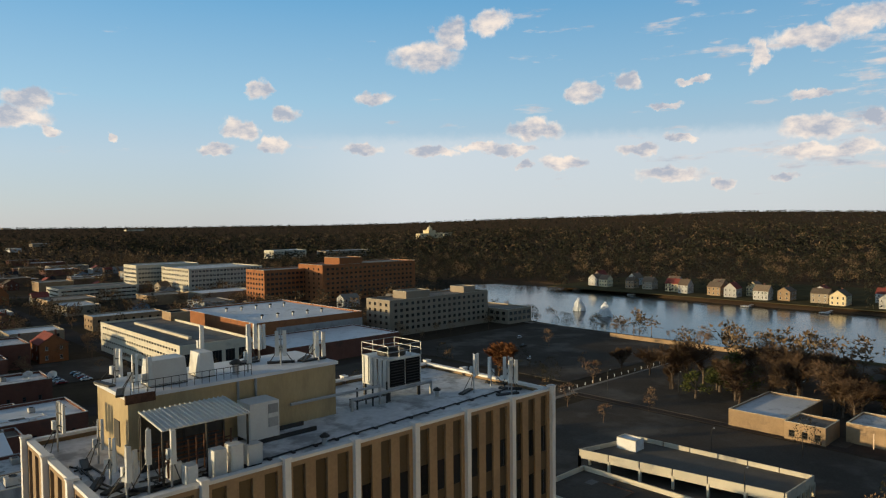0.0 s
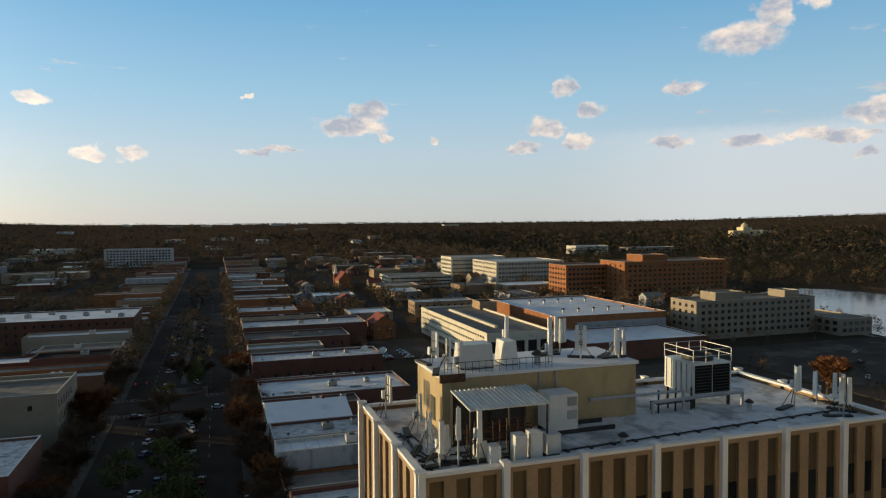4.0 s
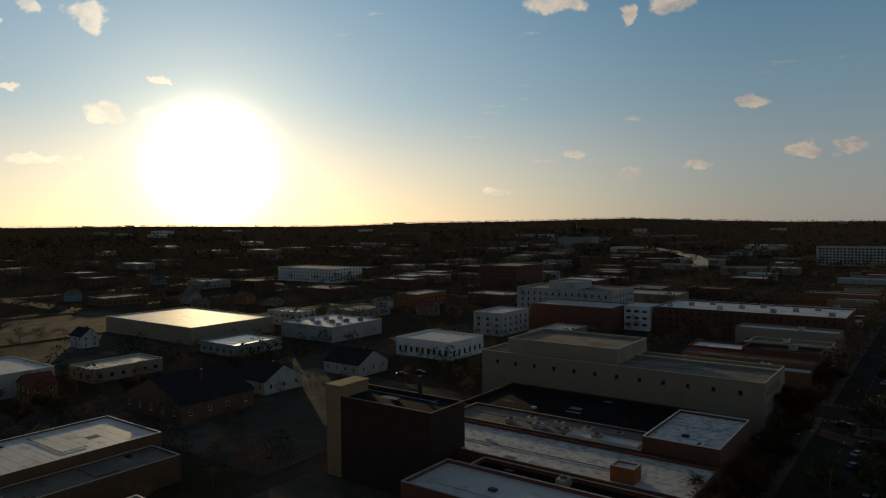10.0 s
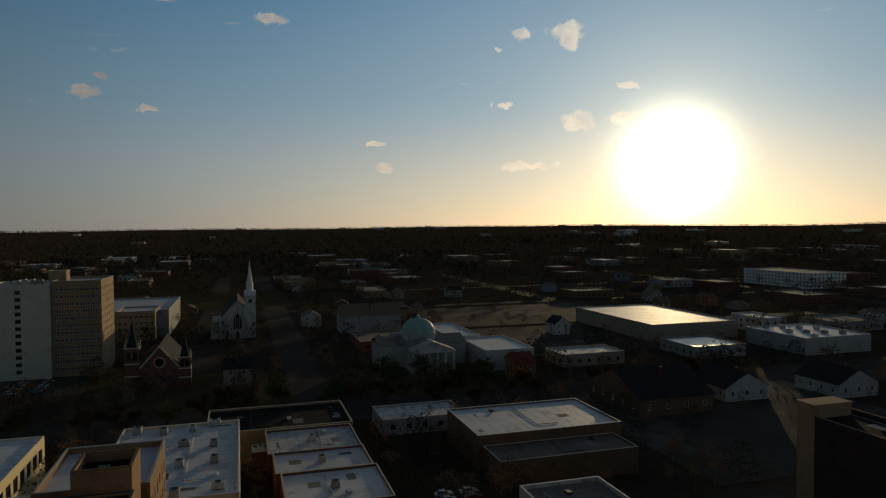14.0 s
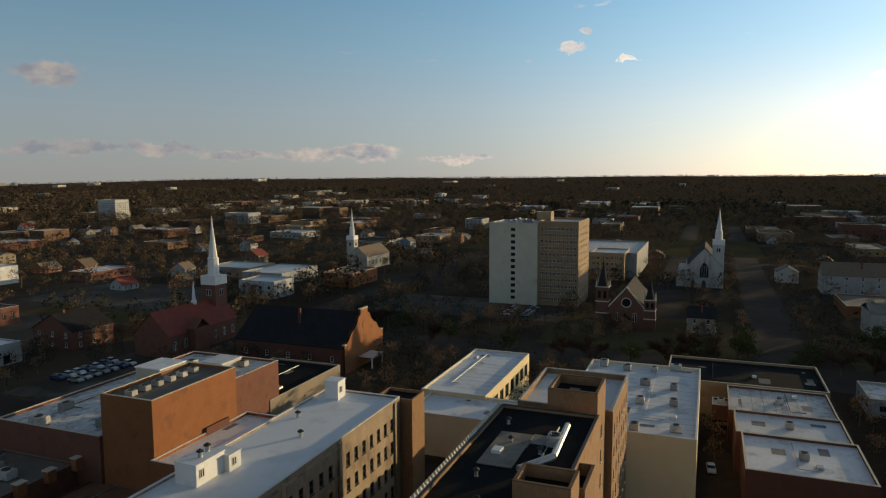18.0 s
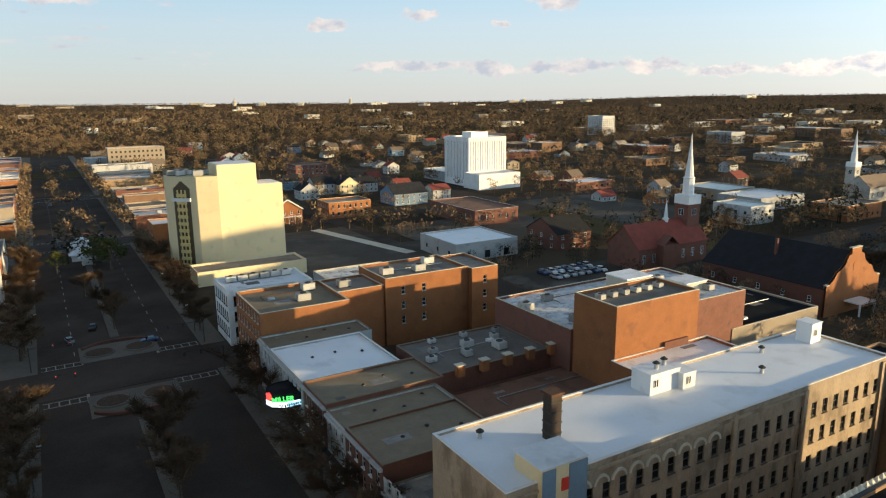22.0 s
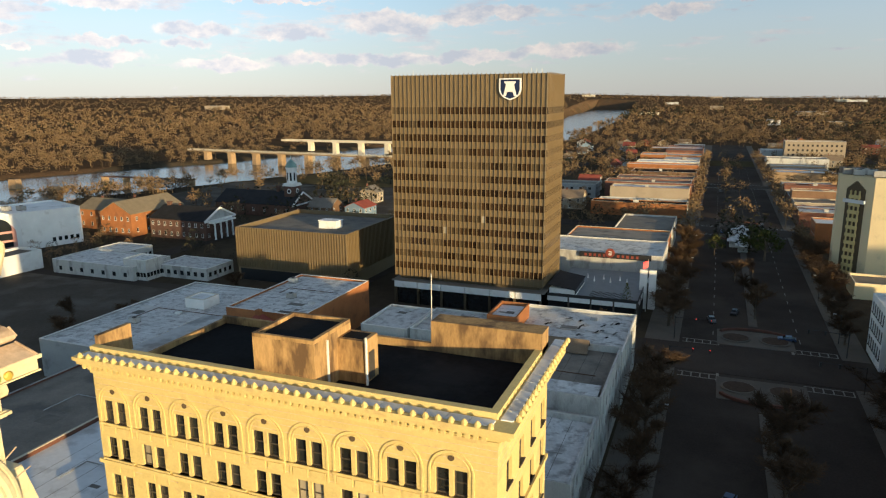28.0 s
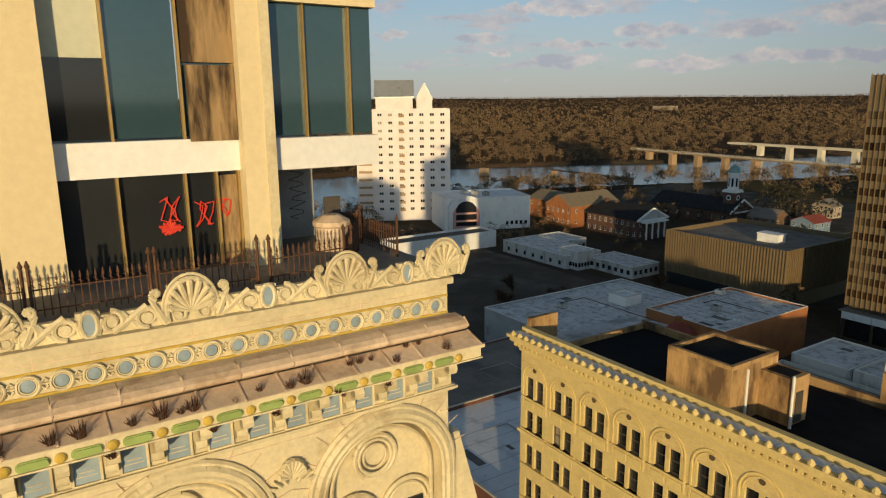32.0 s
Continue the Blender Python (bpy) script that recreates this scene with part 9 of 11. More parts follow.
def west_side():
    D = "sash", "frame_dark", "glass"
    # the lit edge is put into the colour: turret and coping in tan brick
    ob = building("dark_tower", "blank dark brick tower with its lit edge coloured as paler tan brick", "brick tower", -124, -91.5, 119, 132, 20.2, "brick_sooty", "tar_roof", parapet=0.6, coping="brick_tan")
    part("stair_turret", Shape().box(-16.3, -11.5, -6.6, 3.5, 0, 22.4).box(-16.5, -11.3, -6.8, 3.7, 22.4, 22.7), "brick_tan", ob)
    e = thing("flue", "thin black steel flue", "flue", "", -104, 131, 19.6)
    part("pipe", Shape().tube((0, 0, 0), (0, 0, 5.2), 0.5, n=8), "dark_steel", e)
    building("white_roof_store", "low store with a broad stained white roof", "store", -105, -38, 128.5, 148.5, 10.0, "brick", "membrane_dirty", parapet=0.5, coping="brick")
    building("brick_cube", "brick stair cube on the roof", "roof hut", -55, -50, 131, 135, 12.6, "brick_orange", "membrane", parapet=0.3, z0=9.4)
    building("split_roof_store", "store with split grey and white roofs", "store", -110, -56, 150.5, 165, 10.0, "brick", "gravel_roof", parapet=0.5)
    building("split_roof_store", "bright white raised roof patch", "store", -75, -57, 151.5, 156, 10.3, "white", "membrane", parapet=0.2, z0=9.2)
    building("street_block", "brick street front block with a pale roof", "shop", -56, -39, 152, 179, 13.0, "brick", "membrane_dirty", parapet=0.6, coping="white")
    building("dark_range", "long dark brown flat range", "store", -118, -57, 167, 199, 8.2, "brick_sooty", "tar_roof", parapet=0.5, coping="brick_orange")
    for k in range(8):
        place_unit(-92 + 4 * k, 154 + (k % 2) * 4, 9.5, 0, 1.1)
    ob = building("beige_theatre", "large windowless beige rendered theatre", "theatre", -132, -40, 201.5, 222, 17.6, "beige", "gravel_roof", parapet=0.7, windows=[("E", 12, 1, 1.1, 1.2, 13.6, 3, *D), ("N", 6, 4, 1.3, 1.7, 2.6, 3.7, *D)])
    building("beige_theatre", "raised beige stage block", "theatre", -124, -84, 206, 232, 21.8, "beige", "gravel_roof", parapet=0.7)
    building("beige_theatre", "rear part of the beige theatre", "theatre", -84, -40, 222.2, 229, 17.6, "beige", "gravel_roof", parapet=0.7)
    building("brick_block", "plain red brick block", "building", -203, -152, 364, 392, 13.8, "brick", "membrane_dirty", parapet=0.5)
    building("blue_window_block", "white block with blue windows", "building", -151, -136, 380, 400, 13.6, "white", "membrane", parapet=0.5, windows=[("E", 3, 3, 2.8, 1.4, 2.6, 3.8, "two", "frame_dark", "glass_blue")])
    building("long_brick_block", "long red brick block with a pale roof", "building", -134, -40, 382, 424, 14.2, "brick", "membrane", parapet=0.6, coping="white", windows=[("E", 22, 3, 1.2, 1.6, 2.6, 4.0, *D), ("N", 9, 3, 1.2, 1.6, 2.6, 4.0, *D)])
    for k in range(10):
        place_unit(-128 + 9 * k, 392 + (k % 3) * 10, 13.6, 0, 1.3)
    building("white_classical", "white classical block with a stepped top", "building", -236, -168, 404, 440, 18.8, "white_dirty", "gravel_roof", parapet=0.6, windows=[("E", 14, 4, 1.2, 1.8, 2.4, 4.0, *D), ("N", 7, 4, 1.2, 1.8, 2.4, 4.0, *D)])
    building("rooftop_pavilion", "raised flat-roofed pavilion on the white block", "building", -215, -195, 410, 434, 23, "white_dirty", "gravel_roof", parapet=0.5, z0=18)
    building("brick_apartments", "tall dark brick apartment block", "apartment block", -356, -316, 541, 590, 22.8, "brick", "gravel_roof", parapet=0.6, windows=[("E", 12, 6, 1.3, 1.6, 2.4, 3.4, *D), ("N", 10, 6, 1.3, 1.6, 2.4, 3.4, *D)])
    building("white_apartments", "long white apartment block", "apartment block", -146, -57, 1050, 1075, 26, "white_dirty", "membrane", parapet=0.6, windows=[("E", 20, 6, 2.4, 2.0, 3, 3.8, "two", "frame_dark", "glass")])
    building("white_apartments", "white and red apartment block", "apartment block", -612, -525, 515, 560, 15, "white", "gravel_roof", parapet=0.6, windows=[("E", 18, 4, 1.5, 1.7, 2, 3.5, "two", "frame_dark", "glass"), ("N", 9, 4, 1.5, 1.7, 2, 3.5, "two", "frame_dark", "glass")])
    building("medical_block", "wide dark medical block far off", "hospital", -1150, -1065, 1340, 1390, 40, "brick_brown", "gravel_roof", parapet=0.6, windows=[("E", 14, 6, 5.2, 1.6, 4, 5.5, "plain", "frame_dark", "glass")])
    for x0, x1, y, h in ((-1037, -930, 1770, 28), (-860, -700, 1650, 22), (-720, -560, 1900, 24), (-1190, -1110, 1230, 16)):
        building("hospital_block", "pale hospital block far off", "hospital", x0, x1, y, y + 40, h, "white_dirty", "gravel_roof", parapet=0.6, windows=[("E", 16, 5, 3.2, 1.6, 3, h / 6, "plain", "frame_dark", "glass")], group="hospital blocks")
    # elevated highway curve
    s = Shape()
    pts = [(-600, 1600), (-476, 1365), (-380, 1205), (-310, 1062), (-262, 930), (-240, 840)]
    for (ax, ay), (bx, by) in zip(pts, pts[1:]):
        d = Vector((bx - ax, by - ay)).normalized() * 9
        s.prism([(ax - d.y, ay + d.x), (ax + d.y, ay - d.x), (bx + d.y, by - d.x), (bx - d.y, by + d.x)], 7, 9)
        for k in (0.2, 0.7):
            x, y = ax + (bx - ax) * k, ay + (by - ay) * k
            s.box(x - 2, x + 2, y - 2, y + 2, 0, 7)
    setting("road_flyover", s, "pale_concrete", "elevated pale concrete highway on piers", "highway")
    # north row on the main street
    N = (("b", 164.5, 178, 11.0, 35, "brick", "membrane_dirty"), ("s", 199, 208.5, 9.4, 40, "brick", "gravel_roof"), ("d", 209, 232, 10.0, 58, "brick", "membrane"), ("d2", 233, 241, 8.6, 46, "brick", "gravel_roof"),
         ("c", 259, 275.5, 11.0, 61, "brick", "membrane_dirty"), ("c2", 277, 290, 8.6, 58, "brick", "gravel_roof"), ("e", 345, 369, 11.0, 73, "brick", "membrane_dirty"), ("e0", 322, 344, 8.8, 60, "brick", "gravel_roof"), ("f", 398, 414, 8.0, 60, "brick", "tar_roof"), ("g", 414.5, 440, 10.0, 46, "brick_orange", "membrane_dirty"))
    for nm, y0, y1, h, d, w, r in N:
        building("street_shop", "brick street shop with snow-white patched roof", "shop", 12.2, d, y0, y1, h, w, r, parapet=0.7, coping="white_dirty", group="shops on the main street",
                 windows=[("S", max(3, int((y1 - y0) / 3)), 2, 1.2, 1.9, 3.8, 3.4, *D), ("E", max(3, int(d / 6)), 1, 1.0, 1.5, 4.5, 3, *D)])
        place_unit(12 + d * 0.4, (y0 + y1) / 2, h - 0.7, 0, 1.2)
        place_unit(12 + d * 0.6, (y0 + y1) / 2 + 2, h - 0.7, 90)
        place_vent(16, y0 + 3, h - 0.7, 1.3)
    ob = hipped("hip_white_roof", "shop with a white pyramid roof", 12.2, 33.3, 178.5, 198, 11.0, 13.6, "white_dirty", "membrane_clean", windows=(4, 1), category="shop")
    for x, y in ((62, 262), (56, 268)):
        e = thing("satellite_dish", "large white satellite dish on a roof", "satellite dish", "satellite dishes", x, y, 9.9)
        part("dish", Shape().tube((0, 0, 1.0), (-0.5, -0.8, 1.9), 0.4, 1.6, n=14, caps=False), "white_metal", e)
        part("mount", Shape().tube((0, 0, 0), (0, 0, 1.1), 0.12), "steel", e)
    hipped("red_roof_house", "small pink house with a red roof", 78, 90, 352, 368, 8.5, 12.8, "brick_orange", "red_roof", windows=(2, 2), ridge="y")
    # north-west: garage, arena, hotels, offices
    ob = building("parking_garage", "long cream parking garage with rows of small openings", "parking garage", 109, 140, 270, 368, 14.2, "pale_concrete", "gravel_roof", parapet=0.9, coping="pale_concrete",
                  windows=[("S", 30, 4, 2.0, 1.0, 2.2, 3.1, "plain", "frame_dark", "glass"), ("E", 5, 1, 4.2, 5.0, 5.5, 5, "grid", "frame_dark", "glass")])
    part("roof_strip", Shape().box(-4, -2.5, -30, 35, 13.3, 14.4), "pale_concrete", ob)
    building("stair_tower", "small ochre stair tower with a pitched cap", "stair tower", 138, 148, 352, 364, 17.5, "brick_tan", "tar_roof", parapet=0.5)
    ob = building("arena_hall", "big orange brick hall with a bright white roof", "hall", 158, 222, 302, 386, 14.8, "brick_orange", "membrane", parapet=0.8, coping="white")
    part("grey_band", Shape().box(-20, 32.1, -42.1, -42, 3, 11.5), "grey_wall", ob)
    for k in range(10):
        place_vent(172 + 9 * (k % 5), 320 + 40 * (k // 5), 14.0, 3.0)
    building("arena_lobby", "low brick lobby with a blue-white roof", "hall", 150, 215, 262, 300, 8.6, "brick", "membrane", parapet=0.5, coping="white")
    ob = building("brown_hotel", "long brown brick hotel with square windows", "hotel", 234, 312, 293, 314, 20.0, "beige", "gravel_roof", parapet=0.7, windows=[("E", 18, 5, 2.0, 1.7, 3, 3.4, "two", "frame_dark", "glass"), ("S", 4, 5, 2.0, 1.7, 3, 3.4, "two", "frame_dark", "glass")])
    building("rooftop_lift_house", "lift house on the brown hotel", "lift house", 250, 268, 298, 310, 23.5, "beige", "gravel_roof", parapet=0.4, z0=19)
    building("rooftop_lift_house", "small lift house on the brown hotel", "lift house", 296, 306, 298, 310, 23.0, "beige", "gravel_roof", parapet=0.4, z0=19)
    building("low_hotel_wing", "low beige hotel wing with openings", "hotel", 314, 336, 278, 320, 9.0, "beige", "gravel_roof", parapet=0.6, windows=[("E", 5, 2, 2.8, 1.8, 2, 3.6, *D), ("S", 8, 2, 2.8, 1.8, 2, 3.6, *D)])
    building("orange_block", "tall orange brick office block", "office building", 303, 400, 464, 500, 29.5, "brick_orange", "gravel_roof", parapet=0.7, windows=[("E", 20, 7, 2.4, 1.7, 2.4, 3.8, "two", "frame_dark", "glass"), ("S", 3, 7, 2.0, 1.7, 2.4, 3.8, "two", "frame_dark", "glass", 12, 34)])
    building("rooftop_penthouse", "orange brick penthouse on a flat roof", "lift house", 322, 345, 468, 490, 34.5, "brick_orange", "gravel_roof", parapet=0.5, z0=28.6)
    building("brown_block", "brown brick office block with window bands", "office building", 266, 318, 490, 520, 26.2, "brick_orange", "gravel_roof", parapet=0.7, windows=[("E", 13, 6, 2.6, 1.9, 2.4, 3.9, "two", "frame_dark", "glass"), ("S", 6, 6, 2.6, 1.9, 2.4, 3.9, "two", "frame_dark", "glass")])
    for x0, x1, y0, y1, h in ((238, 300, 690, 725, 24), (257, 330, 612, 676, 22.6)):
        building("office_pale", "pale office block with blue window bands", "office building", x0, x1, y0, y1, h, "pale_concrete", "membrane_dirty", parapet=0.7, group="pale offices", windows=[("E", 20, 5, 2.4, 2.0, 2.4, 4.2, "two", "frame_white", "glass_blue"), ("S", 16, 5, 2.4, 2.0, 2.4, 4.2, "two", "frame_white", "glass")])
    building("second_garage", "low cream parking garage with dark bands", "parking garage", 152, 215, 618, 655, 11.5, "pale_concrete", "gravel_roof", parapet=0.9, windows=[("S", 10, 3, 3.2, 1.2, 2.2, 3.2, "plain", "frame_dark", "glass"), ("E", 14, 3, 3.8, 1.2, 2.2, 3.2, "plain", "frame_dark", "glass")])
    building("small_office", "small tan brick office beside trees", "office building", 196, 228, 545, 570, 8.0, "brick_tan", "gravel_roof", parapet=0.5)
    spire_church("orange_roof_church", "red church with steep roof and pointed turret", 116, 655, 90, "brick_orange", "red_roof", (26, 12, 8, 15), (4, 12), 10, 1)
    building("far_office", "pale far office with blue glass", "office building", 622, 690, 1110, 1145, 16, "pale_concrete", "membrane", parapet=0.5, windows=[("E", 10, 3, 4, 1.8, 2, 4.5, "plain", "frame_dark", "glass_blue")])
    building("far_office", "low far ochre office among trees", "office building", 700, 800, 1060, 1090, 13.5, "beige", "membrane", parapet=0.5, windows=[("E", 14, 2, 4, 1.8, 2, 5, "plain", "frame_dark", "glass")])
    # parking deck and brick ruin on the river side
    ob = thing("parking_deck", "low concrete parking deck with pale parapet walls", "parking deck", "", 152, 78, 0, 0)
    part("deck", Shape().prism([(9.5, 19), (-10, 24), (-3, -23), (12, -23.4)], 3.2, 3.7), "pavement", ob)
    for (ax, ay), (bx, by) in (((9.5, 19), (12, -23.4)), ((12, -23.4), (-3, -23)), ((-10, 24), (-3, -23)), ((-10, 24), (9.5, 19))):
        for k in range(6):
            p, q = (ax + (bx - ax) * k / 6, ay + (by - ay) * k / 6), (ax + (bx - ax) * (k + 0.96) / 6, ay + (by - ay) * (k + 0.96) / 6)
            d = Vector((q[0] - p[0], q[1] - p[1])).normalized() * 0.15
            part("parapet", Shape().prism([(p[0] - d.y, p[1] + d.x), (p[0] + d.y, p[1] - d.x), (q[0] + d.y, q[1] - d.x), (q[0] - d.y, q[1] + d.x)], 2.6, 4.8), "pale_concrete", ob)
            part("column", Shape().box(p[0] - 0.3, p[0] + 0.3, p[1] - 0.3, p[1] + 0.3, 0, 3.2), "pale_concrete", ob)
    u = building("deck_stair_box", "cream stair head box on the parking deck", "stair head", 152.5, 156.5, 92.5, 98, 6.4, "white", "membrane", parapet=0.2, z0=3.7)
    building("lower_deck", "dark lower parking deck", "parking deck", 118, 138, 44, 98, 2.6, "pale_concrete", "lot", parapet=1.0)
    building("brick_ruin", "long low brick shed with a white roof", "shed", 204, 234, 75.5, 92, 5.0, "brick_tan", "membrane", parapet=0.5)
    building("brick_ruin", "lower brick shed with openings", "shed", 202.5, 214, 64.5, 75.3, 5.0, "brick_tan", "gravel_roof", parapet=0.5, windows=[("S", 3, 1, 1.6, 1.8, 1, 3, *D)])
    building("brick_ruin", "brick shed by the bank", "shed", 211, 226, 44, 62, 5.5, "brick_tan", "membrane_dirty", parapet=0.5)
    for k, (x, y, h) in enumerate(((238, 83, 8.5), (176, 84, 6.0), (190, 66, 6.0), (212, 140, 8), (150, 64, 7), (226, 120, 8))):
        street_lamp(x, y, h)


def street_lamp(x, y, h=8.0, rz=0.0):
    e = thing("street_lamp", "dark steel street lamp with a curved arm", "street lamp", "street lamps", x, y, 0.1, rz)
    part("pole", Shape().tube((0, 0, 0), (0, 0, h), 0.10, 0.06), "dark_steel", e)
    part("arm", Shape().tube((0, 0, h), (1.4, 0, h + 0.3), 0.05), "dark_steel", e)
    part("lamp_head", Shape().box(1.2, 1.9, -0.15, 0.15, h + 0.2, h + 0.38), "steel", e)
    return e


west_side()

# ---- the rest of the town ----
FOOT += [(10, 46, 35, 52), (10, 41, -47, -31), (42, 90, -208, -184), (-82, -38, -268, -232), (140, 166, 50, 105)]
rng = random.Random(21)
BANDS_X = [(-40, 15), (-134, -122), (-246, -218), (-393, -377), (-527, -513), (-667, -653), (105, 119), (201, 211)]
BANDS_Y = [(y - w / 2 - 2, y + w / 2 + 2) for y, w in CROSS]


def on_street(x0, x1, y0, y1):
    return any(x0 < b and x1 > a for a, b in BANDS_X) or any(y0 < b and y1 > a for a, b in BANDS_Y)


def street_rows():
    """Terraces of shops along both sides of the main street."""
    walls = ["brick", "brick", "brick", "brick_orange", "brick_brown", "white_dirty", "brick_tan", "beige"]
    roofs = ["membrane_dirty", "membrane_dirty", "gravel_roof", "membrane", "gravel_roof", "tar_roof", "membrane"]
    for side in (1, -1):
        for start, stop, sg in ((56, 1150, 1), (-300, -760, -1)):
            y = start
            while (y < stop) if sg > 0 else (y > stop):
                w = rng.uniform(8, 17) * (1.0 if abs(y) < 500 else 1.6)
                y0, y1 = (y, y + w) if sg > 0 else (y - w, y)
                depth = rng.uniform(24, 52)
                x0, x1 = (12.2, 12.2 + depth) if side > 0 else (-38 - depth, -38)
                y += sg * (w + (0.3 if rng.random() < 0.9 else 7))
                if any(y0 < b and y1 > a for a, b in BANDS_Y) or taken(x0, x1, y0, y1, 0.2):
                    continue
                h = rng.uniform(6.5, 12.5) if abs(y) < 450 else rng.uniform(5, 10)
                wins = []
                if abs(y) < 330:
                    wins = [("S" if side > 0 else "N", max(2, int(w / 3.4)), 2, 1.1, 1.8, 3.7, 3.2, "sash", "frame_white", "glass")]
                building("street_shop", rng.choice(("two-storey street shop with a patched flat roof", "old brick street shop with parapet and flat roof", "narrow street shop with pale roof and units")), "shop",
                         x0, x1, y0, y1, h, rng.choice(walls), rng.choice(roofs), parapet=rng.uniform(0.4, 1.0), group="shops on the main street", coping=rng.choice(("white_dirty", "pale_concrete", "brick")), windows=wins)
                if rng.random() < 0.6 and abs(y) < 700:
                    place_unit((x0 + x1) / 2 + rng.uniform(-6, 6), (y0 + y1) / 2, h - 0.7, rng.choice((0, 90)), rng.uniform(0.9, 1.5))


street_rows()


def blocks():
    """Low stores, sheds and offices in the streets behind."""
    walls = ["brick", "brick_tan", "beige", "grey_wall", "white_dirty", "grey_wall", "beige", "brick_orange"]
    roofs = ["membrane", "membrane_dirty", "gravel_roof", "membrane_dirty", "metal_roof"]
    made = 0
    for k in range(2600):
        if made >= 165:
            break
        far_ = rng.random()
        if far_ < 0.45:
            x, y = rng.uniform(-380, 220), rng.uniform(-520, 620)
        elif far_ < 0.8:
            x, y = rng.uniform(-1250, 120), rng.uniform(-500, 1500)
        else:
            x, y = rng.uniform(-1500, -420), rng.uniform(-900, 300)
        r = math.hypot(x, y)
        w, d = rng.uniform(14, 34) * (1 + r / 1400), rng.uniform(12, 28) * (1 + r / 1400)
        x0, x1, y0, y1 = x - w / 2, x + w / 2, y - d / 2, y + d / 2
        if r < 150 or on_street(x0, x1, y0, y1) or taken(x0, x1, y0, y1, 5) or river_distance(np.array([x]), np.array([y]))[0] < 30:
            continue
        if any(x0 < b and x1 > a and y0 < max(d2, c) and y1 > min(d2, c) for a, b, c, d2 in [(min(q[0], q[1]), max(q[0], q[1]), q[2], q[3]) for q in lots + lawns]):
            continue
        h = rng.uniform(4.5, 9.5) if rng.random() < 0.88 else rng.uniform(10, 16)
        wl = rng.choice(walls) if x > -420 else rng.choice(("brick", "brick_brown", "brick_tan", "grey_wall"))
        z = float(ground_height(x, y))
        ob = building(rng.choice(("store", "warehouse", "office_low")), rng.choice(("low flat-roofed store beside a parking lot", "plain low warehouse with a pale roof", "small flat-roofed office in a side street")), "building",
                      x0, x1, y0, y1, h, wl, rng.choice(roofs) if x > -420 else rng.choice(("gravel_roof", "tar_roof", "membrane_dirty", "gravel_roof")), parapet=0.5, group="low buildings behind the main street",
                      windows=[("N" if x < 0 else "S", max(3, int(d / 5)), max(1, int(h / 4)), 1.6, 1.5, 1.6, 3.4, "two", "frame_dark", "glass"), ("E" if y > 0 else "W", max(3, int(w / 5)), max(1, int(h / 4)), 1.6, 1.5, 1.6, 3.4, "two", "frame_dark", "glass")])
        ob.location.z = z
        made += 1
    # a carpet of low flat roofs out to the highway
    made = 0
    for k in range(900):
        if made >= 74:
            break
        x, y = rng.uniform(-620, -145), rng.uniform(430, 1250)
        if rng.random() < 0.25:
            x, y = rng.uniform(75, 330), rng.uniform(420, 1300)
        w, d = rng.uniform(22, 58), rng.uniform(16, 34)
        x0, x1, y0, y1 = x - w / 2, x + w / 2, y - d / 2, y + d / 2
        if on_street(x0, x1, y0, y1) or taken(x0, x1, y0, y1, 4) or river_distance(np.array([x]), np.array([y]))[0] < 40:
            continue
        building("low_store", rng.choice(("long low store with a flat grey roof", "low flat-roofed workshop among other roofs")), "building", x0, x1, y0, y1, rng.uniform(5, 9.5),
                 rng.choice(("brick", "brick_brown", "beige", "grey_wall", "brick_tan")), rng.choice(("membrane_dirty", "gravel_roof", "membrane", "gravel_roof")), parapet=0.5, group="low buildings behind the main street")
        made += 1
    # houses under the trees
    made = 0
    walls = ["white_dirty", "beige", "brick", "slate_blue", "grey_wall", "brick_orange", "beige", "brick_brown"]
    for k in range(3000):
        if made >= 180:
            break
        if rng.random() < 0.62:
            x, y = rng.uniform(-620, 190), rng.uniform(-900, -300)
        elif rng.random() < 0.5:
            x, y = rng.uniform(-700, -250), rng.uniform(-330, 420)
        else:
            x, y = rng.uniform(60, 330), rng.uniform(380, 1000)
        w, d = rng.uniform(9, 15), rng.uniform(8, 13)
        x0, x1, y0, y1 = x - w / 2, x + w / 2, y - d / 2, y + d / 2
        if on_street(x0, x1, y0, y1) or taken(x0, x1, y0, y1, 4) or river_distance(np.array([x]), np.array([y]))[0] < 25:
            continue
        n = rng.choice((1, 2, 2))
        hipped("house", rng.choice(("gabled wooden house among bare trees", "old two-storey house with pitched roof", "small house with a brown shingle roof")), x0, x1, y0, y1, 3.2 * n, 3.2 * n + rng.uniform(2.4, 4), rng.choice(walls), rng.choice(("brown_roof", "slate", "brown_roof", "gravel_roof", "red_roof")),
               rz=rng.choice((0, 0, 4, -3)), windows=(3, n), ridge=rng.choice("xy"), group="houses")
        made += 1
    # villas and jetties on the far bank
    for k in range(34):
        y = -60 + k * 14 + rng.uniform(-3, 3)
        d0 = [xx for xx in range(430, 760, 4) if river_distance(np.array([float(xx)]), np.array([y]))[0] > 22 and xx > 440]
        if not d0:
            continue
        x = d0[0] + (rng.uniform(0, 10) if k % 3 else rng.uniform(22, 40))
        w, d = rng.uniform(9, 13), rng.uniform(8.5, 12)
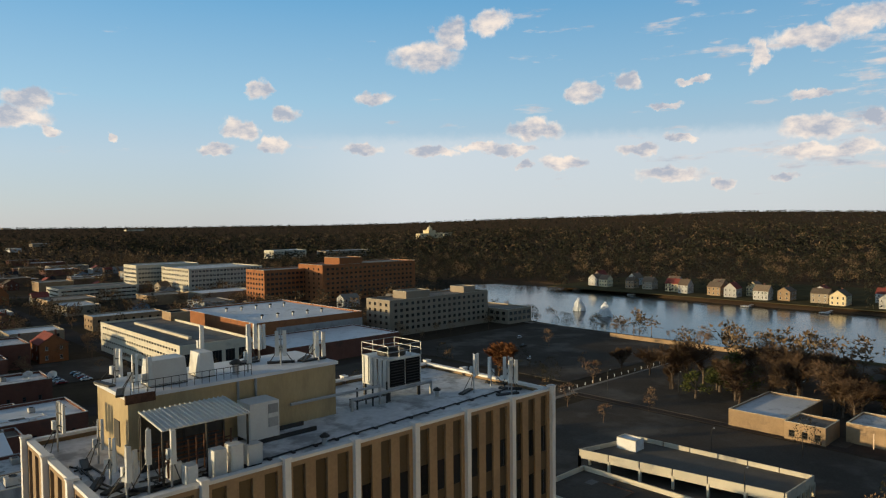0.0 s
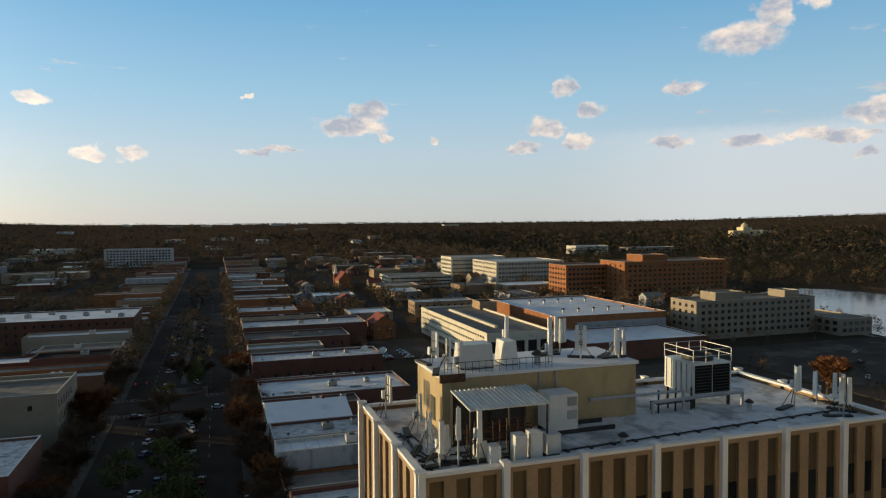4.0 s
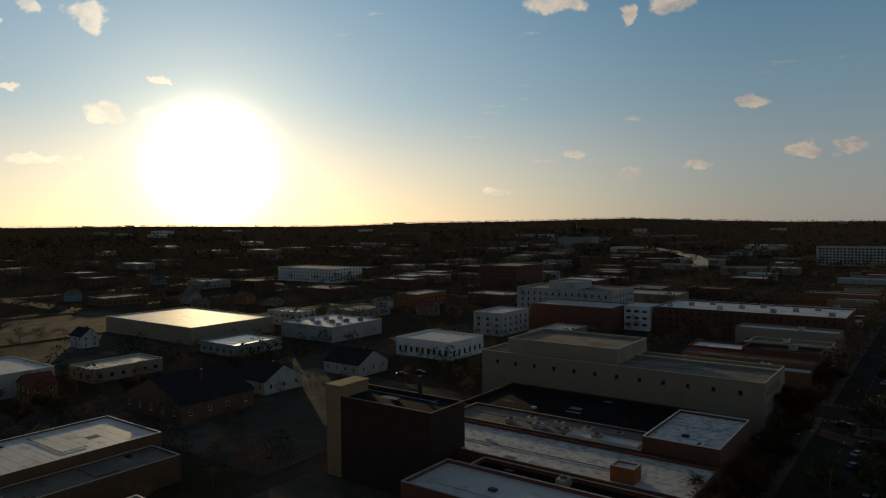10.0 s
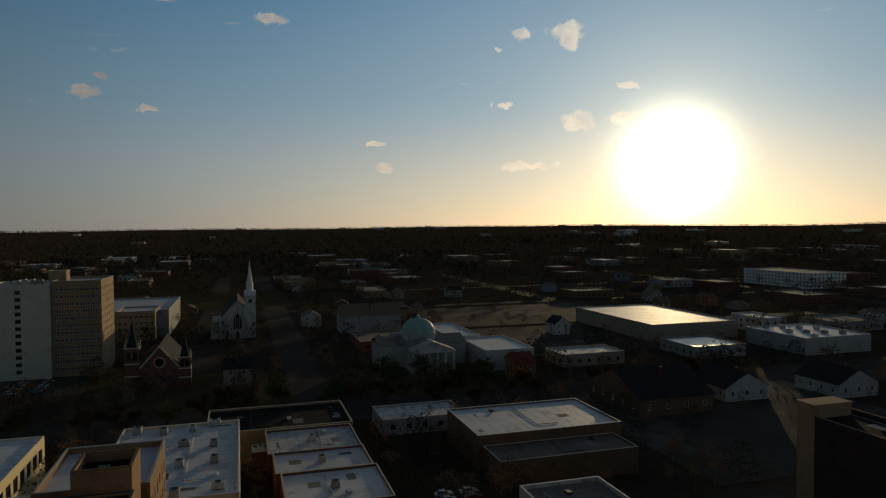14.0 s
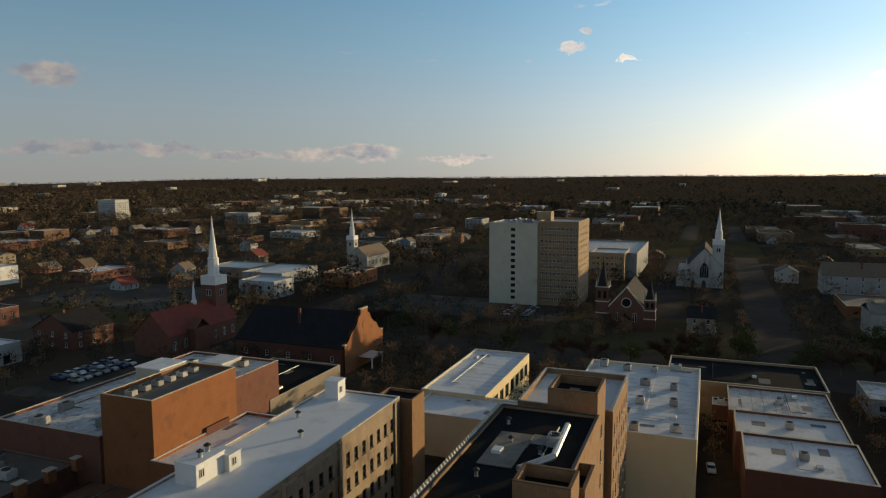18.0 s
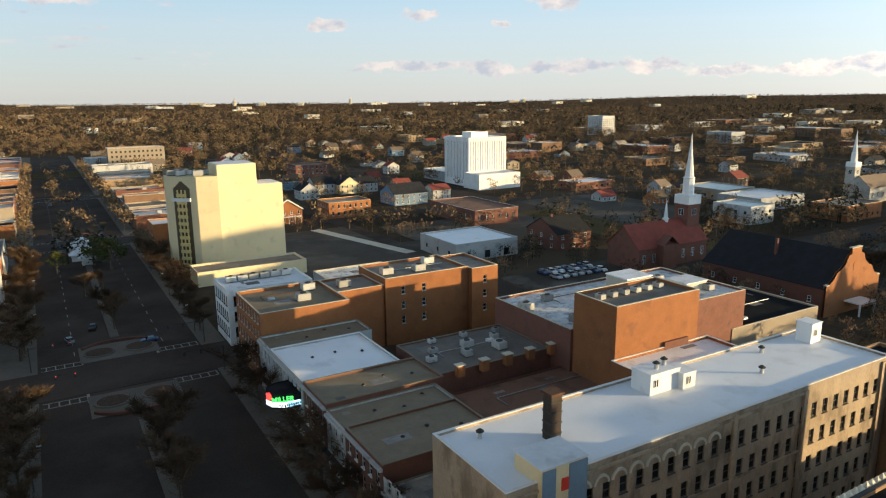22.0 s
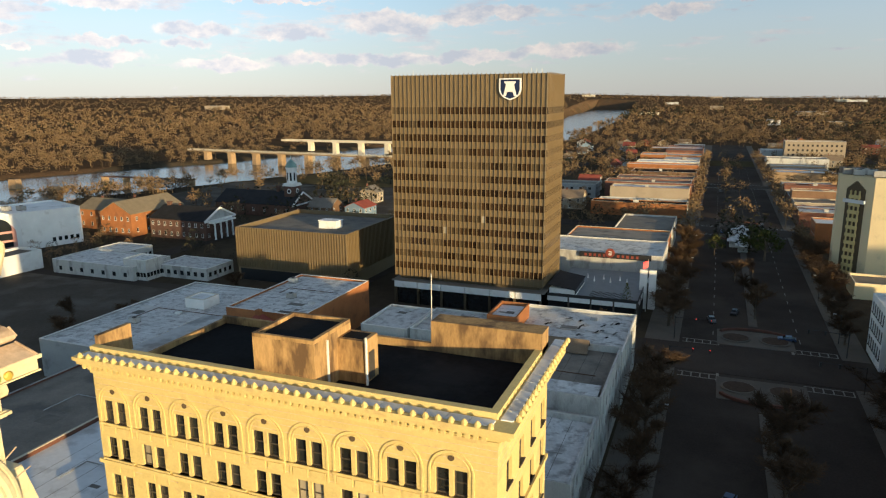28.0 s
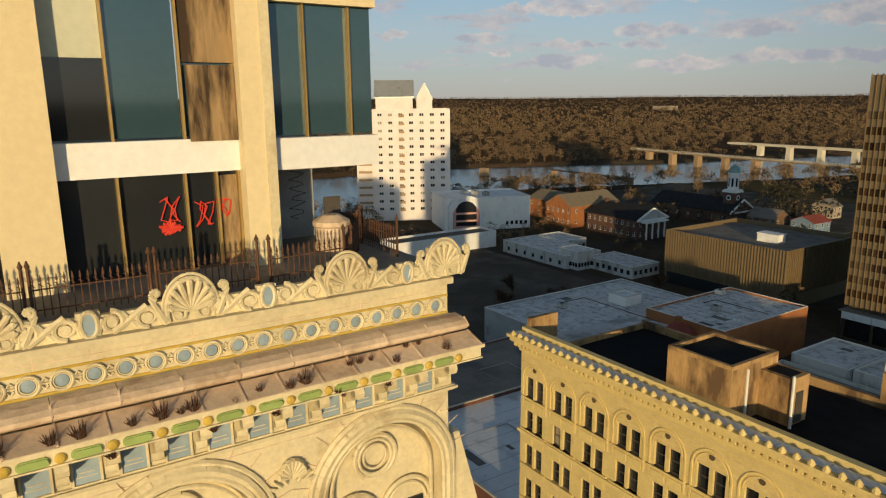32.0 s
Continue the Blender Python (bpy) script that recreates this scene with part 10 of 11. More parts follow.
        hipped("river_villa", rng.choice(("cream riverside villa with a broad roof", "white riverside villa with tall windows", "tan riverside villa above the bank")), x, x + w, y - d / 2, y + d / 2, 7.2, rng.uniform(10, 12), rng.choice(("white_dirty", "cream", "beige", "brick_tan", "white_dirty")), rng.choice(("brown_roof", "slate", "brown_roof", "red_roof")), windows=(4, 2), ridge=rng.choice("xy"), group="villas on the far bank")
        if k % 4 == 0:
            e = thing("jetty", "small wooden jetty on the river", "jetty", "jetties", x - 24, y, -2.4)
            part("walkway", Shape().box(0, 22, -0.8, 0.8, 0, 0.25), "white_metal", e)
            part("platform", Shape().box(-5, 0, -3, 3, -0.1, 0.3), "white_metal", e)
            part("piles", Shape().tube((-4, -2, -4), (-4, -2, 1), 0.2).tube((-4, 2, -4), (-4, 2, 1), 0.2), "bark", e)


blocks()


def far_boxes():
    """Countless far sheds and plants near the skyline."""
    s = Shape()
    for k in range(240):
        a = rng.uniform(-180, 180)
        r = rng.uniform(1300, 4200)
        x, y = -math.sin(radians(a)) * r, math.cos(radians(a)) * r
        if river_distance(np.array([x]), np.array([y]))[0] < 60:
            continue
        if (-165 < a < -20 and rng.random() < 0.93) or (-20 <= a < 104 and rng.random() < 0.6):
            continue
        w, d, h = rng.uniform(20, 80), rng.uniform(16, 50), rng.uniform(5, 11)
        z = float(ground_height(x, y))
        s.box(x - w / 2, x + w / 2, y - d / 2, y + d / 2, z - 3, z + h, rng.choice((0, 0, 1, 2)), top=rng.choice((0, 1)))
    ob = new("far_sheds", s.mesh("far_sheds", ["pale_concrete", "membrane_dirty", "beige"]))
    tagged(ob, "scattered pale sheds far out among the woods", "far sheds", kind="stuff")
    for a, r, w, h in ((166, 3600, 16, 26), (164, 3650, 40, 16), (168, 3500, 60, 12), (161, 3700, 34, 15), (157, 3900, 12, 30), (172, 3300, 50, 11), (143, 3900, 20, 20), (138, 3500, 40, 12), (151, 3300, 40, 10)):
        x, y = -math.sin(radians(a)) * r, math.cos(radians(a)) * r
        z = float(ground_height(x, y))
        e = thing("far_plant", "pale industrial plant with stacks on the skyline", "factory", "far plants", x, y, z - 2)
        part("block", Shape().box(-w / 2, w / 2, -w / 2, w / 2, 0, h), "pale_concrete", e)
        for k in range(3):
            part("shaft", Shape().tube((w * (0.3 * k - 0.3), w * 0.6, 0), (w * (0.3 * k - 0.3), w * 0.6, h * 1.4), 1.8, 1.3, n=8), "pale_concrete", e)
    x, y = 1345, 1494
    e = thing("domed_building", "cream domed building on the wooded hill", "building", "", x, y, float(ground_height(x, y)) + 4)
    part("wing", Shape().box(-45, 45, -9, 9, -6, 11), "cream", e)
    part("centre", Shape().box(-14, 14, -12, 12, -6, 20), "cream", e)
    part("dome", Shape().spin([(9, 20), (8, 26), (4, 30), (1, 31), (0.6, 35)], 0, 0, 12), "cream", e)


far_boxes()

# ---- trees ----


def bare_tree(h, seed, twig=260, spread=0.55):
    """Trunk and limbs as one mesh, fine twigs as another."""
    r = random.Random(seed)
    limbs, tw = Shape(), Shape()
    tips = []

    def grow(p, d, ln, rad, level):
        q = p + d * ln
        limbs.tube(p, q, rad, rad * 0.62, n=5 if level < 2 else 3, caps=False)
        if level >= 3:
            tips.append((p, q))
            return
        for k in range(r.randint(2, 3) if level else r.randint(3, 4)):
            a = r.uniform(0, 6.28)
            nd = (d + Vector((math.cos(a), math.sin(a), r.uniform(-0.1, 0.35))) * r.uniform(0.45, 0.85)).normalized()
            grow(p + d * ln * r.uniform(0.6, 1.0), nd, ln * r.uniform(0.6, 0.85), rad * 0.55, level + 1)
        tips.append((p, q))

    grow(Vector((0, 0, 0)), Vector((r.uniform(-.05, .05), r.uniform(-.05, .05), 1)).normalized(), h * 0.36, h * 0.022, 0)
    for k in range(twig):
        p, q = r.choice(tips)
        o = p.lerp(q, r.uniform(0.1, 1.0))
        d = ((q - p).normalized() * 0.7 + Vector((r.gauss(0, 0.6), r.gauss(0, 0.6), r.gauss(0.25, 0.5)))).normalized()
        ln = h * r.uniform(0.07, 0.17)
        for j in range(3):
            if j:
                o2 = o + d * ln * r.uniform(0.3, 0.75)
                d2 = (d + Vector((r.gauss(0, 0.6), r.gauss(0, 0.6), r.gauss(0.1, 0.5)))).normalized()
                l2 = ln * r.uniform(0.4, 0.7)
            else:
                o2, d2, l2 = o, d, ln
            sd = d2.orthogonal().normalized() * h * spread * 0.0075
            tw.face([o2 - sd, o2 + sd, o2 + d2 * l2])
    return limbs, tw


def leafy_tree(h, seed, n=620, narrow=1.0, low=0.22):
    r = random.Random(seed)
    limbs, lf = Shape(), Shape()
    limbs.tube((0, 0, 0), (0, 0, h * 0.55), h * 0.028, h * 0.014, n=6, caps=False)
    clumps = []
    for k in range(13):
        a, z = r.uniform(0, 6.28), r.uniform(low + 0.1, 0.86)
        rad = h * 0.30 * narrow * math.sin(math.pi * min(1, (z - low + 0.14) / (1.05 - low))) * r.uniform(0.5, 1.0)
        c = Vector((rad * math.cos(a), rad * math.sin(a), z * h))
        limbs.tube((0, 0, h * min(0.5, z * 0.6)), c, h * 0.010, h * 0.004, n=4, caps=False)
        clumps.append((c, h * r.uniform(0.10, 0.17) * (0.6 + 0.4 * narrow)))
    for k in range(n):
        c, rad = r.choice(clumps)
        d = Vector((r.gauss(0, 1), r.gauss(0, 1), r.gauss(0, 0.8)))
        d.normalize()
        o = c + d * rad * r.uniform(0.55, 1.05)
        u = Vector((r.gauss(0, 1), r.gauss(0, 1), r.gauss(0, 1))).normalized()
        w = u.cross(d).normalized() if u.cross(d).length > 0.01 else u.orthogonal()
        s = h * r.uniform(0.018, 0.036)
        lf.face([o - u * s, o - w * s * 0.7, o + u * s, o + w * s * 0.7])
    return limbs, lf


KINDS = {}
for nm, n in (("bare", 5), ("rust", 3), ("green", 4), ("pine", 2)):
    for k in range(n):
        if nm == "bare":
            a, b = bare_tree(10, 40 + k, 1150)
            lm = "twigs"
        elif nm == "rust":
            a, b = bare_tree(10, 60 + k, 1300, 1.5)
            lm = "rust_leaf"
        elif nm == "green":
            a, b = leafy_tree(10, 70 + k, 760)
            lm = "green_leaf"
        else:
            a, b = leafy_tree(10, 90 + k, 640, 0.55, 0.35)
            lm = "green_leaf"
        KINDS.setdefault(nm, []).append((a.mesh("tree", "bark"), b.mesh("crown", lm)))
TREE_LABEL = {"bare": "bare winter street tree with fine brown twigs", "rust": "tree with dry rust-brown leaves", "green": "dark evergreen broadleaf tree", "pine": "tall narrow dark pine"}
trng = random.Random(33)
TREE_REACH, FAR_TREES = 290.0, []


def tree(kind, x, y, h):
    if math.hypot(x + 31, y + 114) < 7.5:
        return  # the marquee stands clear
    tm, cm = trng.choice(KINDS[kind])
    if math.hypot(x, y) > TREE_REACH:
        FAR_TREES.append((kind, x, y, h))
        return None
    z = float(ground_height(x, y))
    ob = tagged(new("tree", tm), TREE_LABEL[kind], "tree", "trees")
    k = h / 10.0
    ob.location, ob.rotation_euler, ob.scale = (x, y, z), (0, 0, trng.uniform(0, 6.28)), (k * trng.uniform(1.2, 1.7), k * trng.uniform(1.2, 1.7), k * 1.08)
    part("crown", cm, None, ob)
    return ob


def free(x, y, gap=2.0):
    return not taken(x, x, y, y, gap)


def plant_trees():
    # along the main street
    for y in list(range(-690, -45, 8)) + list(range(52, 760, 8)):
        if any(a - 3 < y < b + 3 for a, b in BANDS_Y):
            continue
        for x in (-33.6, 8.6):
            kind = "rust" if y > 0 and trng.random() < 0.3 else "bare"
            tree(kind, x + trng.uniform(-.6, .6), y + trng.uniform(-2, 2), trng.uniform(10, 13.5) if y > 0 else trng.uniform(8, 11.5))
        if y > 60 and trng.random() < 0.85:
            tree(trng.choice(("bare", "green", "bare")), -12.5 + trng.uniform(-8, 8), y, trng.uniform(9, 12.5))
        elif y < -50 and trng.random() < 0.55:
            tree(trng.choice(("bare", "bare", "green" if y < -280 else "bare")), -12.5 + trng.uniform(-7, 7), y, trng.uniform(7.5, 11))
    # fixed clusters: kind, centre, spread, count, height
    for kind, cx, cy, sx, sy, n, h in (("green", -12, -300, 12, 26, 9, 11), ("rust", 8, -290, 3, 6, 2, 9), ("bare", 262, 96, 36, 50, 30, 15), ("green", 250, 92, 24, 36, 9, 10), ("rust", 205, 184, 2, 2, 1, 13),
                                       ("bare", 240, 20, 26, 44, 24, 14), ("green", 250, 30, 26, 40, 8, 10), ("bare", 330, 120, 8, 90, 14, 12), ("green", -235, -60, 10, 130, 16, 8), ("bare", -230, -150, 12, 160, 22, 10),
                                       ("bare", -230, 160, 12, 130, 18, 10), ("green", -262, 80, 12, 30, 8, 10), ("green", -250, 20, 10, 24, 5, 9), ("bare", -300, -160, 26, 70, 14, 11), ("green", -330, -200, 40, 60, 10, 11),
                                       ("green", -430, -190, 30, 30, 8, 13), ("bare", -390, 0, 10, 60, 8, 11), ("green", -400, -20, 12, 30, 4, 10), ("rust", 60, -330, 40, 16, 12, 9), ("bare", 80, -360, 60, 30, 18, 10),
                                       ("green", 60, -342, 26, 4, 12, 7), ("green", 210, -320, 34, 30, 14, 12), ("bare", 240, -300, 50, 40, 14, 11), ("pine", 226, -372, 14, 14, 6, 16), ("green", 190, -330, 14, 20, 8, 12),
                                       ("bare", 330, -330, 50, 60, 18, 10), ("rust", 290, -240, 20, 12, 5, 9), ("bare", 150, -150, 30, 30, 6, 8), ("bare", -130, -285, 24, 30, 8, 11), ("rust", -170, -290, 12, 8, 2, 11),
                                       ("bare", -290, -300, 30, 50, 12, 11), ("green", -225, -250, 18, 40, 10, 10), ("green", -300, 150, 30, 40, 12, 9), ("green", -270, 205, 30, 20, 10, 9), ("bare", -330, 330, 50, 60, 24, 11),
                                       ("green", -250, 500, 60, 60, 22, 12), ("bare", -200, 620, 80, 90, 26, 12), ("bare", 90, 430, 30, 60, 14, 11), ("bare", 230, 420, 60, 30, 16, 11), ("bare", 270, 590, 60, 20, 14, 10), ("pine", -330, -190, 8, 8, 3, 18),
                                       ("green", 75, -141, 3, 6, 3, 6), ("bare", -70, -300, 30, 20, 8, 9)):
        for k in range(n):
            x, y = cx + trng.uniform(-sx, sx), cy + trng.uniform(-sy, sy)
            if free(x, y) and river_distance(np.array([x]), np.array([y]))[0] > 3:
                tree(kind, x, y, h * trng.uniform(0.75, 1.2))


    # single tall trees of the park by the river
    for kind, x, y, h in (("bare", 245, 155, 12), ("bare", 248, 144, 13), ("bare", 233, 127, 9), ("bare", 249, 122, 15), ("green", 243, 114, 10), ("green", 238, 104, 11), ("bare", 278, 119, 17),
                          ("bare", 254, 93, 16), ("bare", 270, 96, 15), ("bare", 277, 84, 15), ("green", 262, 76, 12), ("bare", 340, 206, 11), ("bare", 344, 180, 10), ("bare", 336, 150, 13),
                          ("bare", 338, 128, 14), ("bare", 335, 112, 13), ("bare", 338, 92, 14), ("bare", 300, 132, 13), ("bare", 305, 108, 14), ("bare", 288, 100, 13), ("green", 258, 62, 10),
                          ("bare", 240, 66, 13), ("bare", 284, 66, 15), ("rust", 214, 193, 12), ("bare", 262, 110, 14), ("bare", 256, 132, 12), ("green", 252, 104, 9), ("bare", 292, 150, 12)):
        tree(kind, x, y, h)


plant_trees()


def woods():
    """Winter woods round the town: many thousand small brushy crowns in a few meshes."""
    g = np.random.default_rng(7)

    def brush(kind, n, size):
        t = []
        clumps = [(g.uniform(0, 2 * np.pi), g.uniform(0.08, 0.30), g.uniform(0.38, 0.86)) for _ in range(7)]
        for k in range(n):
            if kind == "bare":
                a, off, zc = clumps[k % 7]
                off = off * np.sin(np.pi * min(1.0, (1.08 - zc) / 0.8))
                d = g.normal(size=3) * np.array([1.0, 1.0, 0.8])
                d /= np.linalg.norm(d)
                c = np.array([np.cos(a) * off, np.sin(a) * off, zc]) + d * g.uniform(0.03, 0.17)
                out = d + np.array([0, 0, 0.7])
                out /= np.linalg.norm(out)
                sd = np.cross(out, g.normal(size=3))
                sd = sd / np.linalg.norm(sd) * size
                t += [c - sd, c + sd, c + out * size * g.uniform(2.2, 4.0)]
            else:
                a, z = g.uniform(0, 2 * np.pi), g.uniform(0.12, 0.97)
                rr = 0.40 * np.sin(np.pi * min(1.0, z * 0.8 + 0.2)) ** 0.7 * g.uniform(0.6, 1.05) + 0.03
                c = np.array([np.cos(a) * rr, np.sin(a) * rr, z])
                u, w = g.normal(size=3), g.normal(size=3)
                u, w = u / np.linalg.norm(u) * size * 1.3, w / np.linalg.norm(w) * size * 1.3
                t += [c - u, c + w, c + u]
        t += [np.array([-0.02, 0, -0.1]), np.array([0.02, 0, -0.1]), np.array([0, 0, 0.6])]
        return np.array(t)

    shapes = {k: [brush(kind, n, size) for _ in range(6)] for k, kind, n, size in (("bare", "bare", 14, 0.085), ("pine", "pine", 12, 0.17), ("mid_bare", "bare", 70, 0.036), ("mid_pine", "pine", 56, 0.062), ("near_bare", "bare", 300, 0.016), ("near_pine", "pine", 240, 0.03))}
    pos = {k: [] for k in shapes}
    r = 150.0
    while r < 4650:
        n = int(2 * np.pi * r / ((5.6 if r < 700 else 4.4) + r * 0.0028))
        a = g.uniform(-np.pi, np.pi, n)
        rr = r * (1 + g.uniform(-0.03, 0.03, n))
        x, y = -np.sin(a) * rr, np.cos(a) * rr
        d = river_distance(x, y)
        p = np.full(n, 0.97)
        town = (x > -640) & (x < 320) & (y > -760) & (y < 1250)
        p = np.where(town, 0.34, p)
        p = np.where(town & (x > 110) & (rr < 420), 0.30, p)
        p = np.where(town & (x > -125) & (x < 110) & (np.abs(y) < 300), 0.04, p)
        p = np.where(town & (y < -330), 0.92, p)
        p = np.where(town & (x < -130) & (y < 250), 0.60, p)
        p = np.where(town & (y > 430), 0.65, p)
        p = np.where((x > 525) & (x < 700) & (y > 60) & (y < 420), 0.55, p)
        patch = np.sin(x / 190.0 + 1.3) * np.sin(y / 160.0) + 0.6 * np.sin(x / 70.0 + y / 90.0)
        p = p * np.where(rr < 900, np.clip(0.95 + 0.5 * patch, 0.3, 1.0), np.clip(1.0 + 0.3 * patch, 0.55, 1.0))
        ok = (g.uniform(size=n) < p) & (d > 4)
        ok &= ~((np.abs(x + 12) < 34) & (y > -870) & (y < 1150))
        for b0, b1 in BANDS_X:
            ok &= ~((x > b0 + 2) & (x < b1 - 2) & (y > -880) & (y < 1280) & (rr < 700))
        for b0, b1 in BANDS_Y:
            ok &= ~((y > b0 + 1) & (y < b1 - 1) & (x > -900) & (x < 300))
        for q0, q1, q2, q3 in lots:
            ok &= ~((x > min(q0, q1) + 3) & (x < max(q0, q1) - 3) & (y > min(q2, q3) + 3) & (y < max(q2, q3) - 3) & (g.uniform(size=n) < 0.93))
        for b in FOOT:
            ok &= ~((x > b[0] - 3) & (x < b[1] + 3) & (y > b[2] - 3) & (y < b[3] + 3))
        x, y, rr = x[ok], y[ok], rr[ok]
        pine = g.uniform(size=len(x)) < np.where(np.sin(x / 240.0) * np.cos(y / 310.0) > 0.25, 0.36, 0.08)
        # added pines stand in for the shade on the north-east far bank
        pine |= (x > 480) & (y > 60) & (g.uniform(size=len(x)) < 0.8)
        # pines thinned out so that the sunlit south-east woods turn out brighter
        pine &= ~((x > 300) & (y < -250) & (g.uniform(size=len(x)) < 0.8))
        pine |= (x < -130) & (rr < 420) & (g.uniform(size=len(x)) < 0.4)
        z = ground_height(x, y)
        h = g.uniform(8, 15, len(x)) * np.where(rr < 420, 0.72, np.where(rr < 900, 0.85, np.where(rr < 2400, 1.05, 0.7)))
        for kind, sel in (("bare", ~pine), ("pine", pine)):
            pos[("near_" if r < 470 else "mid_" if r < 1250 else "") + kind].append(np.stack([x[sel], y[sel], z[sel], h[sel]], 1))
        r *= 1.036 if r > 700 else 1.03
    for kind, x, y, h in FAR_TREES:
        pos["mid_bare" if kind in ("bare", "rust") else "mid_pine"].append(np.array([[x, y, float(ground_height(x, y)), h]]))
    for kind, m in (("bare", "woods"), ("pine", "pine_woods"), ("mid_bare", "woods"), ("mid_pine", "pine_woods"), ("near_bare", "town_woods"), ("near_pine", "pine_woods")):
        P = np.concatenate(pos[kind])
        which = g.integers(0, len(shapes[kind]), len(P))
        turn = g.uniform(0, 2 * np.pi, len(P))
        vs = []
        for k, t in enumerate(shapes[kind]):
            q = P[which == k]
            c, s_ = np.cos(turn[which == k])[:, None], np.sin(turn[which == k])[:, None]
            wide = q[:, 3:4] * (1.0 if kind.startswith("near") else 1.2 if kind.startswith("mid") else 1.35)
            X = (t[None, :, 0] * c - t[None, :, 1] * s_) * wide + q[:, 0:1]
            Y = (t[None, :, 0] * s_ + t[None, :, 1] * c) * wide + q[:, 1:2]
            Z = t[None, :, 2] * q[:, 3:4] + q[:, 2:3]
            vs.append(np.stack([X, Y, Z], 2).reshape(-1, 3))
        v = np.concatenate(vs)
        name = "town_trees" if kind.startswith("near") else "woods"
        me = bpy.data.meshes.new(name)
        n = len(v)
        me.vertices.add(n)
        me.vertices.foreach_set("co", v.astype(np.float32).ravel())
        me.loops.add(n)
        me.loops.foreach_set("vertex_index", np.arange(n, dtype=np.int32))
        me.polygons.add(n // 3)
        me.polygons.foreach_set("loop_start", np.arange(0, n, 3, dtype=np.int32))
        me.materials.append(M[m])
        me.update(calc_edges=True)
        label = {"bare": "bare brown winter woods reaching to the skyline", "pine": "dark pines in the winter woods, added thickly to shade the north-east bank", "near_bare": "bare brown trees between the houses of the town", "near_pine": "dark evergreen trees between the houses of the town"}[kind.replace("mid_", "")]
        tagged(new(name, me), label, "woods" if name == "woods" else "trees", kind="stuff")


woods()

# ---- cars, street furniture ----


def car_meshes():
    body = Shape()
    prof = [(-2.15, 0.35), (-2.2, 0.75), (-1.95, 0.95), (-1.35, 1.0), (1.0, 0.98), (1.9, 0.85), (2.15, 0.65), (2.15, 0.35)]
    for (xa, za), (xb, zb) in zip(prof, prof[1:]):
        body.face([(xa, -0.85, za), (xa, 0.85, za), (xb, 0.85, zb), (xb, -0.85, zb)][::-1])
    body.face([(x, -0.85, z) for x, z in prof][::-1])
    body.face([(x, 0.85, z) for x, z in prof])
    body.box(-1.1, 0.35, -0.66, 0.66, 1.38, 1.45)
    cab = Shape()
    n = [(-1.75, -0.78, 0.98), (0.95, -0.78, 0.97), (0.95, 0.78, 0.97), (-1.75, 0.78, 0.98), (-1.2, -0.66, 1.39), (0.4, -0.66, 1.39), (0.4, 0.66, 1.39), (-1.2, 0.66, 1.39)]
    for q in ((0, 1, 5, 4), (1, 2, 6, 5), (2, 3, 7, 6), (3, 0, 4, 7)):
        cab.face([n[i] for i in q])
    wheel = Shape().tube((0, -0.1, 0), (0, 0.1, 0), 0.33, n=10)
    return body, cab.mesh("cabin_glass", "glass"), wheel.mesh("wheel", "neon")


CAR_BODY, CAR_GLASS, CAR_WHEEL = car_meshes()
CAR_PAINT = {n: mat("car_paint_" + n, c, 0.3, 0.2, var=0.03, bump=0, spec=0.6) for n, c in (("white", (0.6, 0.6, 0.59)), ("silver", (0.34, 0.35, 0.36)), ("black", (0.02, 0.02, 0.022)), ("red", (0.22, 0.025, 0.02)), ("blue", (0.04, 0.07, 0.15)), ("grey", (0.12, 0.12, 0.125)))}
CAR_MESH = {n: CAR_BODY.mesh("body", [m]) for n, m in CAR_PAINT.items()}
crng = random.Random(8)


def car(x, y, rz, paint=None, big=1.0):
    paint = paint or crng.choice(("white", "white", "silver", "black", "grey", "red", "blue", "silver"))
    ob = thing("car", f"parked {paint} car on the asphalt", "car", "parked cars", x, y, 0.08, rz)
    part("body", CAR_MESH[paint], None, ob)
    part("cabin_glass", CAR_GLASS, None, ob)
    for wx in (-1.35, 1.35):
        for wy in (-0.78, 0.78):
            part("wheel", CAR_WHEEL, None, ob, at=(wx, wy, 0.33))
    if big != 1.0:
        ob.scale = (big, big, big * 1.12)
    return ob


for y in range(62, 430, 9):
    if any(a < y < b for a, b in BANDS_Y):
        continue
    for x, rz in ((-18.5, 60), (-7.5, 120)):
        if crng.random() < 0.48:
            car(x, y + crng.uniform(-3, 3), rz + crng.uniform(-4, 4))
for x, y, rz in ((-5.5, -104, 75), (-2, -196, 100), (-8, -205, 80), (-14, -222, 95), (-20, -186, 0), (-14, 175, 80), (-4, 172, 80), (-25, 236, 10), (-5, -330, 90), (-22, -350, 90), (-9, -400, 90), (-16, -430, 90), (-4, -470, 90), (-24, 118, 95), (0, 240, 0)):
    car(x, y, rz)
for k in range(14):
    car(-150 - (k % 7) * 3.4, -178 - 7 * (k // 7) - crng.uniform(0, 1), 90, crng.choice(("white", "white", "silver", "blue")), 1.15)
for k in range(14):
    car(-300 + (k % 7) * 3.2 - 12, -75 - 9 * (k // 7), 90)
for k in range(10):
    car(-150 + 3.6 * (k % 5), 44 + 6 * (k // 5), 90)
for k in range(9):
    car(74 + (k % 2) * 9, 300 + 5 * (k // 2), 0)
for x, y, rz in ((-142, -8, 10), (-120, -5, 20), (-150, 2, 5), (240, 200, 40), (262, 222, 10), (280, 240, 30), (200, -120, 0), (160, -230, 80), (-180, 215, 30), (-176, 222, 20), (-168, 170, 0)):
    car(x, y, rz)
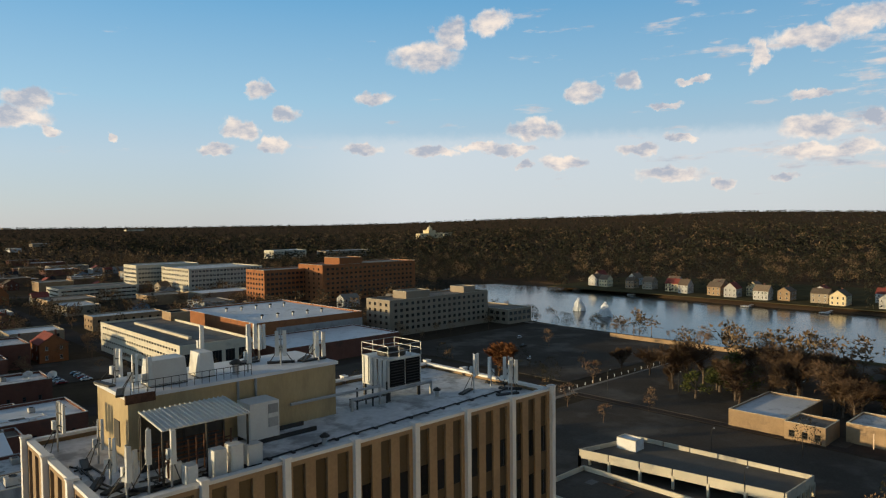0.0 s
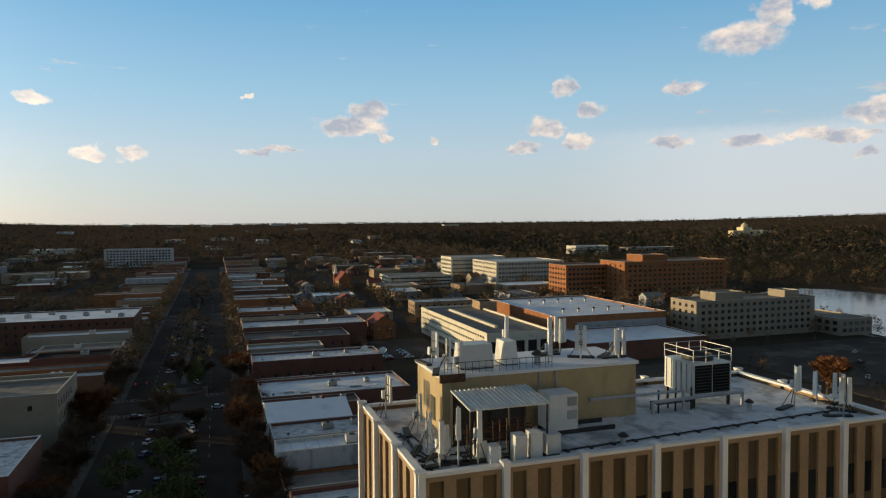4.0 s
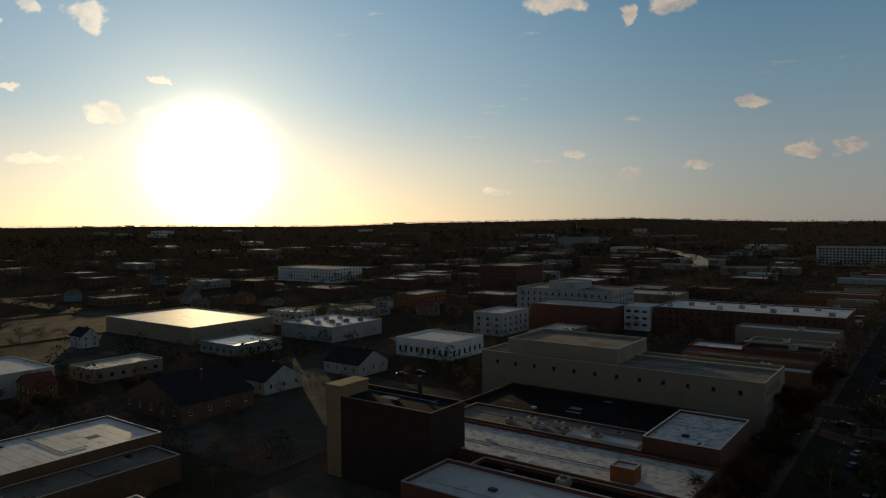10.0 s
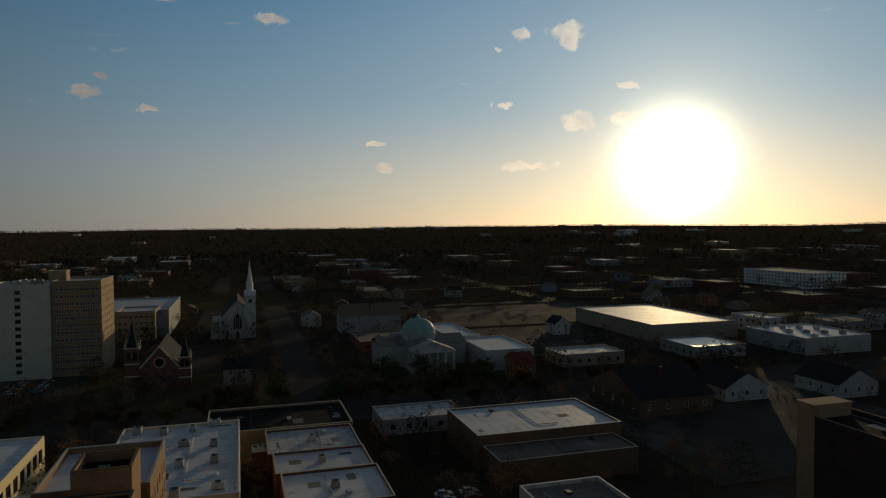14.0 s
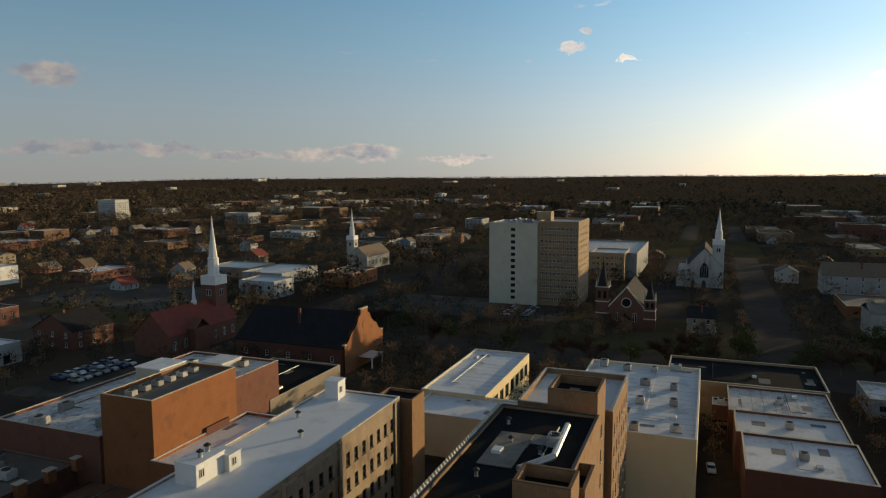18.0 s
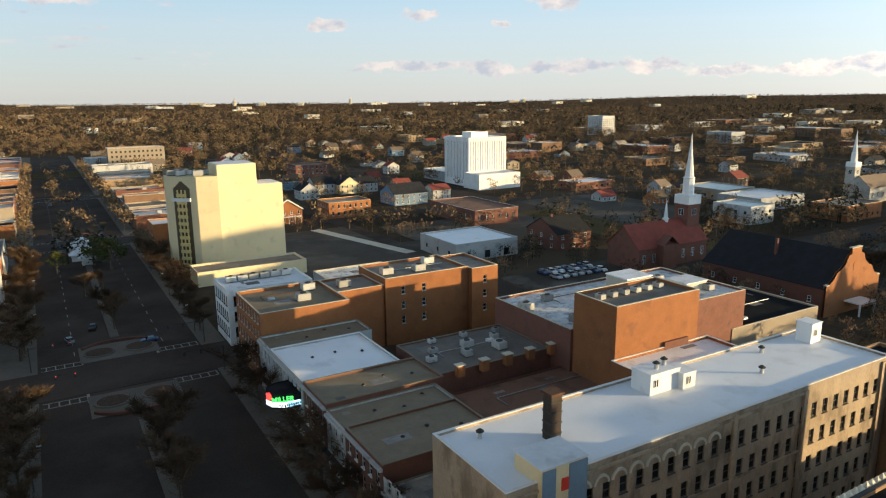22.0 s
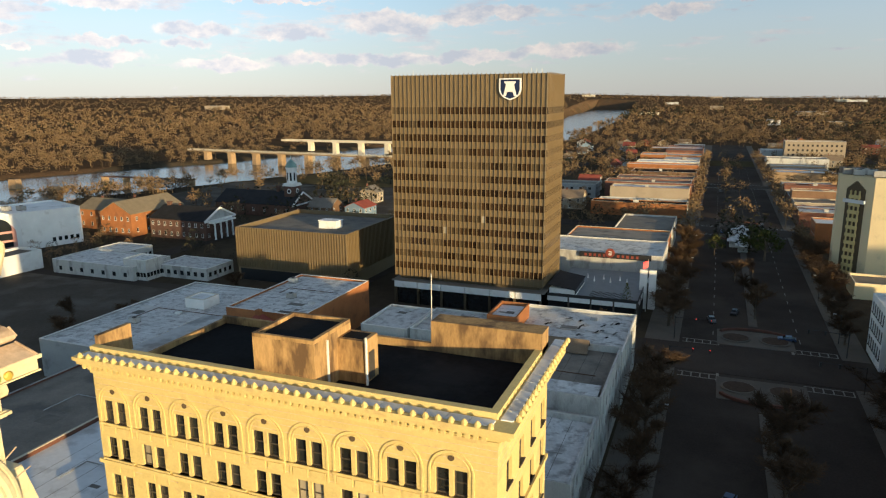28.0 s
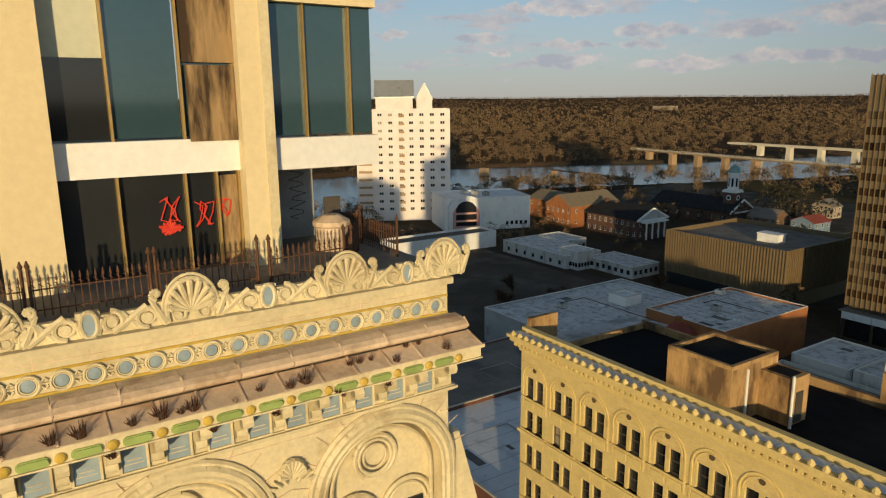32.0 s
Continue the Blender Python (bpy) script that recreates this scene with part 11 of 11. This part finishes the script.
for y in list(range(-680, -50, 40)) + list(range(60, 500, 40)):
    if not any(a - 2 < y < b + 2 for a, b in BANDS_Y):
        street_lamp(6.6, y, 7.5, 180)
        street_lamp(-31.8, y + 12, 7.5, 0)


def signal(x, y, rz):
    e = thing("traffic_signal", "dark traffic signal on a long arm over the crossing", "traffic signal", "traffic signals", x, y, 0.1, rz)
    part("post", Shape().tube((0, 0, 0), (0, 0, 6.2), 0.12, 0.09), "dark_steel", e)
    part("arm", Shape().tube((0, 0, 5.8), (9, 0, 6.2), 0.08, 0.05), "dark_steel", e)
    for x2 in (5, 8.6):
        part("lamp_box", Shape().box(x2 - 0.2, x2 + 0.2, -0.2, 0.2, 5.2, 6.2), "dark_steel", e)
        part("red_lamp", Shape().tube((x2, -0.22, 5.95), (x2, -0.2, 5.95), 0.12, n=8), "sign_red", e)


for x, y, rz in ((6.8, -156, 180), (6.8, -178, 180), (-32.2, -156, 0), (-32.2, -178, 0), (6.8, 240, 180), (-32.2, 260, 0)):
    signal(x, y, rz)

# fountain beds and white roofs of kiosks in the far median
for k in range(5):
    e = thing("kiosk", "small white market kiosk in the median", "kiosk", "kiosks", -12.5 + (k % 2) * 3, -292 - k * 9, 0.1)
    part("wall", Shape().box(-2, 2, -2, 2, 0, 2.6), "white", e)
    part("roof", Shape().box(-3, 3, -3, 3, 2.6, 4.2, inset=2.2), "membrane", e)

# fountain jets out on the river
for x, y in ((416, 299), (403, 268)):
    e = thing("river_fountain", "white spray of a fountain on the river", "fountain", "river fountains", x, y, -3.0)
    s = Shape()
    frng = random.Random(int(x))
    for k in range(260):
        a, t = frng.uniform(0, 6.28), frng.uniform(0.0, 1) ** 0.8
        rr, z = 4.6 * t, 9.5 * (1 - t * t) * frng.uniform(0.25, 1.0)
        w = frng.uniform(0.3, 0.75)
        s.box(rr * math.cos(a) - w, rr * math.cos(a) + w, rr * math.sin(a) - w, rr * math.sin(a) + w, max(0, z - w), max(0.3, z + w), inset=w * 0.6)
    tagged(part("spray", s, "membrane_clean", e), kind="stuff")
# large dishes on the roof of a far office
e = thing("dish_mast", "tall dark tilted dishes on a far office roof", "dish antenna", "", -652, 1367, 30)
for x, lean in ((-7, 2.2), (-1, 2.8)):
    part("dish", Shape().tube((x, -0.5, 25), (x + lean, 0.5, 25.6), 11.5, 10.5, n=20), "dark_steel", e)
    part("leg", Shape().tube((x + 1, 0, 0), (x + 1.5, 0, 25), 1.6, 1.1), "dark_steel", e)
part("round_dish", Shape().tube((18, -3, 15), (20, 2, 17), 7.5, 6.5, n=20), "dark_steel", e)
part("leg", Shape().tube((16, 1, 0), (18, 0, 14), 1.4, 1.0), "dark_steel", e)
part("plant_box", Shape().box(-16, 20, -2, 4, 0, 7), "dark_steel", e)
part("aerial", Shape().tube((6, 0, 7), (6, 0, 40), 0.5, 0.2), "dark_steel", e)
building("mast_block", "wide grey office under the mast", "office building", -690, -612, 1362, 1400, 30.5, "grey_wall", "gravel_roof", parapet=0.6)
# park paths and the bank walk
for k, (x0, y0, x1, y1, w) in enumerate(((192, 150, 330, 148, 2.2), (226, 146, 224, 60, 1.6), (330, 300, 322, 60, 2.2), (192, 150, 118, 140, 2.5))):
    ribbon(f"pavement_path_{k + 1}", [(x0, y0, w), (x1, y1, w)], 0.13 + 0.006 * k, "path", "pale concrete park path", "path")
for k in range(26):
    e = thing("path_bollard", "low white path bollard", "bollard", "bollards", 196 + k * 5, 152.6, 0.1)
    part("post", Shape().tube((0, 0, 0), (0, 0, 0.9), 0.14, n=6), "white", e)
    part("cap", Shape().spin([(0.18, 0.9), (0.18, 1.0), (0.02, 1.1)], 0, 0, 6), "white", e)
for k, (y0, y1) in enumerate(((92, 208),)):
    setting("wall_bank", Shape().box(317, 318, y0, y1, -1, 2.2), "brick_tan", "long ochre brick wall along the river bank", "wall")
